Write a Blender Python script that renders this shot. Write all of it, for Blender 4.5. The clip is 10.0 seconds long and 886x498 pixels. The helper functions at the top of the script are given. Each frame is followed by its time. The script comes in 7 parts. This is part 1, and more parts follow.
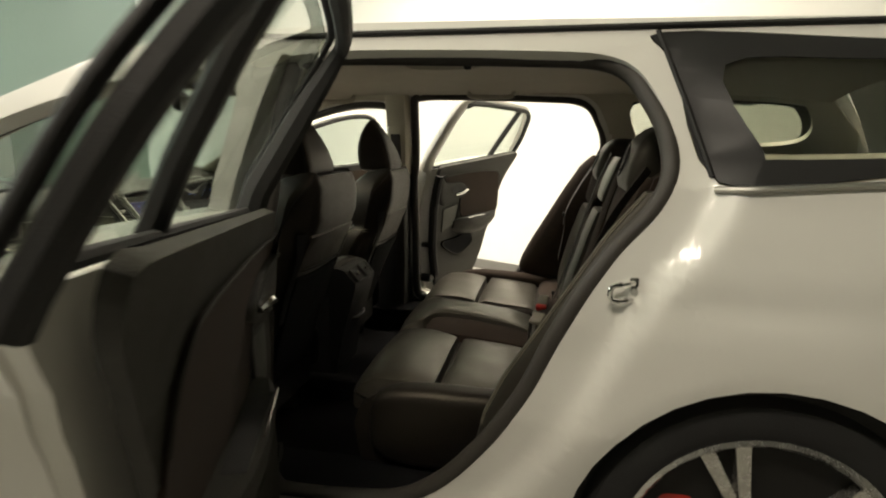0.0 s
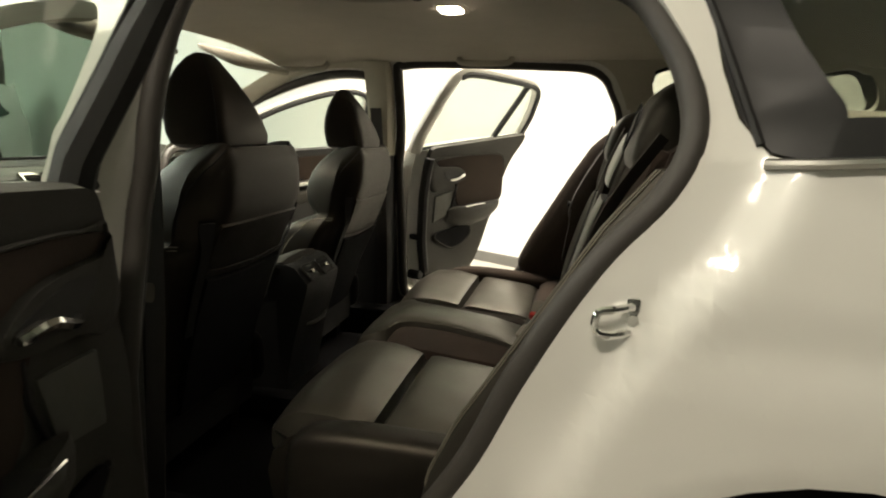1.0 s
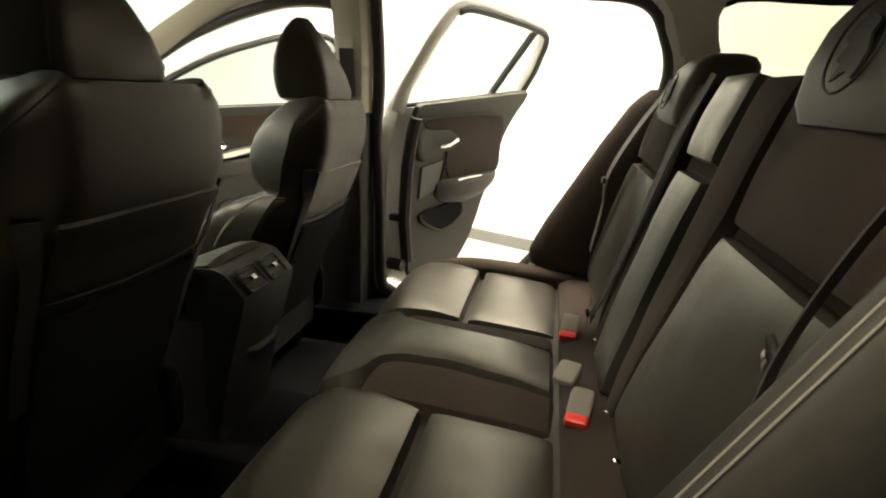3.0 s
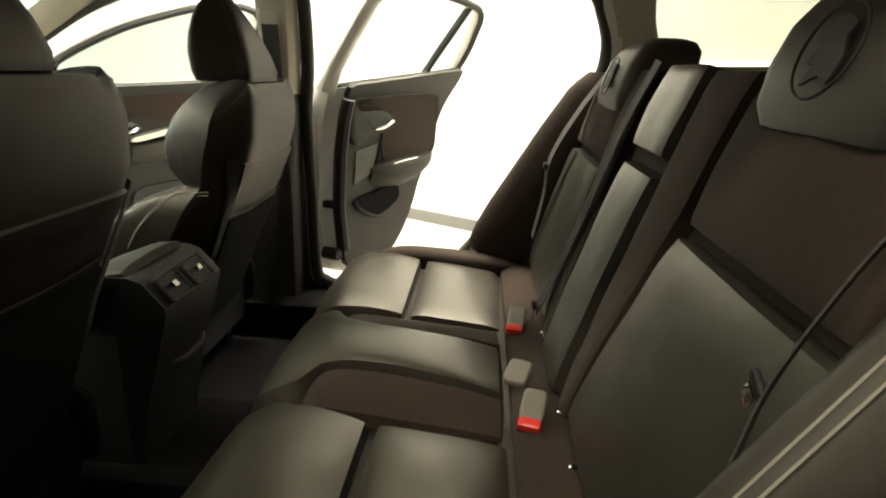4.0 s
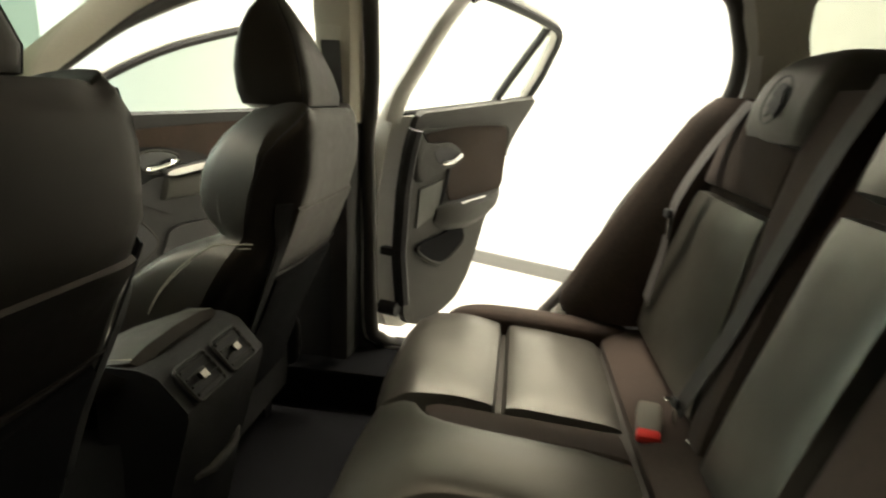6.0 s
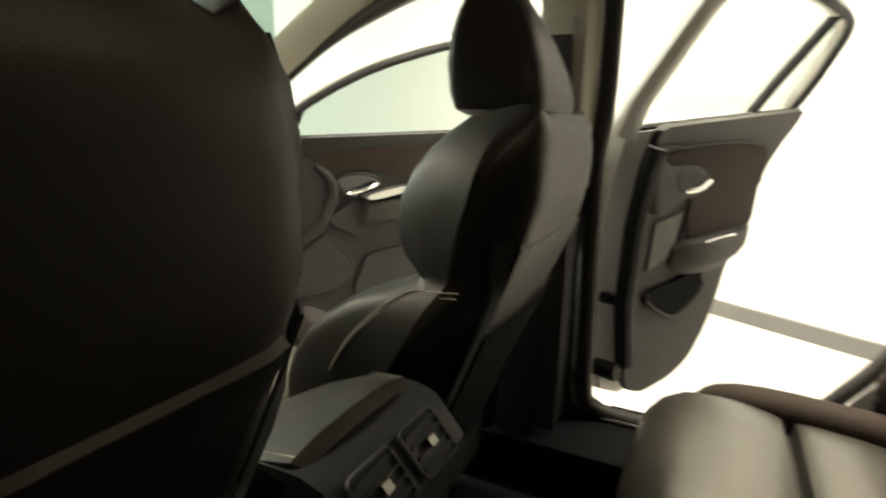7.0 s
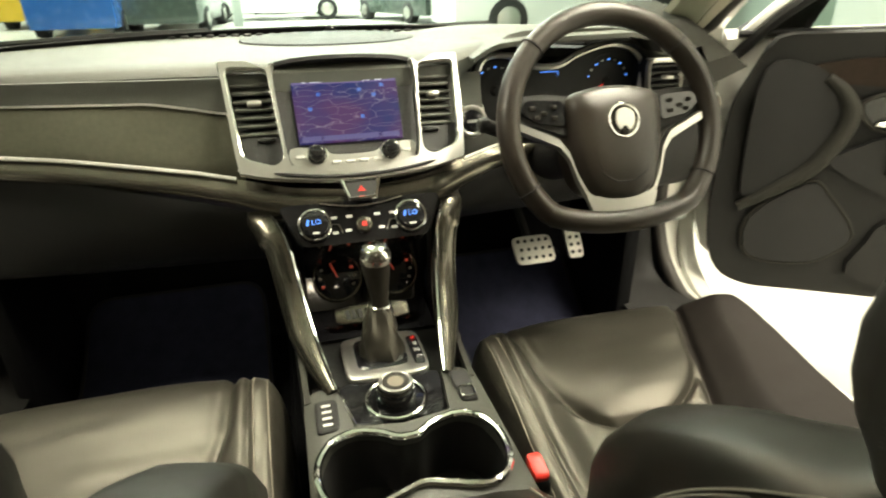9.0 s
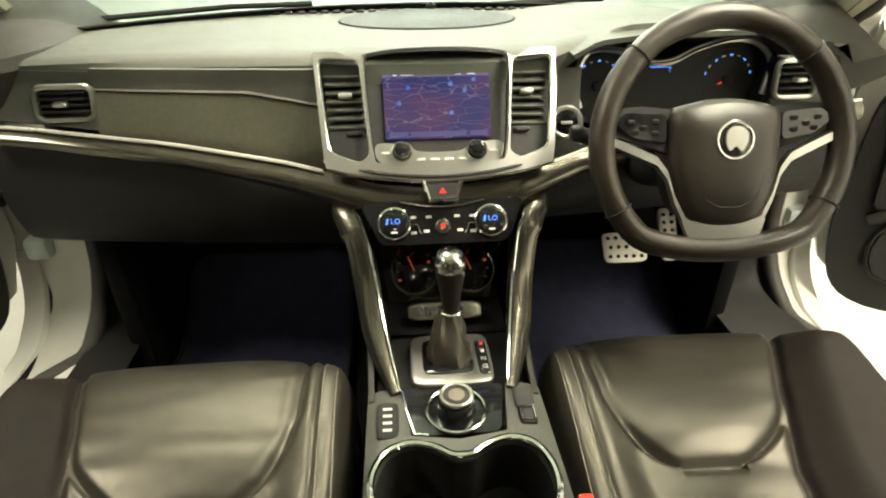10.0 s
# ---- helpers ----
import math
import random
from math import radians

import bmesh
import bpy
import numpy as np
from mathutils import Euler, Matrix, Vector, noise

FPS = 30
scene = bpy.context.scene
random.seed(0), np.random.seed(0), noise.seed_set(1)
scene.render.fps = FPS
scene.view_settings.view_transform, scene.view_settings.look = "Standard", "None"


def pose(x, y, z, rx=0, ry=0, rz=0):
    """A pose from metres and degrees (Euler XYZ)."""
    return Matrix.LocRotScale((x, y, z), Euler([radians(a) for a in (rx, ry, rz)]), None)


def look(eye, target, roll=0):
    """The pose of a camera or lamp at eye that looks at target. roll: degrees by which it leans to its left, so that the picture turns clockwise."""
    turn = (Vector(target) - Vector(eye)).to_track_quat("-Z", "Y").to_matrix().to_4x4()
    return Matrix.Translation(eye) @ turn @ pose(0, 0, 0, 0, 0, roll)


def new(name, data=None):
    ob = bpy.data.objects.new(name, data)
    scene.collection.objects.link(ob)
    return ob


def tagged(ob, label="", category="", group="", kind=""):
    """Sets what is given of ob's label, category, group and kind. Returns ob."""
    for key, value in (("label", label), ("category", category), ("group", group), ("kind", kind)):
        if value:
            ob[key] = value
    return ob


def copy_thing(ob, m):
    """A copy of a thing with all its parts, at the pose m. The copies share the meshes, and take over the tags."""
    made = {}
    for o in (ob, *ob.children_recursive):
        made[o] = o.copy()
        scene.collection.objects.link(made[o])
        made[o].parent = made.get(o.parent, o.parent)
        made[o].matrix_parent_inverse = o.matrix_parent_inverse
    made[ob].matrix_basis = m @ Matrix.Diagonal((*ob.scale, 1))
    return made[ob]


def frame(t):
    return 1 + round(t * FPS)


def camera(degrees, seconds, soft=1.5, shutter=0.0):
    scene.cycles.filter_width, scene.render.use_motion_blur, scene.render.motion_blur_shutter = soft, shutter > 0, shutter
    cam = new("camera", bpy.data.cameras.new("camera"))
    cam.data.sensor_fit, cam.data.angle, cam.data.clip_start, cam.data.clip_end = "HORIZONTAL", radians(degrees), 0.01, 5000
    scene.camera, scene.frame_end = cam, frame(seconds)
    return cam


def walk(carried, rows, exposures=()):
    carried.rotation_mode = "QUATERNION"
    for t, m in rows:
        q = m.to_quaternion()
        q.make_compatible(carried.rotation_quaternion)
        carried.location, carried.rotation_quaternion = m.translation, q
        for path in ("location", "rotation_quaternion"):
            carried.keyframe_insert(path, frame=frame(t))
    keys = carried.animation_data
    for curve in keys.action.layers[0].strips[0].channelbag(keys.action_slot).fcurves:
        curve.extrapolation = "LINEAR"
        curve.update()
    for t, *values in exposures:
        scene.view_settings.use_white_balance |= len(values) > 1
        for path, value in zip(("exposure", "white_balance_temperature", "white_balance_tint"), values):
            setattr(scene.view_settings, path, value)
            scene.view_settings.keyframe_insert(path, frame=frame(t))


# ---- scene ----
cam = camera(75.7, 10.0, soft=2.0, shutter=0.4)
PATH = [
    (0, (0.004, -2.007, 1.168), (-0.356, -0.077, 0.787), 0.7),
    (0.5, (0.07, -1.802, 1.15), (-0.326, 0.117, 0.749), 1.2),
    (1, (0.094, -1.611, 1.113), (-0.351, 0.294, 0.697), 1.3),
    (1.5, (0.059, -1.445, 1.064), (-0.484, 0.432, 0.639), 1.6),
    (2, (-0.03, -1.273, 1.06), (-0.586, 0.588, 0.584), 1.8),
    (2.5, (-0.069, -1.19, 1.062), (-0.54, 0.69, 0.566), 2.2),
    (3, (-0.087, -1.106, 1.065), (-0.427, 0.793, 0.538), 2.4),
    (4.5, (-0.144, -1.011, 1.099), (-0.178, 0.884, 0.462), 2.9),
    (5, (-0.19, -0.954, 1.093), (-0.197, 0.934, 0.432), 3.0),
    (5.2, (-0.211, -0.915, 1.1), (-0.215, 0.97, 0.432), 3.2),
    (6.3, (-0.317, -0.662, 1.053), (-0.685, 1.249, 0.592), 2.6),
    (6.5, (-0.359, -0.614, 1.062), (-0.829, 1.275, 0.601), 2.2),
    (7, (-0.427, -0.471, 1.02), (-1.267, 1.29, 0.583), 1.7),
    (7.5, (-0.481, -0.359, 1.039), (-1.766, 1.108, 0.594), 1.3),
    (8, (-0.531, -0.212, 1.009), (-2.128, 0.898, 0.541), -0.7),
    (8.5, (-0.565, -0.14, 1.024), (-2.293, 0.623, 0.367), -0.4),
    (9, (-0.616, -0.095, 1.061), (-2.363, 0.373, 0.207), -0.5),
    (9.5, (-0.662, -0.07, 1.11), (-2.399, 0.18, 0.151), -0.5),
    (10, (-0.667, -0.056, 1.135), (-2.384, 0.066, 0.117), -0.4),
]
EXPOSURES = [(0.0, -0.85, 6900, 13), (1.0, -0.55, 6900, 13), (1.5, -0.5, 6900, 12), (2.5, 0.05, 6900, 12), (4.5, 0.17, 6800, 11), (5.0, 0.22, 6800, 11), (6.5, -0.18, 6600, 10), (7.0, -0.25, 6700, 11), (7.5, 0.3, 6500, 9), (8.0, 0.25, 6500, 8), (8.5, -0.02, 6700, 7), (9.5, -0.05, 6900, 6), (10.0, -0.08, 6900, 6)]
walk(cam, [(t, look(eye, target, roll)) for t, eye, target, roll in PATH], EXPOSURES)

# ---- light ----
scene.view_settings.exposure = 0.0
world = bpy.data.worlds.new("hall_air")
scene.world = world
world.use_nodes = True
world.node_tree.nodes["Background"].inputs[0].default_value = (0.80, 0.88, 0.82, 1)
world.node_tree.nodes["Background"].inputs[1].default_value = 0.03


def area_lamp(name, x, y, z, sx, sy, watts, color=(1.0, 0.93, 0.80), target=None, beam=180):
    data = bpy.data.lights.new(name, "AREA")
    data.shape, data.size, data.size_y, data.energy, data.color = "RECTANGLE", sx, sy, watts, color
    data.spread = radians(beam)
    ob = new(name, data)
    ob.matrix_world = look((x, y, z), target or (x, y, 0))
    return ob


WARM = (1.0, 0.93, 0.79)
COOL = (0.88, 1.0, 0.93)
area_lamp("ceiling_lamp", -0.45, 2.05, 4.1, 4.6, 0.7, 420, WARM, beam=105)
area_lamp("ceiling_lamp", -0.75, -3.0, 4.1, 1.3, 0.5, 165, WARM)
area_lamp("ceiling_lamp", -4.0, -0.7, 4.1, 2.4, 1.2, 190, WARM)
area_lamp("ceiling_lamp", -9.5, 1.0, 5.6, 4.0, 5.0, 800, COOL)
area_lamp("ceiling_lamp", -19.0, 0.0, 5.6, 8.0, 14.0, 5500, COOL)

# ---- materials ----


def mat(name, color, rough=0.5, metal=0.0, vary=0.12, scale=6.0, bump=0.0, bump_scale=300.0, coat=0.0, sheen=0.0,
        spec=0.5, rough_vary=0.08, emit=None, power=0.0, cells=False, trans=0.0, ior=1.45, tint=None):
    m = bpy.data.materials.new(name)
    m.use_nodes = True
    nt = m.node_tree
    b = nt.nodes["Principled BSDF"]
    b.inputs["Base Color"].default_value = (*color, 1)
    b.inputs["Roughness"].default_value = rough
    b.inputs["Metallic"].default_value = metal
    b.inputs["Specular IOR Level"].default_value = spec
    b.inputs["Coat Weight"].default_value = coat
    if tint:
        b.inputs["Specular Tint"].default_value = (*tint, 1)
    b.inputs["Coat Roughness"].default_value = 0.04
    b.inputs["Sheen Weight"].default_value = sheen
    b.inputs["Transmission Weight"].default_value = trans
    b.inputs["IOR"].default_value = ior
    if emit:
        b.inputs["Emission Color"].default_value = (*emit, 1)
        b.inputs["Emission Strength"].default_value = power
    tc = nt.nodes.new("ShaderNodeTexCoord")
    if vary or rough_vary:
        n1 = nt.nodes.new("ShaderNodeTexNoise")
        n1.inputs["Scale"].default_value, n1.inputs["Detail"].default_value = scale, 5
        nt.links.new(tc.outputs["Object"], n1.inputs["Vector"])
        n2 = nt.nodes.new("ShaderNodeTexNoise")
        n2.inputs["Scale"].default_value, n2.inputs["Detail"].default_value = scale * 14, 4
        nt.links.new(tc.outputs["Object"], n2.inputs["Vector"])
        mix = nt.nodes.new("ShaderNodeMath")
        mix.operation = "ADD"
        nt.links.new(n1.outputs["Fac"], mix.inputs[0])
        nt.links.new(n2.outputs["Fac"], mix.inputs[1])
        if vary:
            mr = nt.nodes.new("ShaderNodeMapRange")
            mr.inputs["From Min"].default_value, mr.inputs["From Max"].default_value = 0.6, 1.4
            mr.inputs["To Min"].default_value, mr.inputs["To Max"].default_value = 1 - vary, 1 + vary
            nt.links.new(mix.outputs[0], mr.inputs["Value"])
            mul = nt.nodes.new("ShaderNodeMix")
            mul.data_type, mul.blend_type = "RGBA", "MULTIPLY"
            mul.inputs["Factor"].default_value = 1
            mul.inputs["A"].default_value = (*color, 1)
            nt.links.new(mr.outputs[0], mul.inputs["B"])
            nt.links.new(mul.outputs["Result"], b.inputs["Base Color"])
        if rough_vary:
            rr = nt.nodes.new("ShaderNodeMapRange")
            rr.inputs["From Min"].default_value, rr.inputs["From Max"].default_value = 0.6, 1.4
            rr.inputs["To Min"].default_value = max(0.02, rough - rough_vary)
            rr.inputs["To Max"].default_value = min(1, rough + rough_vary)
            nt.links.new(mix.outputs[0], rr.inputs["Value"])
            nt.links.new(rr.outputs[0], b.inputs["Roughness"])
    if bump:
        if cells:
            tex = nt.nodes.new("ShaderNodeTexVoronoi")
            out = tex.outputs["Distance"]
        else:
            tex = nt.nodes.new("ShaderNodeTexNoise")
            tex.inputs["Detail"].default_value = 3
            out = tex.outputs["Fac"]
        tex.inputs["Scale"].default_value = bump_scale
        nt.links.new(tc.outputs["Object"], tex.inputs["Vector"])
        bp = nt.nodes.new("ShaderNodeBump")
        bp.inputs["Strength"].default_value, bp.inputs["Distance"].default_value = bump, 0.002
        nt.links.new(out, bp.inputs["Height"])
        nt.links.new(bp.outputs["Normal"], b.inputs["Normal"])
    return m


PAINT = mat("white_paint", (0.74, 0.73, 0.68), 0.38, coat=1.0, vary=0.008, rough_vary=0.03, scale=2)
PAINT.node_tree.nodes["Principled BSDF"].inputs["Coat Roughness"].default_value = 0.07
# body white again, darkened to carry the shade inside the door openings
PAINT_SHADED = mat("white_paint_darkened_for_shade", (0.62, 0.61, 0.56), 0.40, coat=0.3, vary=0.03, rough_vary=0.05, scale=4)
LEATHER = mat("black_leather", (0.0095, 0.0082, 0.0068), 0.45, spec=0.36, tint=(1.0, 0.88, 0.72), vary=0.18, scale=5, bump=0.07, bump_scale=1100, cells=True, rough_vary=0.06)
LEATHER_LIGHT = mat("dark_grey_leather", (0.024, 0.022, 0.0175), 0.38, spec=1.0, tint=(1.0, 0.94, 0.79), vary=0.15, scale=5, bump=0.07, bump_scale=1100, cells=True, rough_vary=0.06)
LEATHER_MID = mat("charcoal_leather", (0.029, 0.026, 0.021), 0.48, spec=0.35, tint=(1.0, 0.93, 0.78), vary=0.16, scale=5, bump=0.07, bump_scale=1100, cells=True, rough_vary=0.06)
LEATHER_MATT = mat("matt_brown_black_leather", (0.0105, 0.0080, 0.0062), 0.72, spec=0.22, vary=0.2, scale=7, bump=0.10, bump_scale=1000, cells=True)
SUEDE = mat("brown_black_suede", (0.030, 0.0205, 0.0150), 0.92, vary=0.3, scale=9, bump=0.2, bump_scale=900, sheen=0.02, spec=0.2)
PLASTIC = mat("black_grained_plastic", (0.0125, 0.012, 0.011), 0.55, spec=0.35, vary=0.12, scale=8, bump=0.3, bump_scale=600, cells=True)
PLASTIC_GREY = mat("grey_grained_plastic", (0.029, 0.0277, 0.0228), 0.60, spec=0.22, vary=0.1, scale=8, bump=0.3, bump_scale=600, cells=True)
DASH_PAD = mat("soft_dash_pad", (0.050, 0.052, 0.042), 0.55, vary=0.1, scale=6, bump=0.3, bump_scale=520, cells=True)
DASH_INSERT = mat("olive_black_alcantara", (0.078, 0.078, 0.055), 0.85, vary=0.2, scale=9, bump=0.2, bump_scale=900, spec=0.2)
RIM_LEATHER = mat("brown_black_rim_leather", (0.021, 0.0165, 0.012), 0.34, spec=0.5, vary=0.2, scale=12, bump=0.08, bump_scale=1100, cells=True)
GLOSS = mat("piano_black", (0.010, 0.010, 0.011), 0.08, vary=0.0, rough_vary=0.03, scale=12, coat=0.5)
TRIM_BRONZE = mat("smoked_metallic_trim", (0.130, 0.120, 0.097), 0.24, metal=0.84, vary=0.0, rough_vary=0.0, coat=0.3)
DECK = mat("grey_green_console_plastic", (0.052, 0.053, 0.044), 0.45, vary=0.08, scale=8, bump=0.2, bump_scale=600, cells=True)
SILVER = mat("satin_silver_trim", (0.50, 0.495, 0.465), 0.28, metal=0.92, vary=0.0, rough_vary=0.0)
# pale, barely metallic: the reflection of a lamp is put into the colour
BRIGHT = mat("trim_with_painted_reflection", (0.62, 0.61, 0.56), 0.32, metal=0.3, vary=0.03, scale=20)
CHROME = mat("chrome", (0.82, 0.82, 0.80), 0.10, metal=1.0, vary=0.03, scale=30, rough_vary=0.05)
RUBBER = mat("black_rubber", (0.012, 0.0115, 0.011), 0.7, vary=0.15, scale=20, bump=0.3, bump_scale=500)
SEAL = mat("grey_black_seal_rubber", (0.040, 0.036, 0.031), 0.6, vary=0.15, scale=20, bump=0.2, bump_scale=500)
CARPET = mat("black_carpet", (0.006, 0.006, 0.0065), 0.97, vary=0.35, scale=25, bump=0.8, bump_scale=900, spec=0.1)
HEADLINER = mat("grey_headliner_cloth", (0.42, 0.39, 0.33), 0.95, vary=0.06, scale=10, bump=0.2, bump_scale=1400, spec=0.1)
PILLAR = mat("beige_pillar_plastic", (0.50, 0.47, 0.38), 0.7, vary=0.06, scale=10, bump=0.2, bump_scale=800)
BELT = mat("black_belt_webbing", (0.030, 0.025, 0.021), 0.75, vary=0.1, scale=40, bump=0.5, bump_scale=900)
RED = mat("red_buckle_plastic", (0.62, 0.03, 0.02), 0.35, vary=0.05, emit=None)
THREAD = mat("pale_thread", (0.20, 0.18, 0.14), 0.8, vary=0.1)
TYRE = mat("tyre_rubber", (0.016, 0.016, 0.016), 0.75, vary=0.2, scale=20, bump=0.4, bump_scale=200)
RIM_DARK = mat("dark_alloy", (0.03, 0.03, 0.032), 0.3, metal=0.6, vary=0.1)
RIM_CUT = mat("machined_alloy", (0.62, 0.61, 0.58), 0.25, metal=0.9, vary=0.06, scale=30)
BRAKE = mat("red_brake_caliper", (0.45, 0.03, 0.02), 0.4, vary=0.1)
LINER = mat("wheel_arch_felt", (0.015, 0.015, 0.015), 0.95, vary=0.3, scale=20)
GLASS = mat("clear_glass", (0.90, 0.95, 0.90), 0.0, vary=0.0, rough_vary=0.0, trans=1.0, ior=1.12)
# tint deepened to dim the brightly lit body seen through the near doors
DOOR_GLASS = mat("dimmed_door_glass", (0.60, 0.65, 0.60), 0.0, vary=0.0, rough_vary=0.0, trans=1.0, ior=1.15)
GLASS_TINT = mat("tinted_glass", (0.52, 0.55, 0.49), 0.0, vary=0.0, rough_vary=0.0, trans=1.0, ior=1.40)
CERAMIC = mat("black_glass_border", (0.02, 0.02, 0.02), 0.42, spec=0.3, vary=0.1, rough_vary=0.05)
FLOOR_MAT = mat("pale_floor_paint", (0.35, 0.338, 0.305), 0.35, vary=0.06, scale=1.2, rough_vary=0.12)
WALL_MAT = mat("white_studio_wall", (0.80, 0.79, 0.75), 0.8, vary=0.02, scale=0.8, bump=0.1, bump_scale=90)
WALL_GREEN = mat("pale_green_partition", (0.24, 0.29, 0.24), 0.5, vary=0.06, scale=0.5, rough_vary=0.1)
# darker than the other cladding, so the unseen walls bounce less light
WALL_UNSEEN = mat("dark_unseen_wall", (0.12, 0.12, 0.11), 0.7, vary=0.12, scale=0.6, bump=0.2, bump_scale=20)
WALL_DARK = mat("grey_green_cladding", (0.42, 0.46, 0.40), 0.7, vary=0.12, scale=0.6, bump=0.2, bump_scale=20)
CEIL_MAT = mat("grey_green_ceiling", (0.72, 0.76, 0.68), 0.8, vary=0.12, scale=0.5)
SKIRT = mat("dark_grey_skirting", (0.14, 0.135, 0.125), 0.6, vary=0.1, scale=6)
STEEL = mat("pale_steel_beam", (0.5, 0.55, 0.52), 0.5, metal=0.2, vary=0.1, scale=3)
GLOW = mat("lit_lamp_lens", (0.9, 0.9, 0.85), 0.4, vary=0, rough_vary=0, emit=(1.0, 0.88, 0.70), power=40)
GLOW_HALL = mat("lit_hall_lamp", (0.9, 0.95, 0.9), 0.4, vary=0, rough_vary=0, emit=(0.92, 1.0, 0.95), power=5)
GLOW_DOME = mat("lit_wall_cone", (0.9, 0.9, 0.85), 0.4, vary=0, rough_vary=0, emit=(1.0, 0.97, 0.86), power=1.5)
BLUE_LED = mat("blue_led", (0.02, 0.05, 0.2), 0.4, vary=0, rough_vary=0, emit=(0.08, 0.28, 1.0), power=1.7)
GAUGE_RED = mat("dim_gauge_red", (0.25, 0.03, 0.02), 0.4, vary=0, rough_vary=0, emit=(1.0, 0.12, 0.06), power=0.22)
RED_LED = mat("red_led", (0.2, 0.01, 0.01), 0.4, vary=0, rough_vary=0, emit=(1.0, 0.05, 0.03), power=0.8)
WHITE_MARK = mat("pale_print", (0.55, 0.55, 0.52), 0.5, vary=0)
PALE_GREY = mat("pale_grey_webbing", (0.15, 0.132, 0.105), 0.8, vary=0.1, scale=40)
CAR_WHITE = mat("parked_car_white", (0.80, 0.82, 0.80), 0.3, coat=0.6, vary=0.02)
CAR_DARK = mat("parked_car_dark_green", (0.05, 0.07, 0.06), 0.25, coat=0.8, vary=0.05)
CAR_BLUE = mat("parked_car_blue", (0.02, 0.12, 0.42), 0.25, coat=0.8, vary=0.05)
CAR_YELLOW = mat("parked_car_yellow", (0.55, 0.36, 0.03), 0.3, coat=0.6, vary=0.03)
CAR_GLASS = mat("parked_car_glass", (0.05, 0.08, 0.07), 0.08, vary=0.0, rough_vary=0.02)
LAMP_RED = mat("tail_lamp_red", (0.5, 0.03, 0.02), 0.2, vary=0)


def screen_material():
    m = mat("map_screen", (0.01, 0.01, 0.02), 0.12, vary=0, rough_vary=0)
    nt = m.node_tree
    b = nt.nodes["Principled BSDF"]
    tc = nt.nodes.new("ShaderNodeTexCoord")
    vor = nt.nodes.new("ShaderNodeTexVoronoi")
    vor.feature = "DISTANCE_TO_EDGE"
    vor.inputs["Scale"].default_value = 52
    warp = nt.nodes.new("ShaderNodeMapping")
    warp.inputs["Scale"].default_value = (1.5, 0.45, 1.6)
    warp.inputs["Rotation"].default_value = (0.25, 0, 0)
    nt.links.new(tc.outputs["Object"], warp.inputs["Vector"])
    nz = nt.nodes.new("ShaderNodeTexNoise")
    nz.inputs["Scale"].default_value = 11
    bend = nt.nodes.new("ShaderNodeTexNoise")
    bend.inputs["Scale"].default_value = 34
    nt.links.new(tc.outputs["Object"], bend.inputs["Vector"])
    shift = nt.nodes.new("ShaderNodeVectorMath")
    shift.operation = "MULTIPLY_ADD"
    shift.inputs[1].default_value = (0.022, 0.022, 0.022)
    nt.links.new(bend.outputs["Color"], shift.inputs[0])
    nt.links.new(warp.outputs["Vector"], shift.inputs[2])
    nt.links.new(shift.outputs["Vector"], vor.inputs["Vector"])
    nt.links.new(tc.outputs["Object"], nz.inputs["Vector"])
    r1 = nt.nodes.new("ShaderNodeValToRGB")
    r1.color_ramp.elements[0].position, r1.color_ramp.elements[0].color = 0.006, (0.20, 0.17, 0.19, 1)
    r1.color_ramp.elements[1].position, r1.color_ramp.elements[1].color = 0.022, (0.0, 0.0, 0.0, 1)
    nt.links.new(vor.outputs["Distance"], r1.inputs["Fac"])
    r2 = nt.nodes.new("ShaderNodeValToRGB")
    e = r2.color_ramp.elements
    e[0].position, e[0].color = 0.36, (0.006, 0.012, 0.095, 1)
    e[1].position, e[1].color = 0.62, (0.058, 0.016, 0.075, 1)
    nt.links.new(nz.outputs["Fac"], r2.inputs["Fac"])
    add = nt.nodes.new("ShaderNodeMix")
    add.data_type, add.blend_type = "RGBA", "ADD"
    add.inputs["Factor"].default_value = 0.5
    nt.links.new(r2.outputs["Color"], add.inputs["A"])
    nt.links.new(r1.outputs["Color"], add.inputs["B"])
    nt.links.new(add.outputs["Result"], b.inputs["Emission Color"])
    b.inputs["Emission Strength"].default_value = 1.1
    return m


SCREEN = screen_material()

# ---- geometry helpers ----
ORIGIN = {}


def thing(name, base, label, category, group="", kind=""):
    ob = new(name)
    ob.empty_display_size = 0.05
    ob.location = base
    ORIGIN[ob.name] = Vector(base)
    return tagged(ob, label, category, group, kind)


def part(name, bm, material, parent, label="", smooth=True, kind=""):
    base = ORIGIN[parent.name] if parent else Vector((0, 0, 0))
    bmesh.ops.remove_doubles(bm, verts=bm.verts[:], dist=1e-5)
    bmesh.ops.recalc_face_normals(bm, faces=bm.faces[:])
    bmesh.ops.translate(bm, vec=-base, verts=bm.verts[:])
    me = bpy.data.meshes.new(name)
    for f in bm.faces:
        f.smooth = smooth
    if smooth:
        for e in bm.edges:
            if len(e.link_faces) == 2 and e.calc_face_angle(0) > 0.7:
                e.smooth = False
    bm.to_mesh(me)
    bm.free()
    me.materials.append(material)
    ob = new(name, me)
    if parent:
        ob.parent = parent
    ORIGIN[ob.name] = base
    return tagged(ob, label, kind=kind)


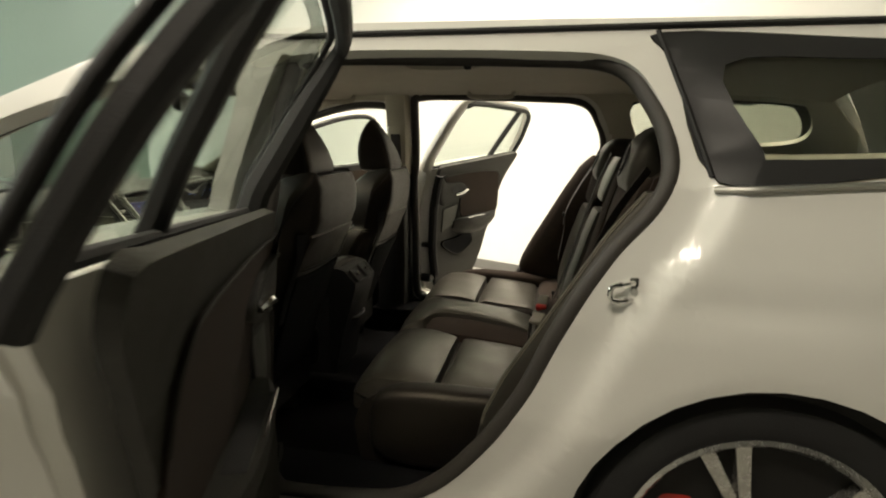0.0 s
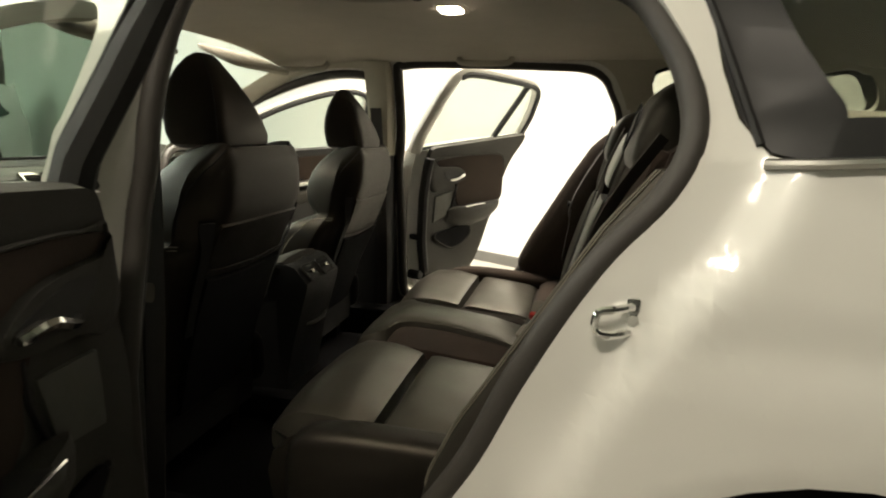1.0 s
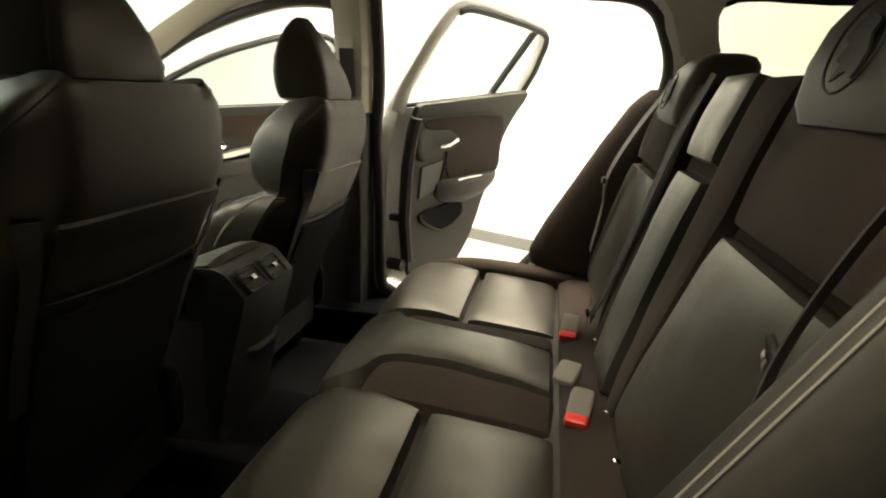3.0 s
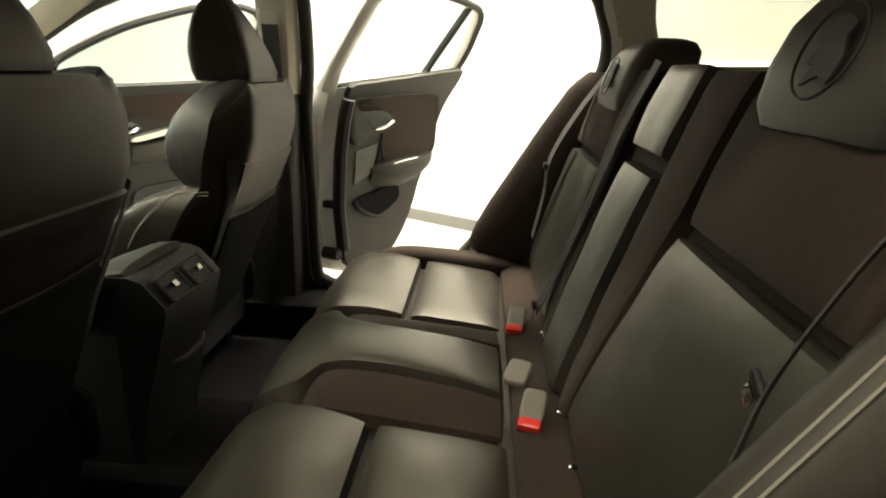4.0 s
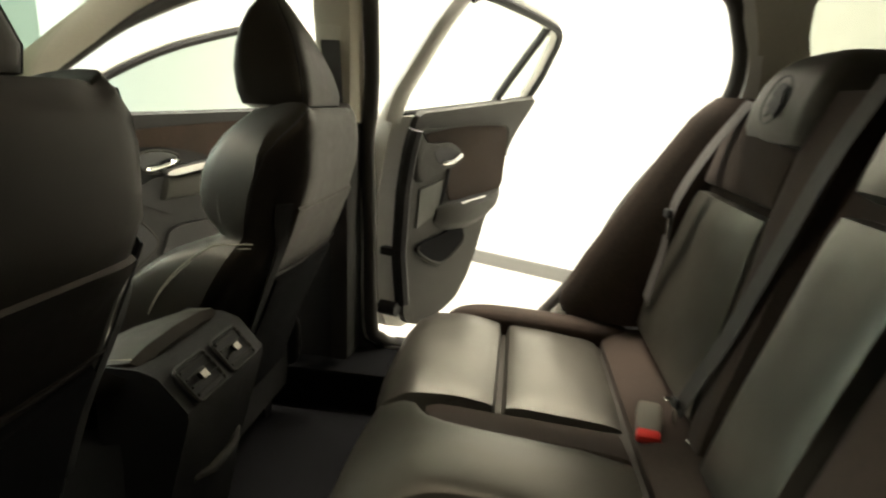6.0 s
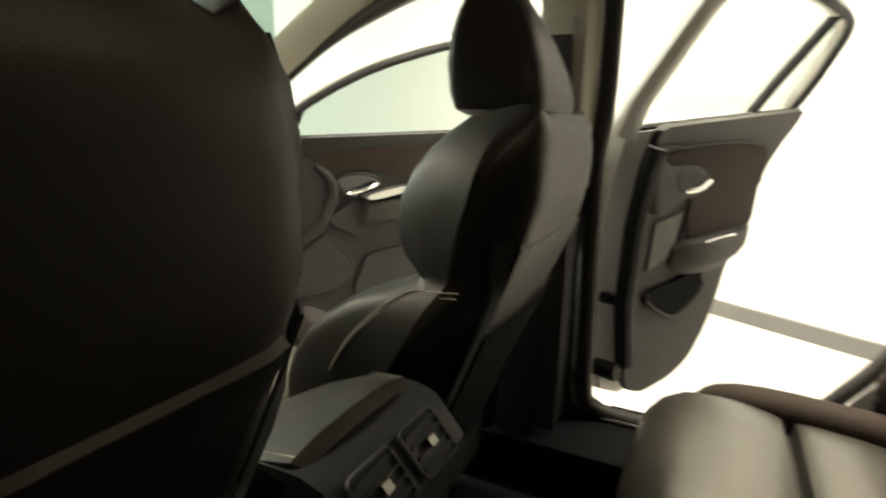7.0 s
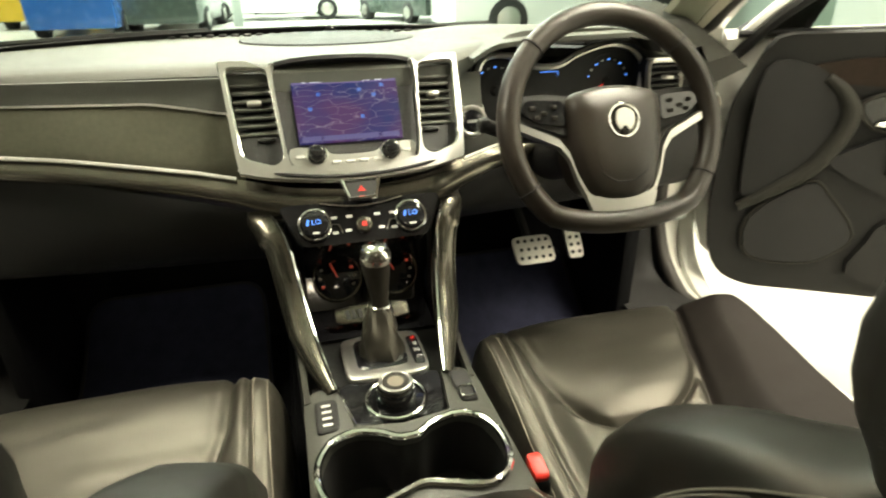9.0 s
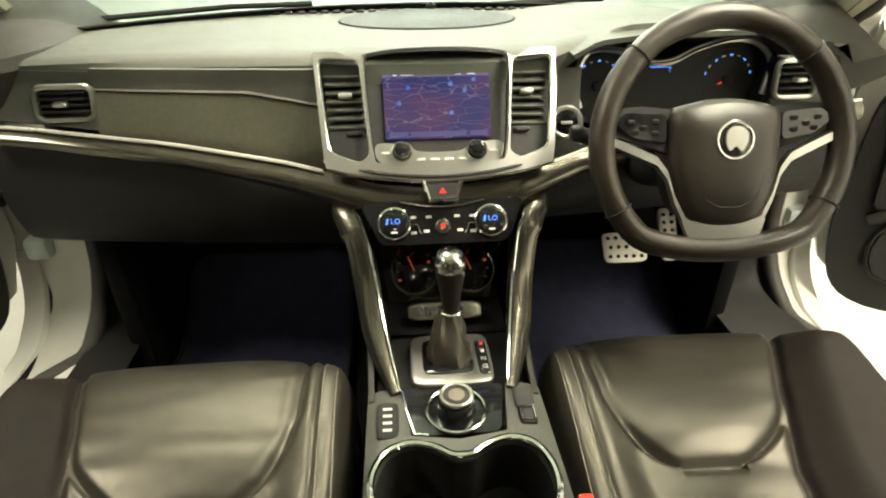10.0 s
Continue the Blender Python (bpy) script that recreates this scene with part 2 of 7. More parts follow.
def solo(name, bm, material, label, category, base=None, group="", kind="", smooth=True):
    """A thing that is one mesh."""
    if base is None:
        zs = [v.co.z for v in bm.verts]
        cx = sum(v.co.x for v in bm.verts) / len(bm.verts)
        cy = sum(v.co.y for v in bm.verts) / len(bm.verts)
        base = (cx, cy, min(zs))
    bmesh.ops.translate(bm, vec=-Vector(base), verts=bm.verts[:])
    ob = part(name, bm, material, None, smooth=smooth)
    ob.location = base
    ORIGIN[ob.name] = Vector(base)
    return tagged(ob, label, category, group, kind)


def merge(*bms):
    out = bms[0]
    for b in bms[1:]:
        me = bpy.data.meshes.new("tmp")
        b.to_mesh(me)
        b.free()
        out.from_mesh(me)
        bpy.data.meshes.remove(me)
    return out


def mirrored(bm):
    for v in bm.verts:
        v.co.y = -v.co.y
    bmesh.ops.reverse_faces(bm, faces=bm.faces[:])
    return bm


def moved(bm, m):
    bmesh.ops.transform(bm, matrix=m, verts=bm.verts[:])
    return bm


def box(x0, y0, z0, x1, y1, z1, bevel=0.0, seg=2):
    bm = bmesh.new()
    bmesh.ops.create_cube(bm, size=1)
    for v in bm.verts:
        v.co = Vector(((x0 + x1) / 2 + v.co.x * (x1 - x0), (y0 + y1) / 2 + v.co.y * (y1 - y0), (z0 + z1) / 2 + v.co.z * (z1 - z0)))
    if bevel:
        bmesh.ops.bevel(bm, geom=bm.edges[:], offset=bevel, segments=seg, profile=0.5, affect="EDGES")
    return bm


def rbox(sx, sy, sz, n=5.0, div=10, fn=None):
    """A rounded block of full size sx, sy, sz about the origin."""
    bm = bmesh.new()
    bmesh.ops.create_cube(bm, size=2)
    bmesh.ops.subdivide_edges(bm, edges=bm.edges[:], cuts=div, use_grid_fill=True)
    for v in bm.verts:
        c = v.co
        s = (abs(c.x) ** n + abs(c.y) ** n + abs(c.z) ** n) ** (-1 / n)
        c = c * s
        p = Vector((c.x * sx / 2, c.y * sy / 2, c.z * sz / 2))
        v.co = fn(p) if fn else p
    return bm


def loft(loops, caps=True, closed=True):
    bm = bmesh.new()
    rows = [[bm.verts.new(p) for p in lp] for lp in loops]
    n = len(loops[0])
    for a, b in zip(rows, rows[1:]):
        for i in range(n if closed else n - 1):
            j = (i + 1) % n
            bm.faces.new((a[i], a[j], b[j], b[i]))
    if caps:
        bm.faces.new(rows[0][::-1])
        bm.faces.new(rows[-1])
    return bm


def thicken(bm, t):
    """Gives a sheet the thickness t, away from its face normals."""
    bmesh.ops.recalc_face_normals(bm, faces=bm.faces[:])
    bm.normal_update()
    verts, faces = bm.verts[:], bm.faces[:]
    rim = [e for e in bm.edges if len(e.link_faces) == 1]
    rim = [(e, e.link_faces[0]) for e in rim]
    twin = {}
    for v in verts:
        n = Vector((0, 0, 0))
        for f in v.link_faces:
            n += f.normal * max(f.calc_area(), 1e-9)
        twin[v] = (v.co - n.normalized() * t)
    twin = {v: bm.verts.new(c) for v, c in twin.items()}
    for f in faces:
        bm.faces.new([twin[v] for v in reversed(f.verts[:])])
    for e, f in rim:
        a, b = e.verts
        for l in f.loops:
            if l.edge == e:
                a, b = l.vert, l.link_loop_next.vert
        bm.faces.new((b, a, twin[a], twin[b]))
    return bm


def patch(f, nu, nv, thick=0.0):
    bm = bmesh.new()
    g = [[bm.verts.new(f(i / nu, j / nv)) for j in range(nv + 1)] for i in range(nu + 1)]
    for i in range(nu):
        for j in range(nv):
            bm.faces.new((g[i][j], g[i + 1][j], g[i + 1][j + 1], g[i][j + 1]))
    return thicken(bm, thick) if thick else bm


def quad(a, b, c, d):
    """A bilinear sheet: u from a to b (and d to c), v from a to d."""
    a, b, c, d = Vector(a), Vector(b), Vector(c), Vector(d)
    return lambda u, v: a.lerp(b, u).lerp(d.lerp(c, u), v)


def pillow(S, h, n=6.0, nu=14, nv=14, dome=0.0, skirt=0.02):
    """A padded panel that rises by h from the sheet S, with rolled edges."""
    def prof(t):
        return max(0.0, 1 - abs(2 * t - 1) ** n) ** (1 / n)

    def warp(t):
        return 0.5 - 0.5 * math.cos(math.pi * (0.18 + 0.64 * t)) / math.cos(math.pi * 0.18)

    def f(u, v):
        u, v = warp(u), warp(v)
        u, v = min(max(u, 0), 1), min(max(v, 0), 1)
        e = 1e-3
        du = S(min(u + e, 1), v) - S(max(u - e, 0), v)
        dv = S(u, min(v + e, 1)) - S(u, max(v - e, 0))
        N = du.cross(dv).normalized()
        k = prof(u) * prof(v)
        wob = noise.noise(S(u, v) * 13) * 0.0022 + noise.noise(S(u, v) * 41) * 0.0008
        return S(u, v) + N * (h * k + wob * k + dome * k * (1 - (2 * u - 1) ** 2) * (1 - (2 * v - 1) ** 2) - skirt * (1 - min(1, k * 3)))
    return patch(f, nu, nv)


def tube(pts, r, seg=10, closed=False, flat=1.0, caps=True):
    """A round bar along pts; r a number or a list; flat squeezes it along its side."""
    P = [Vector(p) for p in pts]
    n = len(P)
    rs = r if isinstance(r, (list, tuple)) else [r] * n
    loops = []
    side_v = None
    for i in range(n):
        t = (P[(i + 1) % n] - P[i - 1]) if closed else (P[min(i + 1, n - 1)] - P[max(i - 1, 0)])
        t.normalize()
        if side_v is None:
            side_v = t.cross(Vector((0, 0, 1)))
            if side_v.length < 0.1:
                side_v = t.cross(Vector((0, 1, 0)))
        side_v = (side_v - t * side_v.dot(t)).normalized()
        up = t.cross(side_v)
        loops.append([P[i] + (side_v * math.cos(a) + up * math.sin(a) * flat) * rs[i] for a in [2 * math.pi * k / seg for k in range(seg)]])
    if closed:
        loops.append(loops[0])
        return loft(loops, caps=False)
    return loft(loops, caps=caps)


def curve(pts, n=6, closed=False):
    """Catmull-Rom through pts."""
    P = [Vector(p) for p in pts]
    m = len(P)
    out = []
    for i in range(m if closed else m - 1):
        p0 = P[(i - 1) % m] if closed or i > 0 else P[0] * 2 - P[1]
        p1, p2 = P[i], P[(i + 1) % m]
        p3 = P[(i + 2) % m] if closed or i + 2 < m else P[-1] * 2 - P[-2]
        for k in range(n):
            t = k / n
            out.append(0.5 * (2 * p1 + (p2 - p0) * t + (2 * p0 - 5 * p1 + 4 * p2 - p3) * t * t + (3 * p1 - p0 - 3 * p2 + p3) * t ** 3))
    if not closed:
        out.append(P[-1].copy())
    return out


def rounded(pts, r, seg=4):
    """A closed outline with its corners rounded."""
    P = [Vector(p) for p in pts]
    out = []
    for i, p in enumerate(P):
        a, b = P[i - 1] - p, P[(i + 1) % len(P)] - p
        k = min(r, a.length * 0.45, b.length * 0.45)
        p0, p2 = p + a.normalized() * k, p + b.normalized() * k
        for s in range(seg + 1):
            t = s / seg
            out.append(p0 * (1 - t) ** 2 + p * 2 * t * (1 - t) + p2 * t * t)
    return out


def panel(outer, holes, place, us=(), vs=(), thick=0.0, keep=None):
    """A sheet cut from the outline (u, v) with holes, laid into space by place(u, v)."""
    bm = bmesh.new()
    for lp in [outer, *holes]:
        vs_ = [bm.verts.new((p[0], p[1], 0)) for p in lp]
        for i in range(len(vs_)):
            bm.edges.new((vs_[i], vs_[(i + 1) % len(vs_)]))
    bmesh.ops.triangle_fill(bm, use_beauty=True, use_dissolve=False, edges=bm.edges[:])
    for axis, cuts in ((0, us), (1, vs)):
        for c in cuts:
            co, no = [0, 0, 0], [0, 0, 0]
            co[axis], no[axis] = c, 1
            bmesh.ops.bisect_plane(bm, geom=bm.verts[:] + bm.edges[:] + bm.faces[:], plane_co=co, plane_no=no, dist=1e-5)
    if keep:
        bad = [f for f in bm.faces if not keep(f.calc_center_median())]
        bmesh.ops.delete(bm, geom=bad, context="FACES")
    for v in bm.verts:
        v.co = place(v.co.x, v.co.y)
    return thicken(bm, thick) if thick else bm


def slab(outline, place, t0, t1):
    """A plate with the given outline (u, v) between the offsets t0 and t1 of place(u, v, offset)."""
    return loft([[place(p[0], p[1], t0) for p in outline], [place(p[0], p[1], t1) for p in outline]])


def cyl(center, axis, r, length, seg=24, r2=None, bevel=0.0):
    """A round piece from center along axis, with a softened far rim."""
    c, a = Vector(center), Vector(axis).normalized()
    s = a.orthogonal().normalized()
    u = a.cross(s)
    r2 = r if r2 is None else r2
    prof = [(r, 0), (r2, length - bevel), (r2 - bevel * 0.35, length - bevel * 0.3), (r2 - bevel, length)] if bevel else [(r, 0), (r2, length)]
    return loft([[c + a * h + (s * math.cos(2 * math.pi * k / seg) + u * math.sin(2 * math.pi * k / seg)) * q for k in range(seg)] for q, h in prof])


def ring(center, axis, r, tube_r, seg=40, tseg=10):
    c, a = Vector(center), Vector(axis).normalized()
    s = a.orthogonal().normalized()
    u = a.cross(s)
    return tube([c + (s * math.cos(2 * math.pi * k / seg) + u * math.sin(2 * math.pi * k / seg)) * r for k in range(seg)], tube_r, tseg, closed=True)


def lerp_table(x, xs, ys):
    return float(np.interp(x, xs, ys))


def text_mesh(body, size, extrude=0.0003):
    cu = bpy.data.curves.new("tmp_text", "FONT")
    cu.body, cu.size, cu.extrude, cu.align_x, cu.align_y, cu.resolution_u = body, size, extrude, "CENTER", "CENTER", 2
    ob = bpy.data.objects.new("tmp_text", cu)
    me = ob.to_mesh()
    bm = bmesh.new()
    bm.from_mesh(me)
    ob.to_mesh_clear()
    bpy.data.objects.remove(ob)
    bpy.data.curves.remove(cu)
    return bm

# ---- the hall ----
def wall_y(x):
    return 2.80 - 0.52 * x


def hall():
    f = solo("floor", box(-62, -14, -0.2, 9, 36, 0.0), FLOOR_MAT, "pale painted showroom floor with a soft sheen", "floor", base=(0, 0, 0), kind="structure", smooth=False)
    # the slanting white wall behind the car
    a, b = Vector((5.5, wall_y(5.5), 0)), Vector((-13.6, wall_y(-13.6), 0))
    d = (b - a).normalized()
    nrm = Vector((d.y, -d.x, 0)) if d.y < 0 else Vector((-d.y, d.x, 0))
    if nrm.y < 0:
        nrm = -nrm

    def lay(s, z, o):
        return a + d * s + nrm * o + Vector((0, 0, z))
    L = (b - a).length
    cut = 13.2
    w = slab([(0, 0), (cut, 0), (cut, 4.4), (0, 4.4)], lay, 0.0, 0.15)
    solo("wall_north_far", slab([(cut, 0), (L, 0), (L, 4.4), (cut, 4.4)], lay, 0.03, 0.15), WALL_GREEN, "pale green partition that carries the white wall on", "wall", base=(-6, 6, 0), kind="structure", smooth=False)
    solo("wall_north", w, WALL_MAT, "plain white studio wall behind the car", "wall", base=(0, 3, 0), kind="structure", smooth=False)
    sk = slab([(0, 0.0), (L, 0.0), (L, 0.085), (0, 0.085)], lay, -0.025, -0.002)
    solo("baseboard", sk, SKIRT, "dark grey skirting along the white wall", "skirting", base=(0, 2.9, 0), kind="structure", smooth=False)
    # unseen south and east walls, kept dark to hold bounce off the near side
    solo("wall_south", box(-62, -8.2, 0, 9, -8, 6.2), WALL_UNSEEN, "unseen dark side wall that cuts bounced light", "wall", base=(0, -8, 0), kind="structure", smooth=False)
    solo("wall_east", box(7.0, -8, 0, 7.2, 0, 6.2), WALL_UNSEEN, "unseen dark end wall that cuts bounced light", "wall", base=(7, -4, 0), kind="structure", smooth=False)
    solo("wall_west", box(-42.2, -8, 0, -42.0, 36, 6.2), WALL_DARK, "far unseen dark side wall that cuts bounced light of the hall", "wall", base=(-42, 10, 0), kind="structure", smooth=False)
    solo("ceiling", box(-62, -8, 6.2, 9, 36, 6.4), CEIL_MAT, "grey green ceiling of the hall", "ceiling", base=(0, 0, 6.2), kind="structure", smooth=False)
    solo("wall_far_north", box(-42, 30, 0, -5, 30.2, 6.2), WALL_DARK, "far side wall of the hall", "wall", base=(-20, 30, 0), kind="structure", smooth=False)


hall()

# ---- the white station wagon ----
HUB_X, HUB_Z, FRONT_HUB_X = 0.44, 0.345, -2.475


def side(z):
    return lerp_table(z, [0.15, 0.2, 0.35, 0.6, 0.8, 0.92, 1.0, 1.08, 1.25, 1.36, 1.42, 1.45], [0.84, 0.88, 0.905, 0.935, 0.927, 0.908, 0.885, 0.858, 0.752, 0.676, 0.625, 0.59])


def flange_gap(x, z):
    best = 9.0
    for (ax, az), (bx, bz) in zip(FLANGE, FLANGE[1:]):
        dx, dz = bx - ax, bz - az
        t = max(0.0, min(1.0, ((x - ax) * dx + (z - az) * dz) / (dx * dx + dz * dz)))
        best = min(best, math.hypot(x - ax - t * dx, z - az - t * dz))
    return best


JAMB_Y = {False: 0.73, True: 0.79}


def pillar_edge(z):
    """How far out the inner cover of the centre pillar reaches, where the painted jamb begins."""
    return lerp_table(z, [0.3, 0.7, 0.85, 1.0, 1.15, 1.28, 1.36], [0.830, 0.815, 0.775, 0.745, 0.715, 0.665, 0.620])


FLANGE = [(0.172, 1.318), (0.213, 1.258), (0.243, 1.19), (0.250, 1.110), (0.217, 1.035), (0.152, 0.960), (0.095, 0.875), (0.038, 0.77), (-0.013, 0.66), (-0.065, 0.575), (-0.115, 0.505), (-0.20, 0.41)]


def skin(x, z, inward=0.0):
    y = side(z) - inward
    if x > 0.9:
        y -= 0.16 * ((x - 0.9) / 0.6) ** 2
    if x < -2.4:
        y -= 0.22 * ((-2.4 - x) / 1.0) ** 2
    # recessed painted flange behind and below the rear door opening
    if inward < 0.03 and -0.36 < x < 0.50 and 0.28 < z < 1.36:
        d = flange_gap(x, z)
        k = max(0.0, min(1.0, (0.118 - d) / 0.055))
        y -= 0.030 * k * k * (3 - 2 * k) * min(1.0, (1.40 - z) / 0.25)
    # flares over the wheels
    for hx in (HUB_X, FRONT_HUB_X):
        r = math.hypot(x - hx, z - HUB_Z)
        if inward < 0.03 and r < 0.55 and z < 0.85:
            y += 0.018 * max(0.0, 1 - abs(r - 0.40) / 0.15)
    return Vector((x, y, z))


def arch(hx, r=0.378, n=22):
    a0 = math.asin((0.22 - HUB_Z) / r)
    return [(hx + r * math.cos(a), HUB_Z + r * math.sin(a)) for a in [a0 + (math.pi - 2 * a0) * k / n for k in range(n + 1)]]


REAR_HOLE = [(-0.655, 1.335), (-0.61, 1.36), (-0.50, 1.368), (-0.25, 1.366), (-0.05, 1.360), (0.100, 1.350), (0.172, 1.318), (0.213, 1.258), (0.243, 1.19),
             (0.250, 1.110), (0.217, 1.035), (0.152, 0.960), (0.095, 0.875), (0.038, 0.77), (-0.013, 0.66), (-0.065, 0.575), (-0.115, 0.505),
             (-0.20, 0.41), (-0.30, 0.345), (-0.42, 0.325), (-0.58, 0.320), (-0.655, 0.345), (-0.69, 0.42), (-0.695, 0.90), (-0.68, 1.05)]
FRONT_HOLE = [(-0.728, 1.23), (-0.742, 1.290), (-0.780, 1.322), (-0.90, 1.325), (-1.02, 1.306), (-1.168, 1.268), (-1.32, 1.215), (-1.469, 1.148), (-1.63, 1.068), (-1.765, 0.985),
              (-1.815, 0.90), (-1.815, 0.55), (-1.78, 0.42), (-1.70, 0.345), (-1.58, 0.322), (-1.05, 0.320), (-1.0, 0.335), (-0.95, 0.39), (-0.93, 0.50), (-0.905, 0.62), (-0.83, 0.80), (-0.755, 0.95), (-0.730, 1.05)]
QUARTER_HOLE = [(0.224, 1.400), (0.248, 1.32), (0.322, 1.088), (0.60, 1.105), (0.95, 1.130), (1.10, 1.165), (1.13, 1.23), (1.07, 1.31), (0.98, 1.350), (0.62, 1.378)]


def flat2(pts, n=4):
    return [(p.x, p.y) for p in curve([(a, b, 0) for a, b in pts], n, closed=True)]


CUT_X = [-3.2, -3.0, -2.8, -2.6, -2.4, -2.2, -2.0, -1.4, -1.0, -0.2, 0.1, 0.3, 0.4, 0.5, 0.6, 0.7, 0.8, 0.9, 1.0, 1.1, 1.2, 1.3, 1.4]
FINE_X = CUT_X + [-0.18 + 0.02 * k for k in range(30)]
FINE_Z = [0.48 + 0.02 * k for k in range(44)]
CUT_Z = [0.28, 0.35, 0.45, 0.52, 0.6, 0.7, 0.76, 0.8, 0.86, 0.92, 0.97, 1.0, 1.04, 1.08, 1.16, 1.25, 1.31, 1.36, 1.39]
wagon = thing("station_wagon", (-0.9, 0, 0), "white station wagon with all four doors standing open", "car")


def body_outline():
    o = [(-1.9, 0.2), (-1.0, 0.2), (-0.2, 0.2)]
    o += arch(HUB_X)[::-1]
    o += [(1.0, 0.24), (1.38, 0.26), (1.46, 0.5), (1.45, 0.85), (1.38, 1.05), (1.27, 1.25), (1.14, 1.40), (0.9, 1.425), (0.5, 1.432), (0.0, 1.44), (-0.5, 1.442), (-0.9, 1.425),
          (-1.15, 1.365), (-1.4, 1.25), (-1.7, 1.10), (-1.92, 0.99), (-2.2, 0.925), (-2.7, 0.84), (-3.1, 0.74), (-3.35, 0.62), (-3.42, 0.45), (-3.36, 0.24), (-2.9, 0.22)]
    o += arch(FRONT_HUB_X)[::-1]
    return o


HOLES = [flat2(REAR_HOLE), flat2(FRONT_HOLE), flat2(QUARTER_HOLE)]
for flip in (False, True):
    def own(bm, flip=flip):
        return bm if flip else mirrored(bm)
    part("body_side", own(panel(body_outline(), HOLES, skin, FINE_X, [0.28, 0.35, 0.42] + FINE_Z + [1.37, 1.39, 1.41], 0.045)), PAINT, wagon, "white painted body side with door openings")
    # rubber seals round the openings
    for hole in (REAR_HOLE, FRONT_HOLE):
        lp = curve([(a, b, 0) for a, b in hole], 4, closed=True)
        c = Vector((sum(p.x for p in lp) / len(lp), sum(p.y for p in lp) / len(lp), 0))
        lp = [p + (c - p).normalized() * (0.012 if hole is REAR_HOLE else 0.006) for p in lp]

        def sealed(p, hole=hole):
            q = skin(p.x, p.y, 0.046 if hole is REAR_HOLE else 0.052)
            if hole is REAR_HOLE:
                k = max(0.0, min(1.0, (-0.60 - p.x) / 0.07))
                q.y += (min(q.y, pillar_edge(p.y) + 0.004) - q.y) * k
                q.x += 0.019 * k
            else:
                k = max(0.0, min(1.0, (-1.52 - p.x) / 0.12)) * max(0.0, min(1.0, (0.97 - p.y) / 0.08))
                q += (Vector((p.x + 0.020, JAMB_Y[flip], p.y + 0.018)) - q) * k
            return q
        part("door_seal", own(tube([sealed(p) for p in lp], 0.020 if hole is REAR_HOLE else 0.017, 10, closed=True)), SEAL, wagon, "thick black rubber door seal")
    edge = curve([(-0.668, 1.315, 0), (-0.684, 1.20, 0), (-0.692, 1.05, 0), (-0.703, 0.90, 0), (-0.703, 0.65, 0), (-0.698, 0.45, 0), (-0.672, 0.36, 0)], 6)

    def jamb(u, v, edge=edge):
        p = edge[min(int(u * (len(edge) - 1) + 0.5), len(edge) - 1)]
        y0, y1 = side(p.y) - 0.040, pillar_edge(p.y)
        return Vector((p.x - 0.006 + 0.026 * v, y0 + (y1 - y0) * v + 0.008 * math.sin(math.pi * v), p.y))
    part("pillar_jamb", own(patch(jamb, len(edge) - 1, 6, 0.006)), PAINT_SHADED, wagon, "white painted jamb of the centre pillar")
    # painted front jamb behind the front door's hinges, and the black cover that runs from it to the footwell
    fin = curve([(-1.79, 0.93, 0), (-1.80, 0.75, 0), (-1.798, 0.60, 0), (-1.788, 0.50, 0), (-1.766, 0.42, 0), (-1.735, 0.374, 0), (-1.69, 0.354, 0), (-1.60, 0.347, 0), (-1.50, 0.345, 0)], 5)
    fout = curve([(-1.825, 0.93, 0), (-1.836, 0.75, 0), (-1.836, 0.60, 0), (-1.826, 0.50, 0), (-1.80, 0.40, 0), (-1.745, 0.345, 0), (-1.69, 0.320, 0), (-1.60, 0.312, 0), (-1.50, 0.312, 0)], 5)

    def front_jamb(u, v, flip=flip, fin=fin, fout=fout):
        k = min(int(u * (len(fin) - 1) + 0.5), len(fin) - 1)
        p = fin[k].lerp(fout[k], v)
        y0, y1 = JAMB_Y[flip], side(p.y) - 0.035
        return Vector((p.x + 0.012 * math.sin(math.pi * v), y0 + (y1 - y0) * v, p.y))

    def kick_cover(u, v, flip=flip, fin=fin):
        p = fin[min(int(u * (len(fin) - 1) + 0.5), len(fin) - 1)]
        return Vector((p.x - 0.004 - 0.05 * v + 0.012 * math.sin(2 * math.pi * v), JAMB_Y[flip] + (0.64 - JAMB_Y[flip]) * v, p.y + 0.008 - 0.02 * v))
    part("front_jamb", own(patch(front_jamb, len(fin) - 1, 6, 0.006)), PAINT_SHADED, wagon, "white painted front door jamb")
    part("kick_cover", own(patch(kick_cover, len(fin) - 1, 8, 0.006)), PLASTIC, wagon, "black ribbed footwell side cover")
    # inner trims: beige above the belt, black below
    inner = [(-1.95, 0.26), (0.62, 0.26), (1.28, 0.30), (1.32, 0.9), (1.24, 1.20), (1.08, 1.36), (0.0, 1.395), (-0.9, 1.385), (-1.15, 1.34), (-1.4, 1.225), (-1.7, 1.075), (-1.95, 0.93)]

    def bigger(hole, k):
        lp = flat2(hole)
        cx, cz = sum(p[0] for p in lp) / len(lp), sum(p[1] for p in lp) / len(lp)
        out = []
        for i, p in enumerate(lp):
            q, r = lp[i - 1], lp[(i + 1) % len(lp)]
            tx, tz = r[0] - q[0], r[1] - q[1]
            ln = math.hypot(tx, tz) or 1
            nx, nz = tz / ln, -tx / ln
            if nx * (p[0] - cx) + nz * (p[1] - cz) < 0:
                nx, nz = -nx, -nz
            out.append((p[0] + nx * k, p[1] + nz * k))
        return out
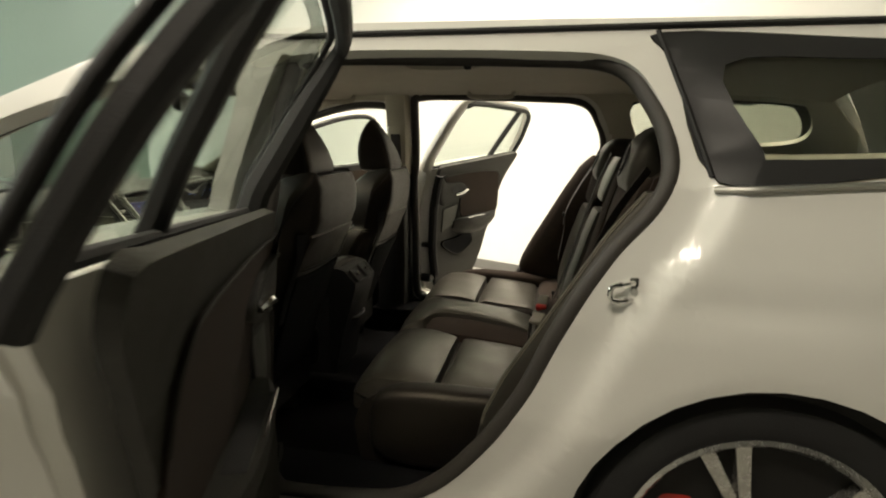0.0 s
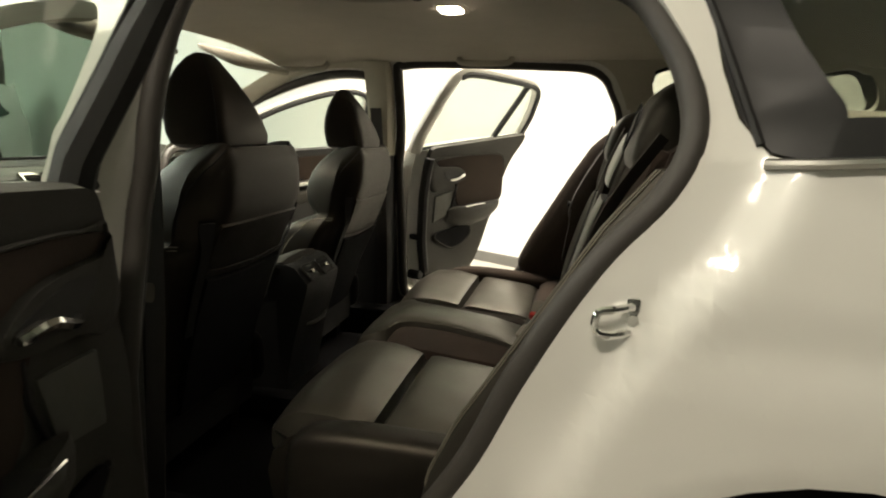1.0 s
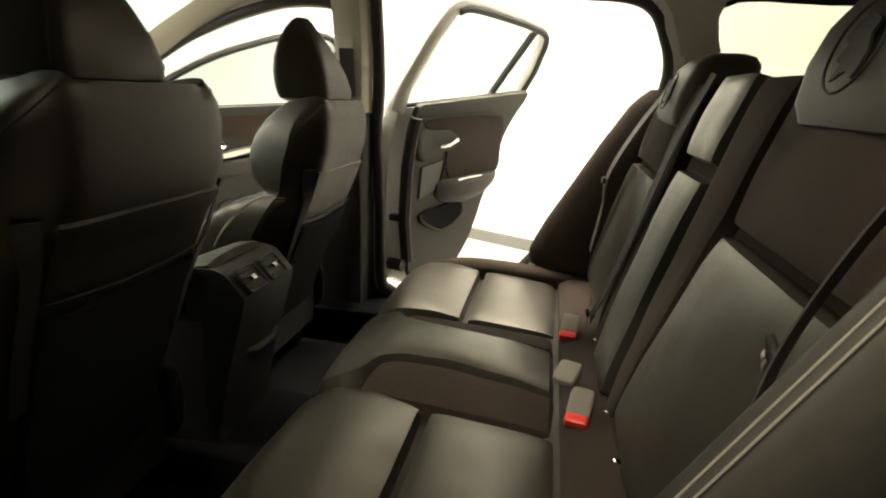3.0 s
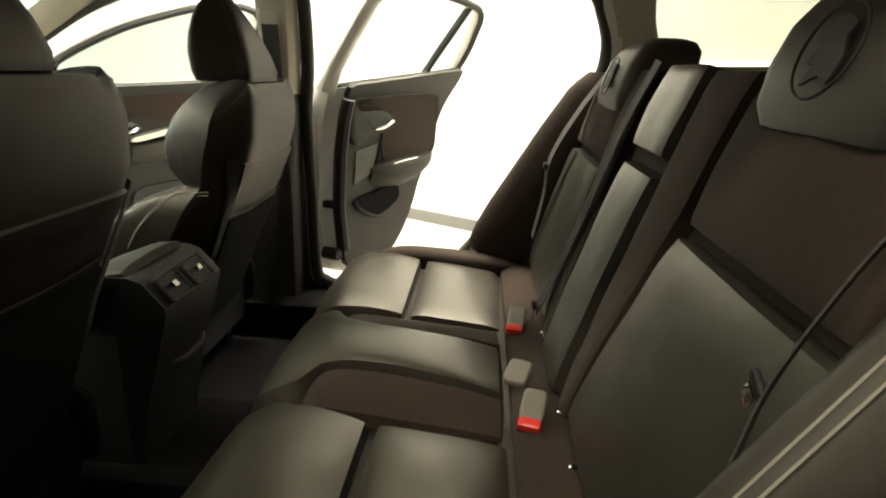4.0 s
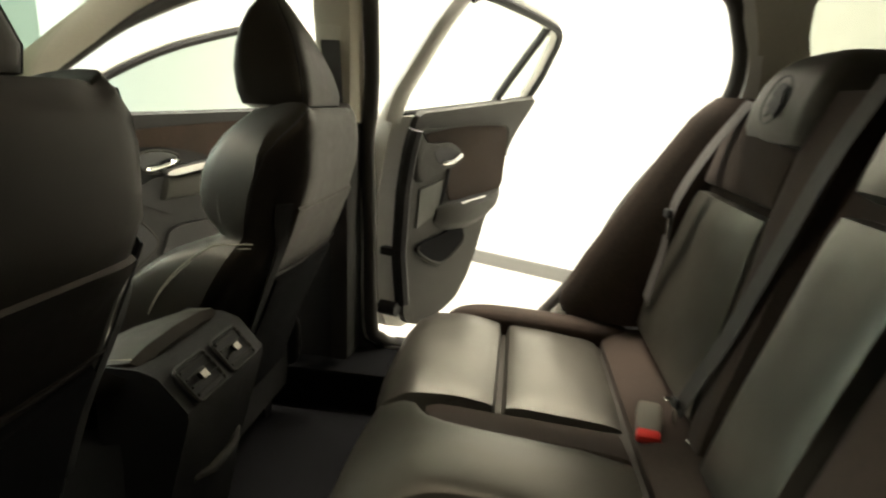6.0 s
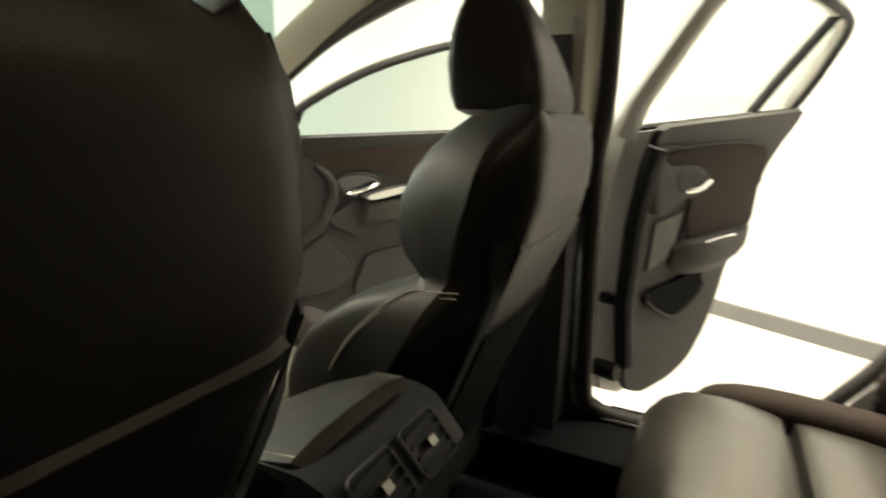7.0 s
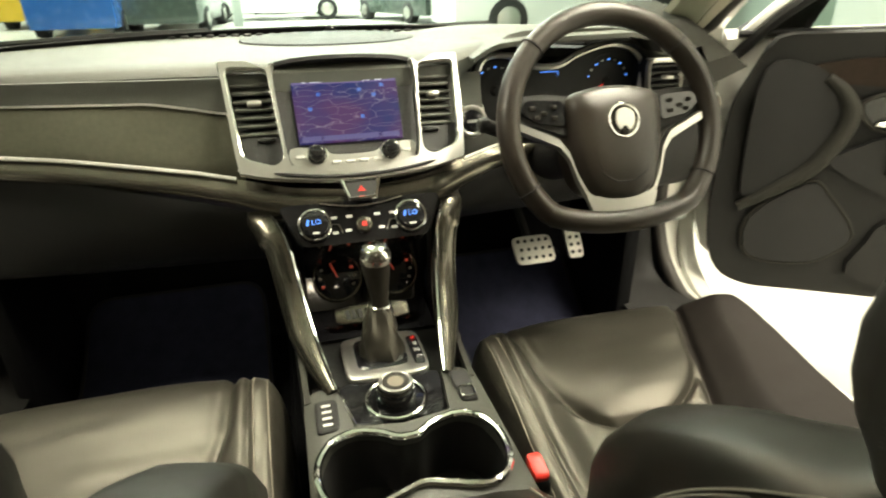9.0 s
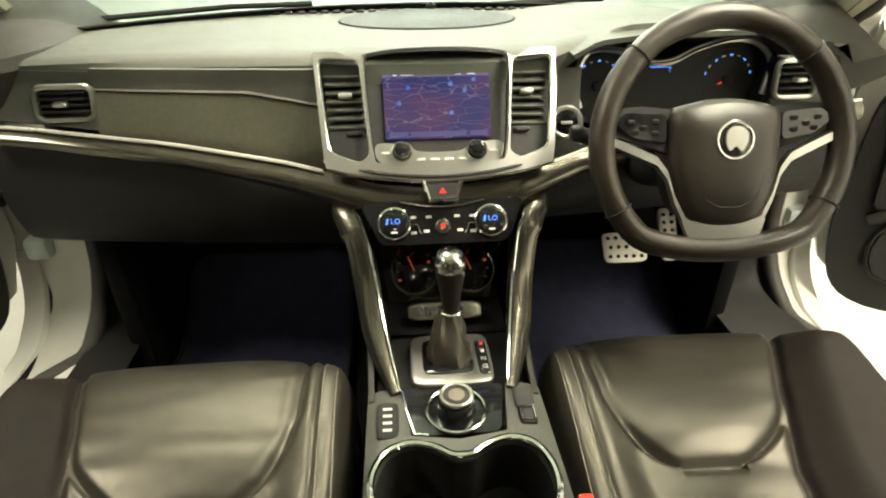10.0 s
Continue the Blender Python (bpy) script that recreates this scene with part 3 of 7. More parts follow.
    ih = [bigger(REAR_HOLE, 0.012), bigger(FRONT_HOLE, 0.012), flat2([(0.335, 1.328), (0.392, 1.145), (0.415, 1.128), (0.7, 1.138), (1.0, 1.158), (1.07, 1.21), (1.03, 1.296), (0.945, 1.328), (0.6, 1.338)])]
    for nm, mt, test, lb in (("pillar_trim", PILLAR, lambda c: c.y > 1.0, "beige plastic pillar trim"), ("lower_trim", PLASTIC, lambda c: c.y < 1.0, "black plastic lower side trim")):
        part(nm, own(panel(inner, ih, lambda u, v: skin(u, v, 0.075), CUT_X, CUT_Z, 0.03, keep=test)), mt, wagon, lb)
    # quarter window
    qg = part("quarter_window", own(panel(bigger(QUARTER_HOLE, -0.001), [], lambda u, v: skin(u, v, 0.014), CUT_X, CUT_Z, 0.004)), GLASS_TINT, wagon, "tinted rear quarter glass")
    qg.visible_shadow = False
    clear = flat2([(0.345, 1.322), (0.40, 1.150), (0.42, 1.135), (0.7, 1.145), (1.0, 1.165), (1.06, 1.21), (1.02, 1.29), (0.94, 1.322), (0.6, 1.332)])
    part("glass_border", own(panel(bigger(QUARTER_HOLE, -0.003), [clear], lambda u, v: skin(u, v, 0.004), CUT_X, CUT_Z, 0.003)), CERAMIC, qg, "black border printed on the glass")
    part("belt_moulding", own(tube([skin(u, 1.078 + (u - 0.32) * 0.062, -0.004) for u in [0.315 + 0.05 * k for k in range(16)]], 0.012, 8, flat=0.6)), SILVER, qg, "satin silver belt moulding")
    part("window_moulding", own(tube([skin(u, z, -0.002) for u, z in [(0.218, 1.402), (0.242, 1.325), (0.270, 1.24), (0.312, 1.10)]], 0.006, 6)), RUBBER, qg)
    # roof gutter strip
    part("roof_gutter", own(tube([skin(x, 1.412 + 0.004 * math.sin(x * 2), -0.004) for x in [-0.85 + 0.1 * k for k in range(20)]], 0.011, 6, flat=0.7)), RUBBER, wagon, "black roof gutter strip")
    # sill tread
    part("sill_plate", own(box(-0.62, 0.83, 0.325, -0.22, 0.905, 0.334, 0.003)), SILVER, wagon, "brushed sill tread plate")
    part("sill_ribs", own(merge(*[box(-0.60, 0.843 + 0.018 * k, 0.334, -0.24, 0.847 + 0.018 * k, 0.337) for k in range(4)])), RUBBER, wagon)
    part("sill_beam", own(box(-1.85, 0.66, 0.205, -0.06, 0.875, 0.325, 0.015)), CARPET, wagon, "black sill cover")
    # striker on the rear door frame
    st = part("striker", own(merge(box(0.164, 0.866, 0.846, 0.182, 0.884, 0.908, 0.004), tube(curve([(0.172, 0.884, 0.897), (0.150, 0.902, 0.896), (0.130, 0.905, 0.892), (0.128, 0.905, 0.868), (0.148, 0.902, 0.863), (0.172, 0.884, 0.864)], 3), 0.0055, 8))), CHROME, wagon, "steel door striker on the painted frame")
    for xx, zz in ((0.173, 0.853), (0.173, 0.880)):
        part("screw", own(cyl((xx, 0.884, zz), (0, 1, 0), 0.008, 0.005, 6)), CHROME, st)

# roof, lining, screens, floor


def roof_z(x, y, top=1.482):
    k = min(1, abs(y) / 0.62)
    z = top - 0.062 * k ** 2.4
    if x < -0.75:
        z -= 0.20 * ((-0.75 - x) / 0.55) ** 2 * 0.45
    if x > 0.6:
        z -= 0.05 * ((x - 0.6) / 0.6) ** 2
    return z


part("roof", patch(lambda u, v: Vector((-1.12 + 2.27 * u, -0.622 + 1.244 * v, roof_z(-1.12 + 2.27 * u, -0.622 + 1.244 * v))), 24, 20, 0.012), PAINT, wagon, "white painted roof")
part("headliner", patch(lambda u, v: Vector((-1.10 + 2.2 * u, -0.61 + 1.22 * v, roof_z(-1.10 + 2.2 * u, -0.61 + 1.22 * v, 1.432))), 24, 20, 0.012), HEADLINER, wagon, "pale grey cloth headliner")


def wind(u, v):
    y = -0.80 + 1.6 * u
    w = 0.80 - 0.20 * v
    yy = (2 * u - 1) * w
    x = -1.98 + 0.86 * v + 0.16 * (2 * u - 1) ** 2
    z = 0.955 + 0.455 * v - 0.03 * (2 * u - 1) ** 2 + 0.05 * math.sin(math.pi * v)
    return Vector((x, yy, z))


ws = part("windscreen", patch(wind, 20, 10, 0.005), GLASS, wagon, "clear curved windscreen")
ws.visible_shadow = False
part("windscreen_border", patch(lambda u, v: wind(0.01 + 0.98 * u, 0.005 + 0.035 * v) + Vector((0.008, 0, -0.004)), 20, 2, 0.003), CERAMIC, ws, "black border at the foot of the windscreen")
part("scuttle", patch(lambda u, v: Vector((-2.14 + 0.2 * v + 0.14 * (2 * u - 1) ** 2, -0.82 + 1.64 * u, 0.925 + 0.005 * v - 0.03 * (2 * u - 1) ** 2)), 16, 3, 0.02), PLASTIC, wagon, "black plastic scuttle below the windscreen")
part("bonnet", patch(lambda u, v: Vector((-3.40 + 1.28 * v + 0.12 * (2 * u - 1) ** 2 * (1 - v), (2 * u - 1) * (0.62 + 0.22 * v), 0.60 + 0.325 * v ** 0.75 - 0.05 * (2 * u - 1) ** 2)), 16, 14, 0.02), PAINT, wagon, "white bonnet")
part("nose", patch(lambda u, v: Vector((-3.44 + 0.10 * (2 * u - 1) ** 2 + 0.04 * v, (2 * u - 1) * 0.70, 0.24 + 0.44 * v)), 14, 6, 0.03), PAINT, wagon, "white front bumper")


def tail(u, v):
    z = 0.28 + 1.13 * v
    x = lerp_table(z, [0.28, 0.5, 0.85, 1.05, 1.25, 1.41], [1.42, 1.50, 1.48, 1.41, 1.29, 1.15])
    return Vector((x - 0.02 * (2 * u - 1) ** 2, (2 * u - 1) * (side(z) - 0.15), z))


tg = [(0.04, 0.01), (0.96, 0.01), (0.96, 0.985), (0.04, 0.985)]
tgw = [(p.x, p.y) for p in rounded([(0.14, 0.70, 0), (0.86, 0.70, 0), (0.84, 0.93, 0), (0.16, 0.93, 0)], 0.05)]
tailgate = part("tailgate", panel([(0, 0), (1, 0), (1, 1), (0, 1)], [tgw], tail, [0.1 * k for k in range(1, 10)], [0.1 * k for k in range(1, 10)], 0.05), PAINT, wagon, "white closed tailgate")
rw = part("rear_window", panel(tgw, [], tail, [0.2, 0.4, 0.6, 0.8], [0.75, 0.8, 0.85, 0.9], 0.004), GLASS_TINT, tailgate, "tinted rear window")
rw.visible_shadow = False
part("carpet", merge(box(-1.98, -0.66, 0.18, -0.02, 0.66, 0.215), box(-0.05, -0.66, 0.18, 1.4, 0.66, 0.24), box(-1.98, -0.16, 0.2, 0.0, 0.16, 0.30, 0.03)), CARPET, wagon, "black carpet with a centre tunnel")
part("underbody", box(-3.2, -0.70, 0.12, 1.35, 0.70, 0.18), LINER, wagon, "dark underbody")
part("bulkhead", patch(lambda u, v: Vector((-1.98 - 0.12 * math.sin(math.pi * v * 0.9), -0.70 + 1.4 * u, 0.2 + 0.72 * v)), 6, 8, 0.02), CARPET, wagon, "black carpeted footwell bulkhead")
part("load_floor", box(0.27, -0.62, 0.50, 1.38, 0.62, 0.53, 0.01), CARPET, wagon, "black carpeted load floor")


def wheel(hx, flip):
    bm = bmesh.new()
    prof = [(0.245, -0.10), (0.262, -0.112), (0.300, -0.118), (0.330, -0.110), (0.346, -0.085), (0.348, 0.0), (0.346, 0.085), (0.330, 0.110), (0.30, 0.118), (0.262, 0.112), (0.245, 0.10)]

    def spin(prof, seg=56):
        return loft([[Vector((r * math.cos(2 * math.pi * k / seg), h, r * math.sin(2 * math.pi * k / seg))) for r, h in prof] for k in range(seg)] +
                    [[Vector((r, h, 0)) for r, h in prof]], caps=False)
    m = Matrix.Translation((hx, 0.80, HUB_Z))

    def own(b):
        b = moved(b, m)
        return b if flip else mirrored(b)
    ty = part("wheel", own(spin(prof)), TYRE, wagon, "low profile tyre on a two-tone alloy wheel")
    part("rim", own(spin([(0.262, 0.108), (0.268, 0.118), (0.258, 0.121), (0.250, 0.112), (0.243, 0.07), (0.240, -0.09), (0.250, -0.105), (0.262, -0.105)])), RIM_CUT, ty, "machined rim lip")
    part("brake_disc", own(cyl((0, 0.0, 0), (0, 1, 0), 0.175, 0.03, 40)), STEEL, ty)
    part("brake_caliper", own(moved(rbox(0.09, 0.07, 0.20, 5, 5), pose(-0.15, 0.04, 0.03))), BRAKE, ty, "red brake caliper")
    part("hub", own(cyl((0, 0.06, 0), (0, 1, 0), 0.065, 0.05, 24, bevel=0.01)), RIM_DARK, ty)
    for k in range(5):
        a = 2 * math.pi * k / 5 + math.pi / 2 + 0.32
        for off in (-0.135, 0.135):
            c0, c1 = a + off * 0.4, a + off
            b = loft([[Vector((r * math.cos(c) - s * w * math.sin(c), h, r * math.sin(c) + s * w * math.cos(c))) for s, h in ((-1, hh - 0.03), (-0.8, hh), (0.8, hh), (1, hh - 0.03))]
                      for r, c, w, hh in ((0.045, c0, 0.013, 0.095), (0.15, (c0 + c1) / 2, 0.014, 0.108), (0.252, c1, 0.018, 0.110))])
            part("spoke", own(b), RIM_CUT, ty, "machined spoke")
    part("wheel_arch_liner", own(moved(patch(lambda u, v: Vector((0.392 * math.cos(math.pi * (1.08 * u - 0.04)), -0.28 + 0.36 * v, 0.392 * math.sin(math.pi * (1.08 * u - 0.04)))), 24, 3, 0.008), Matrix())), LINER, wagon)


for hx in (HUB_X, FRONT_HUB_X):
    for flip in (False, True):
        wheel(hx, flip)

# ---- doors ----


def door_belt(front):
    return (lambda x: 0.935 + 0.045 * (x + 1.8)) if front else (lambda x: 1.005 + 0.075 * (x + 0.68))


def car_door(front, flip, degrees):
    hx, hy = (-1.80, 0.90) if front else (-0.685, 0.90)
    turn = Matrix.Translation((hx, hy, 0)) @ Matrix.Rotation(radians(degrees), 4, "Z") @ Matrix.Translation((-hx, -hy, 0))

    def own(bm):
        bm = moved(bm, turn)
        return bm if flip else mirrored(bm)
    belt = door_belt(front)
    if front:
        x0, x1 = -1.80, -0.79
        low = [(-1.80, belt(-1.8)), (-1.805, 0.55), (-1.77, 0.43), (-1.69, 0.36), (-1.56, 0.335), (-1.0, 0.335), (-0.88, 0.35), (-0.81, 0.41), (-0.785, 0.52), (-0.785, belt(-0.79))]
        arc = [(-1.778, 0.915), (-1.705, 1.002), (-1.617, 1.074), (-1.515, 1.141), (-1.40, 1.200), (-1.27, 1.248), (-1.14, 1.288), (-1.02, 1.308), (-0.92, 1.308), (-0.845, 1.283), (-0.812, 1.22), (-0.790, 1.00)]
    else:
        x0, x1 = -0.68, 0.24
        low = [(-0.68, belt(-0.68)), (-0.685, 0.45), (-0.655, 0.37), (-0.58, 0.338), (-0.42, 0.338), (-0.30, 0.36), (-0.205, 0.425), (-0.12, 0.52), (-0.07, 0.59), (-0.018, 0.675), (0.033, 0.785), (0.09, 0.89),
               (0.147, 0.975), (0.205, 1.035), (0.235, belt(0.235))]
        arc = [(-0.670, 1.00), (-0.655, 1.14), (-0.635, 1.29), (-0.60, 1.345), (-0.50, 1.357), (-0.25, 1.355), (-0.05, 1.35), (0.09, 1.340), (0.160, 1.310), (0.205, 1.25), (0.235, 1.18), (0.240, 1.07)]
    if not front and not flip:
        arc = [(-0.585, 0.99), (-0.580, 1.10), (-0.572, 1.22), (-0.55, 1.32), (-0.50, 1.350)] + arc[5:]
    xs = [x0 + (x1 - x0) * k / 8 for k in range(1, 8)]
    name = "front_door" if front else "rear_door"
    door = part(name, own(panel(low, [], lambda u, v: skin(u, v, -0.002), xs, CUT_Z, 0.05)), PAINT, wagon, "open white door with a dark inner panel")
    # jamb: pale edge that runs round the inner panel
    part("door_shell", own(panel(low, [], lambda u, v: skin(u, v, 0.052), xs, CUT_Z, 0.058 if flip else 0.04)), PAINT_SHADED, door, "white door shell edge")
    # inner panel
    def inset(pts, k):
        cx, cz = sum(p[0] for p in pts) / len(pts), sum(p[1] for p in pts) / len(pts)
        return [(cx + (p[0] - cx) * k, cz + (p[1] - cz) * k) for p in pts]
    lx0 = x0 + (0.06 if front else 0.035)
    trim_out = [(max(p[0], lx0), p[1]) for p in inset(low, 0.955 if flip else 0.99)]
    trim_out[0], trim_out[-1] = (lx0, belt(lx0) + 0.012), (x1 - 0.02, belt(x1) + 0.012)
    if front:
        trim_out = [(-1.715, belt(-1.715) + 0.012), (-1.772, 0.80), (-1.776, 0.55), (-1.766, 0.47), (-1.752, 0.415), (-1.72, 0.376), (-1.66, 0.356), (-1.55, 0.358), (-1.0, 0.360), (-0.89, 0.37), (-0.83, 0.42), (-0.81, 0.52), (x1 - 0.02, belt(x1) + 0.012)]
    if not front and not flip:
        trim_out = [(max(p[0], -0.678), p[1]) for p in inset(low, 0.99)]
        trim_out[-1] = (x1 - 0.02, belt(x1) + 0.012)
        trim_out[:1] = [(-0.54, belt(-0.54) + 0.012), (-0.585, 0.975), (-0.622, 0.90), (-0.658, 0.775), (-0.675, 0.70)]
    part("trim_panel", own(panel([(p.x, p.y) for p in rounded([(a, b, 0) for a, b in trim_out], 0.03, 2)], [], lambda u, v: skin(u, v, 0.108 + 0.012 * math.sin(max(0, min(1, (v - 0.4) / 0.6)) * math.pi)), xs, CUT_Z, 0.02)),
         PLASTIC if front else PLASTIC_GREY, door, "dark grey moulded inner door panel")
    if not front and flip:
        part("edge_seal", own(tube([skin(lx0 - 0.006, z, 0.116) for z in [0.45 + 0.031 * k for k in range(18)]], 0.023, 8)), RUBBER, door, "black rubber seal down the leading edge")

    def on(u, v, o):
        return skin(u, v, 0.111 + 0.012 * math.sin(max(0, min(1, (v - 0.4) / 0.6)) * math.pi) + o)
    W = x1 - x0

    def kept(pts):
        """Keeps an outline on the near rear door's panel, whose leading edge is cut back at the top."""
        if front or flip:
            return pts
        return [(max(a, lerp_table(b, [0.77, 0.90, 0.975, 1.0], [-0.635, -0.605, -0.565, -0.525])), b) for a, b in pts]

    def soft(c, h, n=4.0, o=0.0):
        """A padded swelling over four corners of the panel: lower two, then upper two."""
        (ax, az), (bx, bz), (cx, cz), (dx, dz) = c

        def S(u, v):
            return on((ax * (1 - u) + bx * u) * (1 - v) + (dx * (1 - u) + cx * u) * v, (az * (1 - u) + bz * u) * (1 - v) + (dz * (1 - u) + cz * u) * v, o)
        return own(pillow(S, h, n, 12, 12))
    if front:
        part("suede_insert", own(panel(flat2([(-1.62, 0.862), (-1.56, 0.905), (-0.85, 0.955), (-0.83, 0.90), (-0.86, 0.80), (-1.12, 0.790), (-1.37, 0.845), (-1.52, 0.852)], 4), [], lambda u, v: on(u, v, 0.003), xs, CUT_Z, 0.008)), SUEDE, door, "brown suede door insert")
        part("kick_panel", own(slab(flat2([(-1.722, 0.88), (-1.625, 0.89), (-1.575, 0.84), (-1.556, 0.779), (-1.588, 0.69), (-1.697, 0.590), (-1.722, 0.65)], 4), on, -0.01, 0.009)), RUBBER, door, "black forward panel")
        part("swoosh_rib", own(tube(curve([on(-1.60, 0.868, 0.004), on(-1.555, 0.83, 0.006), on(-1.535, 0.775, 0.008), on(-1.575, 0.677, 0.008), on(-1.64, 0.615, 0.006), on(-1.715, 0.560, 0.002)], 5), [0.012 + 0.008 * math.sin(math.pi * k / 25) for k in range(26)], 10)), PLASTIC_GREY, door, "raised grey rib")
        part("speaker_grille", own(slab(flat2([(-1.685, 0.535), (-1.58, 0.628), (-1.530, 0.60), (-1.463, 0.514), (-1.50, 0.460), (-1.56, 0.435), (-1.668, 0.443)], 3), on, -0.01, 0.009)), RUBBER, door, "black speaker grille")
        part("grille_rim", own(tube([on(p[0], p[1], 0.004) for p in flat2([(-1.690, 0.535), (-1.58, 0.634), (-1.526, 0.604), (-1.458, 0.514), (-1.497, 0.455), (-1.56, 0.430), (-1.672, 0.438)], 3)], 0.004, 6, closed=True)), PLASTIC_GREY, door)
        part("handle_recess", own(slab(flat2([(-1.515, 0.815), (-1.45, 0.835), (-1.375, 0.818), (-1.368, 0.785), (-1.41, 0.766), (-1.48, 0.768)], 4), on, -0.004, 0.010)), GLOSS, door, "dark handle recess")
        part("recess_rim", own(tube([on(p[0], p[1], 0.006) for p in flat2([(-1.520, 0.816), (-1.45, 0.840), (-1.370, 0.822), (-1.362, 0.785), (-1.41, 0.760), (-1.485, 0.763)], 4)], 0.005, 6, closed=True)), PLASTIC_GREY, door)
        part("door_handle", own(tube(curve([on(-1.484, 0.772, 0.010), on(-1.44, 0.782, 0.024), on(-1.40, 0.795, 0.026), on(-1.372, 0.805, 0.012)], 4), [0.006] + [0.010] * 11 + [0.009], 8, flat=0.8)), CHROME, door, "chrome inner door handle")
        part("armrest", soft([(-1.46, 0.655), (-0.98, 0.70), (-0.96, 0.785), (-1.44, 0.745)], 0.055, 3.5, -0.005), PLASTIC_GREY, door, "padded armrest")
        part("pull_cup", own(slab(flat2([(-1.548, 0.680), (-1.50, 0.722), (-1.44, 0.745), (-1.32, 0.735), (-1.30, 0.69), (-1.40, 0.672), (-1.40, 0.61), (-1.45, 0.625)], 4), on, -0.01, 0.012)), RUBBER, door, "dark pull recess")
        part("switch_panel", own(slab(flat2([(-1.415, 0.770), (-1.24, 0.800), (-1.08, 0.812), (-1.08, 0.796), (-1.24, 0.780), (-1.40, 0.752)], 3), on, 0.0, 0.052)), SILVER, door, "silver switch strip")
        part("door_pocket", own(slab(flat2([(-1.42, 0.40), (-1.43, 0.50), (-1.36, 0.56), (-1.0, 0.56), (-0.95, 0.48), (-0.98, 0.40)], 4), on, -0.01, 0.014)), PLASTIC, door, "black door pocket")
        part("mirror_triangle", own(panel([(-1.775, 0.945), (-1.60, 1.07), (-1.64, 0.945)], [], lambda u, v: skin(u, v, 0.03), [], [1.0, 1.03, 1.05], 0.04)), PLASTIC, door, "black mirror corner piece")
    else:
        part("suede_insert", own(panel(kept(flat2([(-0.585, 0.952), (-0.50, 0.972), (-0.38, 0.980), (-0.20, 0.982), (-0.05, 0.978), (0.015, 0.955), (0.055, 0.83), (0.035, 0.735), (-0.16, 0.722), (-0.37, 0.735), (-0.40, 0.83), (-0.46, 0.90)], 3)), [], lambda u, v: on(u, v, 0.003), xs, CUT_Z, 0.008)), SUEDE, door, "brown suede door insert")
        part("insert_edge", own(tube([on(p[0], p[1], 0.005) for p in kept(flat2([(-0.59, 0.956), (-0.50, 0.976), (-0.38, 0.985), (-0.20, 0.987), (-0.05, 0.983), (0.020, 0.958), (0.060, 0.83), (0.040, 0.730)], 4)[:-8])], 0.003, 6)), PLASTIC_GREY, door)
        part("handle_bezel", own(loft([[on(-0.47 + (p[0] + 0.47) * k, 0.885 + (p[1] - 0.885) * k, o) for p in kept(flat2([(-0.64, 0.958), (-0.575, 0.935), (-0.42, 0.930), (-0.335, 0.885), (-0.385, 0.856), (-0.50, 0.840), (-0.575, 0.818), (-0.62, 0.86)], 4))] for k, o in ((1.04, -0.004), (1.02, 0.008), (0.97, 0.014), (0.85, 0.015))])), PLASTIC_GREY, door, "grey handle surround")
        part("handle_recess", own(slab(flat2([(-0.535, 0.908), (-0.468, 0.920), (-0.39, 0.904), (-0.358, 0.884), (-0.40, 0.868), (-0.485, 0.866)], 4), on, 0.0, 0.0165)), RUBBER, door, "dark handle recess")
        part("door_handle", own(tube(curve([on(-0.485, 0.870, 0.018), on(-0.44, 0.876, 0.030), on(-0.395, 0.892, 0.030), on(-0.362, 0.884, 0.018)], 4), [0.006] + [0.011] * 11 + [0.009], 8, flat=0.8)), CHROME, door, "chrome inner door handle")
        part("panel_seam", own(tube([on(-0.395, 0.848, 0.002), on(-0.408, 0.79, 0.002), on(-0.44, 0.715, 0.002)], 0.004, 6)), PLASTIC, door)
        part("pull_scoop", soft([(-0.585, 0.665), (-0.45, 0.70), (-0.415, 0.820), (-0.575, 0.800)], 0.004, 5.0, -0.001), DASH_PAD, door, "darker scooped panel below the handle")
        part("armrest", own(loft([[on(x, z + dz * h, o) for dz, o in ((0.5, 0.0), (0.5, d * 0.8), (0.35, d), (-0.2, d * 0.92), (-0.5, d * 0.45), (-0.62, 0.0))] for x, z, h, d in ((-0.470, 0.700, 0.04, 0.010), (-0.43, 0.695, 0.075, 0.036), (-0.36, 0.688, 0.092, 0.052), (-0.25, 0.682, 0.100, 0.056), (-0.14, 0.688, 0.090, 0.052), (-0.06, 0.700, 0.072, 0.040), (0.01, 0.712, 0.050, 0.016))])), PLASTIC_GREY, door, "padded armrest")
        part("pull_cup", own(slab(flat2([(-0.37, 0.7335), (-0.27, 0.7380), (-0.16, 0.7375), (-0.12, 0.7340), (-0.16, 0.7305), (-0.33, 0.7290)], 4), on, 0.012, 0.046)), RUBBER, door, "dark pull slot")
        part("slot_trim", own(tube([on(-0.38, 0.734, 0.050), on(-0.30, 0.738, 0.053), on(-0.20, 0.737, 0.053)], 0.003, 6)), CHROME, door)
        pocket = flat2([(-0.570, 0.602), (-0.535, 0.622), (-0.43, 0.626), (-0.345, 0.636), (-0.268, 0.622), (-0.262, 0.580), (-0.312, 0.552), (-0.415, 0.528), (-0.50, 0.556)], 4)
        # no real hollow: a near-black plate gives the pocket its inner shade
        part("door_pocket", own(slab(pocket, on, -0.01, 0.009)), CARPET, door, "dark plate for the shaded hollow of the door pocket")
        part("pocket_lip", own(tube([on(p[0], p[1], 0.008) for p in pocket[18:] + pocket[:3]], 0.006, 8)), PLASTIC_GREY, door, "grey lip under the door pocket")
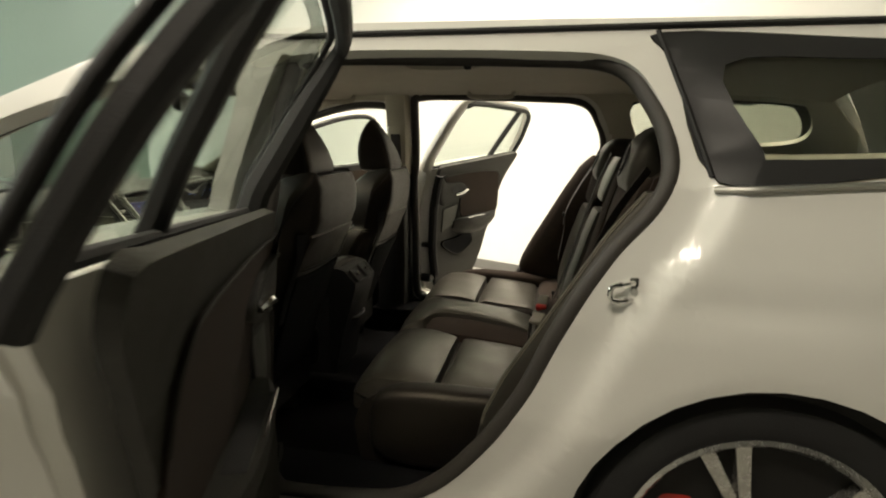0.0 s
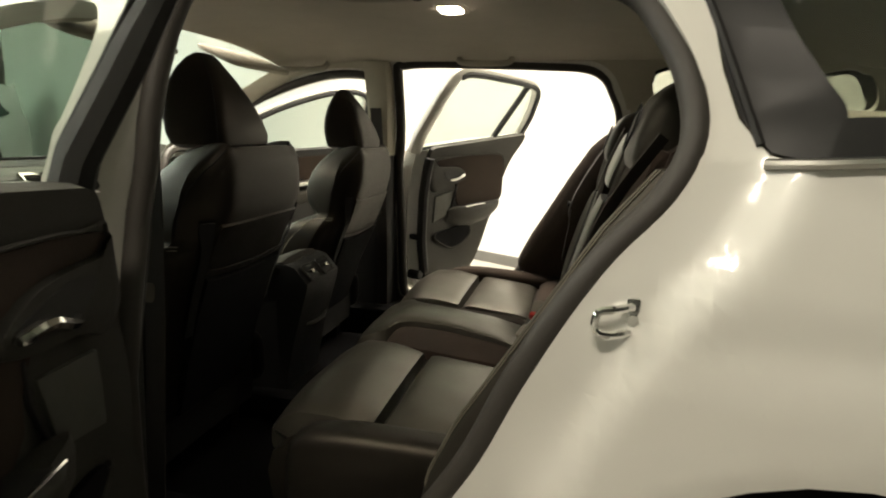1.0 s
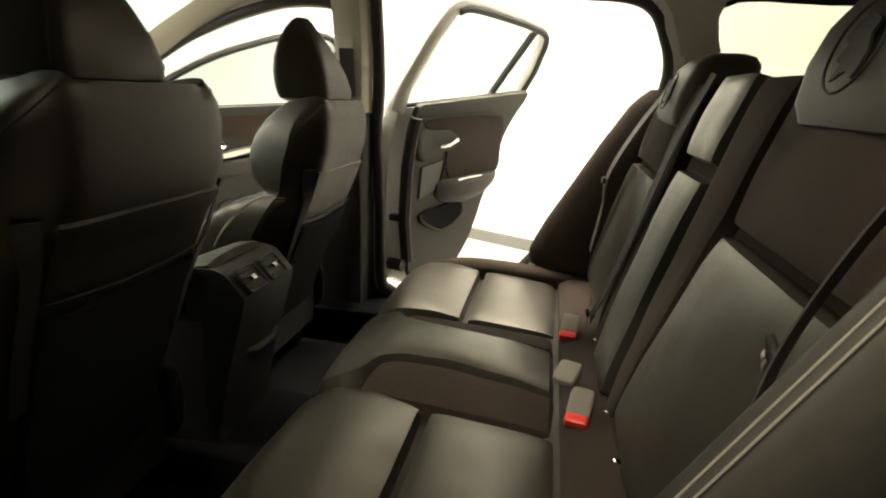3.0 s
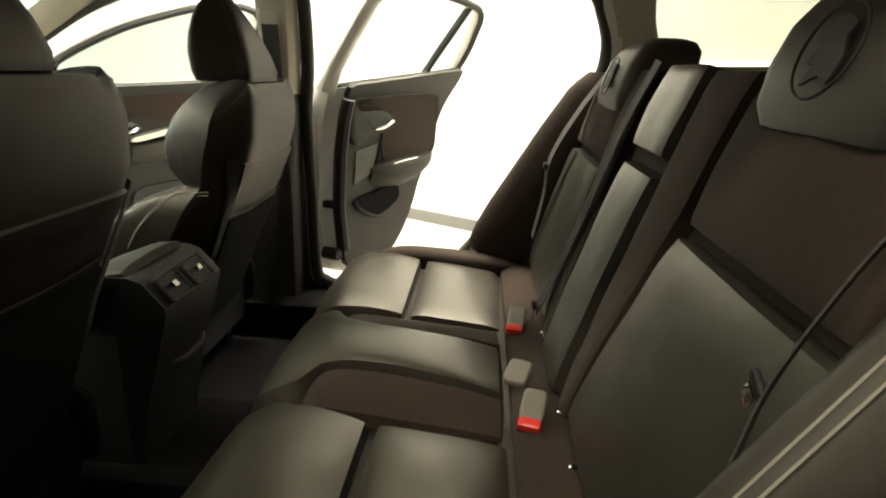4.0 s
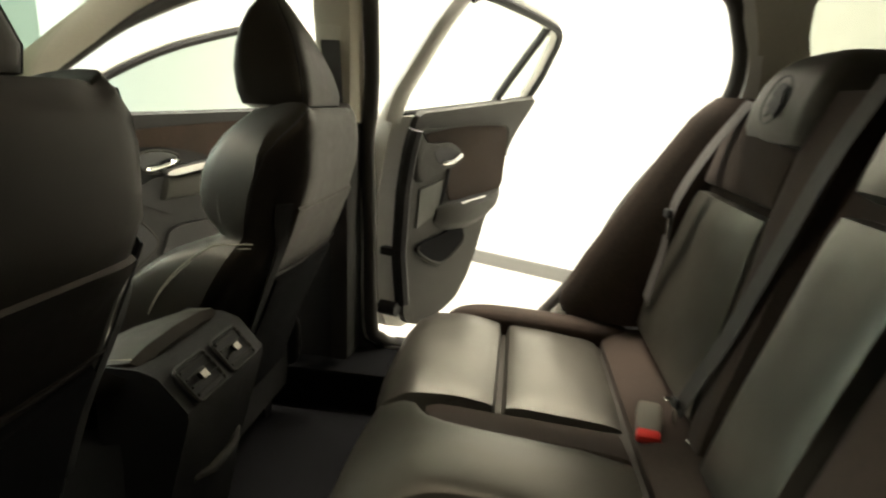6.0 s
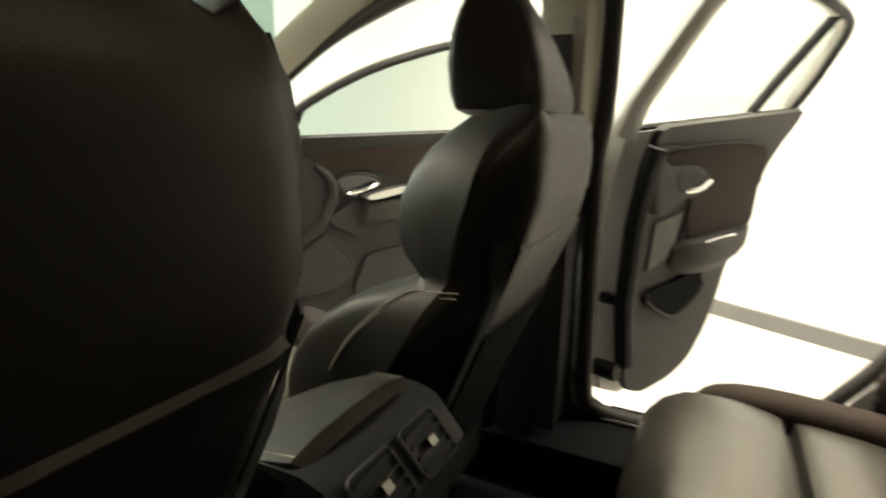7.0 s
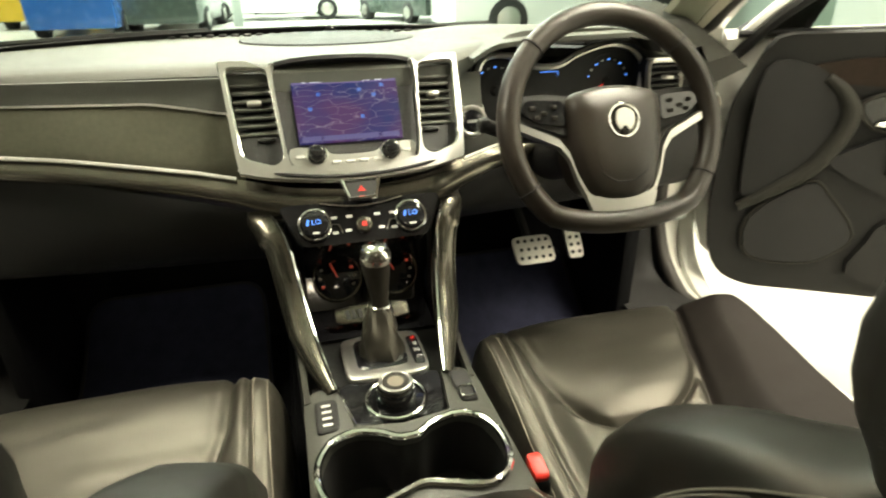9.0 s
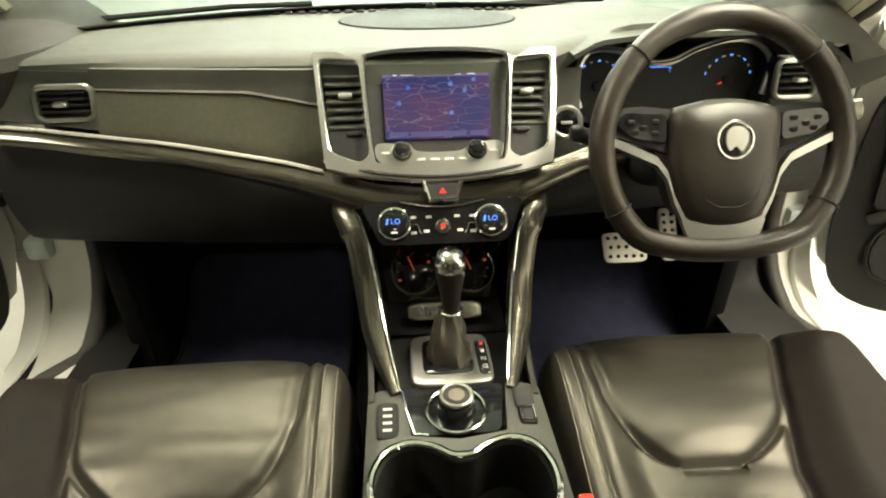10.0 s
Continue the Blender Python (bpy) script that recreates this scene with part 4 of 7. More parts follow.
    # window frame: black on the near doors, put in for the shade there
    fr = [skin(u, v, 0.03) for u, v in [(p.x, p.y) for p in curve([(a, b, 0) for a, b in arc], 5)]]
    part("window_frame", own(tube(fr, [0.009 if not flip else 0.024 if front else lerp_table(k, [0, 12, 18, 60], [0.040, 0.034, 0.024, 0.024]) for k in range(len(fr))], 10, flat=0.8)), PAINT_SHADED if flip else RUBBER, door, "window frame, white on the far doors, shaded black on the near")
    part("window_seal", own(tube([p + Vector((0, -0.020, -0.016)) for p in fr[(0 if front or not flip else 14):]], 0.013 if flip else [lerp_table(k, [0, 10, 16, 60], [0.030, 0.026, 0.015, 0.015]) for k in range(len(fr))], 8)), RUBBER, door, "black window rubber")
    if not front:
        part("window_divider", own(tube([skin(-0.035, 1.05, 0.035), skin(0.0, 1.15, 0.035), skin(0.025, 1.25, 0.035), skin(0.035, 1.34, 0.035)], 0.016, 8)), RUBBER, door, "black window divider")
    part("belt_seal", own(tube([skin(x0 + 0.02 + (W - 0.04) * k / 10, belt(x0 + W * k / 10) + 0.012, 0.050) for k in range(11)], 0.008, 8)), RUBBER, door)
    gl = [(a, b - 0.012) for a, b in arc] + [(x1 - 0.02, belt(x1) - 0.02), (x0 + 0.06, belt(x0) - 0.02)]
    g = part("window_glass", own(panel(gl, [], lambda u, v: skin(u, v, 0.03), xs, CUT_Z, 0.004)), DOOR_GLASS, door, "door glass, darkened to dim the view behind it")
    g.visible_shadow = False
    if not front:
        part("check_strap", own(box(hx + 0.012, 0.83, 0.60, hx + 0.04, 0.875, 0.625, 0.004)), RUBBER, door, "black door check")
        part("wiring_boot", own(tube([(hx + 0.005, 0.80, 0.44), (hx + 0.0, 0.86, 0.44)], 0.022, 10)), RUBBER, door)


car_door(False, False, 71)
car_door(False, True, 68)
car_door(True, False, 60)
car_door(True, True, 60)

# ---- rear bench ----
rear = thing("rear_bench_seat", (0.0, 0, 0.24), "black leather and brown suede rear bench with two shaped seats", "car seat")


def cush(x, y):
    """Height of the bench top."""
    return 0.500 + 0.012 * (-x) - 0.02 * max(0.0, (-0.30 - x) / 0.16) ** 2


def curved(pts_a, pts_b):
    """A sheet between two polylines of equal length, u along them, v across."""
    A, B = [Vector(p) for p in pts_a], [Vector(p) for p in pts_b]

    def at(P, u):
        t = u * (len(P) - 1)
        i = min(int(t), len(P) - 2)
        return P[i].lerp(P[i + 1], t - i)
    return lambda u, v: at(A, u).lerp(at(B, u), v)


part("cushion_base", loft([[(x, y, z) for x, z in ((-0.44, 0.27), (-0.465, 0.36), (-0.475, 0.43), (-0.462, 0.475), (-0.43, 0.495), (-0.3, 0.495), (0.0, 0.49), (0.10, 0.50), (0.12, 0.27))] for y in (-0.685, -0.5, 0.0, 0.5, 0.685)]), LEATHER, rear, "black leather seat base")
for s in (-1, 1):
    # outer seat: front roll, rear panel
    fa = [(-0.475, s * 0.645, 0.44), (-0.468, s * 0.645, 0.487), (-0.43, s * 0.645, 0.510), (-0.36, s * 0.645, 0.512), (-0.268, s * 0.645, 0.500)]
    fb = [(-0.475, s * 0.195, 0.44), (-0.468, s * 0.195, 0.487), (-0.43, s * 0.195, 0.510), (-0.36, s * 0.20, 0.512), (-0.268, s * 0.21, 0.500)]
    part("seat_panel", pillow(curved(fa, fb) if s < 0 else curved(fb, fa), 0.032, 5.0, 22, 22, 0.012), LEATHER_LIGHT, rear, "dark leather front roll")
    q = quad((-0.262, -0.645, 0.498), (-0.262, -0.21, 0.498), (-0.035, -0.215, 0.474), (-0.035, -0.645, 0.474)) if s < 0 else quad((-0.262, 0.21, 0.498), (-0.262, 0.645, 0.498), (-0.035, 0.645, 0.474), (-0.035, 0.215, 0.474))
    part("seat_panel", pillow(lambda u, v, q=q: q(1 - u, v), 0.032, 5.0, 22, 22, 0.012), LEATHER_LIGHT, rear, "dark leather seat panel")
    # suede strips beside the middle seat
    sa = [(-0.396, s * 0.150, 0.522), (-0.378, s * 0.104, 0.534), (-0.345, s * 0.086, 0.537), (-0.26, s * 0.082, 0.532), (-0.12, s * 0.09, 0.515), (-0.03, s * 0.10, 0.498)]
    sb = [(-0.399, s * 0.188, 0.508), (-0.375, s * 0.202, 0.509), (-0.345, s * 0.205, 0.508), (-0.25, s * 0.207, 0.500), (-0.12, s * 0.21, 0.490), (-0.03, s * 0.212, 0.480)]
    part("suede_strip", pillow(curved(sb, sa) if s < 0 else curved(sa, sb), 0.016, 6, 16, 8), SUEDE, rear, "brown suede strip")
    # end bolster of the cushion
    part("end_bolster", moved(rbox(0.52, 0.10, 0.22, 4, 8), pose(-0.17, s * 0.668, 0.435, 0, 2, s * -3)), SUEDE if s > 0 else LEATHER, rear, "suede end bolster")
ca = [(-0.480, -0.190, 0.44), (-0.472, -0.188, 0.500), (-0.43, -0.182, 0.520), (-0.402, -0.165, 0.527), (-0.380, -0.112, 0.534), (-0.345, -0.092, 0.535), (-0.25, -0.086, 0.530), (-0.13, -0.093, 0.514), (-0.03, -0.10, 0.495)]
cb = [(x, -y, z) for x, y, z in ca]
part("middle_panel", pillow(curved(ca, cb), 0.028, 5.0, 24, 18, 0.010), LEATHER_LIGHT, rear, "dark leather middle seat panel")
part("piping", tube([(-0.484, y, 0.470) for y in (-0.19, -0.1, 0.0, 0.1, 0.19)], 0.0035, 6), SUEDE, rear, "leather piping along the seat edge")
part("rear_ledge", loft([[(x, y, z) for x, z in ((-0.03, 0.47), (-0.025, 0.507), (0.0, 0.522), (0.05, 0.528), (0.095, 0.530), (0.11, 0.46))] for y in (-0.66, -0.3, 0.0, 0.3, 0.66)]), SUEDE, rear, "brown suede ledge behind the cushion")
for y in (-0.16, -0.305, 0.16, 0.305):
    part("stud", cyl((0.055, y, 0.527), (0, 0, 1), 0.007, 0.004, 12, bevel=0.001), CHROME, rear, "small steel stud")

# backrest: a leaning plane from (0.085, 0.50) to (0.235, 1.115)
BX, BZ = 0.068, 0.505
LEAN_UP = Vector((0.172, 0, 0.610)).normalized()
LEAN_N = Vector((-LEAN_UP.z, 0, LEAN_UP.x))


def back(y, s, o=0.0):
    """A point on the rear backrest: s metres up along it, o metres proud of it."""
    return Vector((BX, y, BZ)) + LEAN_UP * s + LEAN_N * o


part("backrest_core", loft([[back(y, s, o) for s, o in ((-0.05, -0.16), (-0.05, 0.0), (0.60, 0.0), (0.625, -0.02), (0.63, -0.06), (0.60, -0.12))] for y in (-0.665, -0.4, 0.0, 0.4, 0.665)]), SUEDE, rear, "brown suede backrest shell")
for s in (-1, 1):
    def bq(y0, y1, s0, s1, y0t=None, y1t=None, s=s):
        y0t, y1t = (y0 if y0t is None else y0t), (y1 if y1t is None else y1t)
        a, b, c, d = back(s * y0, s0), back(s * y1, s0), back(s * y1t, s1), back(s * y0t, s1)
        q = quad(a, b, c, d)
        return (lambda u, v: q(1 - u, v)) if s > 0 else q
    part("lower_insert", pillow(bq(0.175, 0.668, 0.03, 0.405, 0.272, 0.668), 0.030, 5.5, 22, 22, 0.012), LEATHER_LIGHT, rear, "dark leather lower backrest insert")
    part("upper_insert", pillow(bq(0.275, 0.668, 0.411, 0.605, 0.292, 0.655), 0.024, 5.5, 22, 20, 0.012), SUEDE, rear, "brown suede upper backrest insert")
    ib = [back(s * y, t) for y, t in ((0.116, 0.0), (0.122, 0.15), (0.126, 0.30), (0.130, 0.42), (0.130, 0.53), (0.132, 0.632))]
    ob_ = [back(s * y, t) for y, t in ((0.176, 0.0), (0.208, 0.15), (0.244, 0.30), (0.278, 0.42), (0.288, 0.53), (0.292, 0.632))]
    part("inner_bolster", pillow(curved(ib, ob_) if s > 0 else curved(ob_, ib), 0.030, 4, 26, 10), SUEDE, rear, "brown suede inner bolster")
    # rolled wing that fills the corner to the door opening
    wing_x = lambda z, s=s: lerp_table(z, [0.40, 0.52, 0.62, 0.756, 0.877, 0.975, 1.06, 1.10], [-0.155, -0.128, -0.082, 0.003, 0.077, 0.137, 0.205, 0.24]) if s < 0 else lerp_table(z, [0.54, 0.57, 0.60, 0.69, 0.79, 0.94, 1.06, 1.10], [-0.115, -0.128, -0.122, -0.078, -0.020, 0.066, 0.142, 0.19])
    rows = [(0.40 if s < 0 else 0.54) + (0.66 if s < 0 else 0.56) * k / 22 for k in range(23)]
    prof = ((0.645, 0.115), (0.662, 0.075), (0.678, 0.036), (0.697, 0.010), (0.716, -0.002), (0.735, 0.0), (0.752, 0.014), (0.764, 0.05), (0.766, 0.10), (0.74, 0.22), (0.645, 0.22))
    # near wing in lighter leather, standing in for the light that falls on it
    part("side_wing", loft([[Vector((wing_x(z) + dx, s * y, z)) for y, dx in prof] for z in rows]), SUEDE if s > 0 else LEATHER_MID, rear, "rolled side wing beside the door opening")
    for y in (0.7305, 0.7405):
        part("stitching", tube([Vector((wing_x(z) - 0.0008 + 0.6 * max(0.0, y - 0.735), s * y, z + 0.0005)) for z in rows[3:]], 0.0012, 5), THREAD, rear, "pale stitching")
    # headrest
    hy, hb, hz = (0.385, 0.0, 0.0) if s > 0 else (0.480, 0.006, 0.030)
    hsec = [[Vector((p.x + hb, s * hy + p.y, z + hz)) for p in rounded([(xf, -w, 0), (xf, w, 0), (xf + d, w * 0.94, 0), (xf + d, -w * 0.94, 0)], 0.034, 5)]
            for z, w, xf, d in ((1.010, 0.100, 0.190, 0.08), (1.018, 0.120, 0.178, 0.115), (1.040, 0.130, 0.174, 0.140), (1.080, 0.131, 0.180, 0.150), (1.120, 0.127, 0.194, 0.150), (1.150, 0.116, 0.214, 0.135), (1.168, 0.098, 0.236, 0.105), (1.176, 0.070, 0.255, 0.07))]
    hd = part("headrest", loft(hsec), LEATHER_MID, rear, "black leather headrest with a round stitched badge")
    fm = Matrix.Translation((0.1785 + hb, s * hy, 1.092 + hz)) @ Matrix.Rotation(radians(17), 4, "Y")
    part("badge_ring", moved(ring((0, 0, 0), (1, 0, 0), 0.044, 0.0016, 40, 6), fm), RUBBER, hd, "dark stitched ring")
    part("badge", moved(slab(flat2([(-0.020, -0.026), (-0.024, -0.004), (-0.016, 0.010), (-0.020, 0.020), (-0.004, 0.027), (0.012, 0.024), (0.024, 0.010), (0.014, 0.004), (0.022, -0.010), (0.010, -0.012), (0.016, -0.028), (-0.004, -0.020)], 3), lambda u, v, o: Vector((-o, u * 1.15, v * 1.15)), -0.002, 0.0008), fm), RUBBER, hd, "dark stitched emblem")
# fold-down arm rest and the pad above it
arm_q = quad(back(-0.112, 0.015, 0.014), back(0.078, 0.015, 0.014), back(0.074, 0.455, 0.012), back(-0.120, 0.455, 0.012))
part("fold_armrest", pillow(lambda u, v: arm_q(1 - u, v), 0.026, 6, 18, 24, 0.006, 0.03), LEATHER_LIGHT, rear, "dark leather fold-down armrest")
up_q = quad(back(-0.122, 0.472, 0.012), back(0.076, 0.472, 0.012), back(0.078, 0.632, 0.0), back(-0.122, 0.632, 0.0))
part("upper_pad", pillow(lambda u, v: up_q(1 - u, v), 0.026, 6, 18, 18, 0.006, 0.03), LEATHER_LIGHT, rear, "dark leather pad above the armrest")


def buckle(x, y, z, heading, tall=0.07):
    b = thing("seat_belt_buckle", (x, y, z - 0.02), "seat belt buckle with a red release button on the rear seat", "buckle", "rear seat buckles")
    m = Matrix.Translation((x, y, z)) @ Matrix.Rotation(radians(heading), 4, "Z") @ Matrix.Rotation(radians(-28), 4, "Y")
    part("buckle_body", moved(rbox(0.065, 0.042, 0.022, 6, 5), m), PALE_GREY, b, "grey stalk")
    part("release_button", moved(rbox(0.018, 0.040, 0.024, 6, 4), m @ Matrix.Translation((-0.035, 0, 0.001))), RED, b, "red release button")
    return b


buckle(0.004, -0.178, 0.546, 76)
buckle(-0.004, 0.200, 0.540, 80)
p2 = thing("seat_belt_stalk", (0.03, -0.15, 0.53), "folded pale grey belt stalk lying on the rear seat", "buckle")
part("stalk", moved(rbox(0.055, 0.045, 0.018, 6, 4), pose(-0.018, -0.088, 0.560, 0, -22, 68)), PALE_GREY, p2)


def strap(pts, width, edge=False, name="seat_belt", label="black seat belt strap hanging over the rear seat"):
    P = curve(pts, 6)

    def f(u, v):
        t = u * (len(P) - 1)
        i = min(int(t), len(P) - 2)
        p = P[i].lerp(P[i + 1], t - i)
        if edge:
            return p + Vector((0.57, 0.76, -0.36)) * (v - 0.5) * width
        return p + Vector((0, (v - 0.5) * width, (v - 0.5) * width * 0.15))
    b = thing(name, P[-1], label, "seat belt", "rear seat belts")
    part("webbing", patch(f, 24, 2, 0.0018), BELT, b)
    return b


def tongue(b, p, ang, size=1.0):
    m = Matrix.Translation(p) @ Matrix.Rotation(radians(ang), 4, "X") @ Matrix.Scale(size, 4)
    part("tongue_grip", moved(rbox(0.012, 0.046, 0.020, 4, 5), m), PLASTIC, b, "black grip")
    part("tongue_plate", moved(box(-0.0015, -0.014, -0.048, 0.0015, 0.014, -0.012, 0.001), m), CHROME, b, "steel tongue")


b1 = strap([back(0.560, 0.60, 0.030), back(0.565, 0.50, 0.060), back(0.560, 0.40, 0.082), back(0.548, 0.335, 0.088), back(0.552, 0.26, 0.070), back(0.575, 0.12, 0.05)], 0.050, label="dark brown seat belt strap lying over the rear seat")
tongue(b1, back(0.545, 0.330, 0.094), -8)
b2 = strap([back(0.128, 0.634, 0.030), back(0.140, 0.50, 0.042), back(0.152, 0.36, 0.042), back(0.168, 0.20, 0.042), back(0.196, 0.05, 0.045)], 0.042, label="dark middle seat belt strap down the backrest")
tongue(b2, back(0.190, 0.065, 0.056), -10, 0.8)
b3 = strap([back(-0.675, 0.62, 0.02), back(-0.665, 0.52, 0.050), back(-0.660, 0.447, 0.062), back(-0.655, 0.371, 0.066), back(-0.660, 0.30, 0.064), back(-0.668, 0.10, 0.055)], 0.03, True)
tongue(b3, back(-0.652, 0.371, 0.074), 34, 0.55)

# ---- front seats ----


def back_x(z):
    return lerp_table(z, [0.40, 0.55, 0.70, 0.85, 0.92, 1.0, 1.05], [-0.815, -0.765, -0.700, -0.630, -0.610, -0.606, -0.615])


def front_seat(yc, inner, lean, slide, edge, up=0.0, shelf=0.0, rise=0.0, nod=0.0):
    """A front bucket seat; inner is the side (+1 or -1) on which the console lies."""
    s = thing("front_seat", (-1.1 + slide, yc, 0.22), "black leather front bucket seat with brown suede bolsters and pale stitching", "car seat", "front seats")
    off = Vector((slide, yc, up))

    def at(v):
        return Vector(v) + off + Vector((lean * max(0.0, v[2] - 0.42) / 0.6, 0, 0))

    def lift(z):
        """This seat's back stands taller by rise at its shoulders and by shelf at its side bolsters."""
        return z + rise * min(1.0, max(0.0, (z - 0.60) / 0.42)) + shelf * min(1.0, max(0.0, (z - 0.48) / 0.18)) * (1 - min(1.0, max(0.0, (z - 0.79) / 0.13)))

    def tuck(y, z):
        """How far the rear face falls forward towards its sides."""
        k = min(1.0, max(0.0, (z - 0.78) / 0.06))
        return 0.026 * (1 - k) * min(1, max(0, (abs(y) - 0.15) / 0.08)) ** 1.6 + 0.034 * k * max(0, (abs(y) - 0.15) / 0.044) ** 1.3
    secs = []
    zs, rows = [], ((0.40, 0.42, 0.14, -0.945), (0.46, 0.47, 0.15, -0.970), (0.52, 0.505, 0.15, -0.982), (0.58, 0.522, 0.15, -0.986), (0.64, 0.532, 0.145, -0.978), (0.68, 0.535, 0.14, -0.962), (0.715, 0.532, 0.138, -0.938), (0.742, 0.524, 0.136, -0.910),
                          (0.762, 0.514, 0.134, -0.882), (0.778, 0.501, 0.132, -0.854), (0.790, 0.484, 0.130, -0.826), (0.798, 0.466, 0.128, -0.802), (0.804, 0.450, 0.126, -0.784), (0.812, 0.442, 0.126, -0.772), (0.822, 0.443, 0.130, -0.782),
                          (0.836, 0.450, 0.138, -0.800), (0.856, 0.454, 0.146, -0.812), (0.885, 0.456, 0.150, -0.816), (0.92, 0.454, 0.150, -0.810), (0.955, 0.434, 0.146, -0.796), (0.985, 0.396, 0.138, -0.776), (1.010, 0.350, 0.122, -0.752),
                          (1.030, 0.308, 0.098, -0.728), (1.045, 0.272, 0.070, -0.706), (1.055, 0.238, 0.046, -0.690), (1.060, 0.21, 0.028, -0.676))
    for z, w, d, wing in rows:
        xr = back_x(z)
        lp = []
        for k in range(72):
            a = 2 * math.pi * k / 72
            c, si = math.cos(a), math.sin(a)
            e = 0.42 if z < 0.80 else 0.34
            px = math.copysign(abs(c) ** (e + 0.05), c) * d / 2
            py = math.copysign(abs(si) ** e, si) * w / 2
            x = xr - d / 2 + px
            if c < 0.05:
                k2 = min(1, max(0, (abs(py) / (w / 2) - 0.50) / 0.30))
                k2 = k2 * k2 * (3 - 2 * k2)
                x = x + (wing - (xr - d)) * k2 * min(1.0, abs(c) / 0.35)
            else:
                x -= min(tuck(py, z), max(0.0, px))
            if z > 0.80:
                py -= math.copysign(0.024 * min(1.0, max(0.0, (xr - d / 2 - x) / 0.13)) * min(1.0, (z - 0.80) / 0.04), py)
            dip = min(1.0, max(0.0, (z - 1.0) / 0.05)) * min(1.0, max(0.0, (0.135 - abs(py)) / 0.02))
            crease = 0.0012 * noise.noise(Vector((x * 14, py * 14 + yc * 3, z * 22)))
            lp.append(at((x + crease, py * (1 + crease), lift(z) - 0.024 * dip)))
        zs.append(z)
        secs.append(lp)
    part("backrest", loft(secs), LEATHER, s, "black leather backrest with rounded shoulders")
    crest = [i for i, z in enumerate(zs) if 0.66 < z < 0.80]
    for flip in (False, True):
        out = Vector((0, -0.0007 if flip else 0.0007, 0.0004))
        k = 72 - 20 if flip else 20
        line = [secs[i][k] + out + Vector((-0.0006, 0, 0.0)) for i in crest]
        side_y = 0.002 if flip else -0.002
        line += [line[-1] + Vector((0.022 * j, side_y * j, 0.0015 * j)) for j in (1, 2, 3)]
        for down in (0.0, 0.0075):
            part("wing_stitching", tube(curve([p + Vector((-0.3 * down, -0.25 * down if flip else 0.25 * down, -down)) for p in line], 4), 0.0009, 5), THREAD, s, "pale double stitched seam")
        # laced seam down the front edge of the shoulder
        i0 = zs.index(0.836)
        for j in range(14):
            t = j / 13 * 1.9
            i = i0 + int(t)
            p = secs[i][k].lerp(secs[i + 1][k], t - int(t))
            part("cross_stitch", tube([p + Vector((-0.0022, 0, -0.0012)) + out * 0.3, p + Vector((0.0022, 0, 0.0012)) + out * 0.3], 0.0006, 5), LEATHER, s)
        # sewn seam round the edge of the rear face
        k = 72 - 12 if flip else 12
        part("back_seam", tube([secs[i][k] + Vector((0.0005, 0, 0)) for i in range(zs.index(0.856), zs.index(1.045))], 0.0016, 6), RUBBER, s, "dark sewn seam")

    def rear(y, z, o=0.0):
        return at((back_x(z) + 0.004 + o - min(0.07, tuck(y, z)), y, lift(z) + o * 0.3))
    q = lambda u, v: rear((2 * u - 1) * lerp_table(v, [0, 1], [0.150, 0.176]), 0.40 + 0.475 * v, -0.005)
    part("back_panel", pillow(q, 0.0055, 14, 16, 20), LEATHER, s, "black rear panel with a map pocket")
    q2 = lambda u, v: rear((2 * u - 1) * lerp_table(v, [0, 1], [0.146, 0.168]), 0.405 + (0.318 + 0.012 * (2 * u - 1) ** 2) * v, -0.002)
    part("map_pocket", pillow(q2, 0.013, 9, 16, 16), CARPET, s, "black cloth map pocket with a rolled lip")
    part("pocket_edge", tube([rear(y, 0.724 + 0.012 * (y / 0.165) ** 2, 0.010) for y in (-0.160, -0.1, 0.0, 0.1, 0.160)], [0.0015, 0.003, 0.003, 0.003, 0.0015], 8), LEATHER_MATT, s, "rolled pocket lip")
    for sy in (-1, 1):
        part("side_slot", patch(lambda u, v, sy=sy: rear(sy * (0.178 + 0.022 * u - 0.03 * (1 - v)), 0.60 + 0.27 * v, 0.0040), 3, 10, 0.003), RUBBER, s, "dark slot beside the rear panel")
    for sy in (-1, 1):
        part("seat_hinge", moved(rbox(0.14, 0.03, 0.16, 4, 5), Matrix.Translation(at((-0.86, sy * 0.235, 0.42)))), PLASTIC, s)
        part("seat_rail", moved(box(-1.33, sy * 0.18 - 0.02, 0.205, -0.86, sy * 0.18 + 0.02, 0.33), Matrix.Translation(off)), PLASTIC, s)
    bp = lambda u, v: at((back_x(0.50 + 0.44 * v) - 0.142 + 0.02 * v, (1 - 2 * u) * 0.13, 0.50 + 0.44 * v))
    part("back_pad", pillow(bp, 0.02, 6, 12, 16), LEATHER_LIGHT, s, "dark leather centre pad")

    # wedge-shaped headrest: broad in front, its rear face tapers to the top
    hrows = ((1.030, 0.098, -0.752, 0.090, -0.642), (1.038, 0.114, -0.764, 0.104, -0.632), (1.060, 0.122, -0.769, 0.106, -0.631), (1.10, 0.125, -0.773, 0.092, -0.641), (1.14, 0.120, -0.771, 0.072, -0.657),
             (1.175, 0.108, -0.765, 0.052, -0.675), (1.205, 0.090, -0.756, 0.036, -0.695), (1.228, 0.064, -0.746, 0.024, -0.713), (1.240, 0.036, -0.738, 0.012, -0.725))
    hsec = [[at((p.x + nod, p.y, lift(z))) for p in rounded([(xf, -wf, 0), (xf, wf, 0), (xr, wr, 0), (xr, -wr, 0)], 0.030, 5)] for z, wf, xf, wr, xr in hrows]
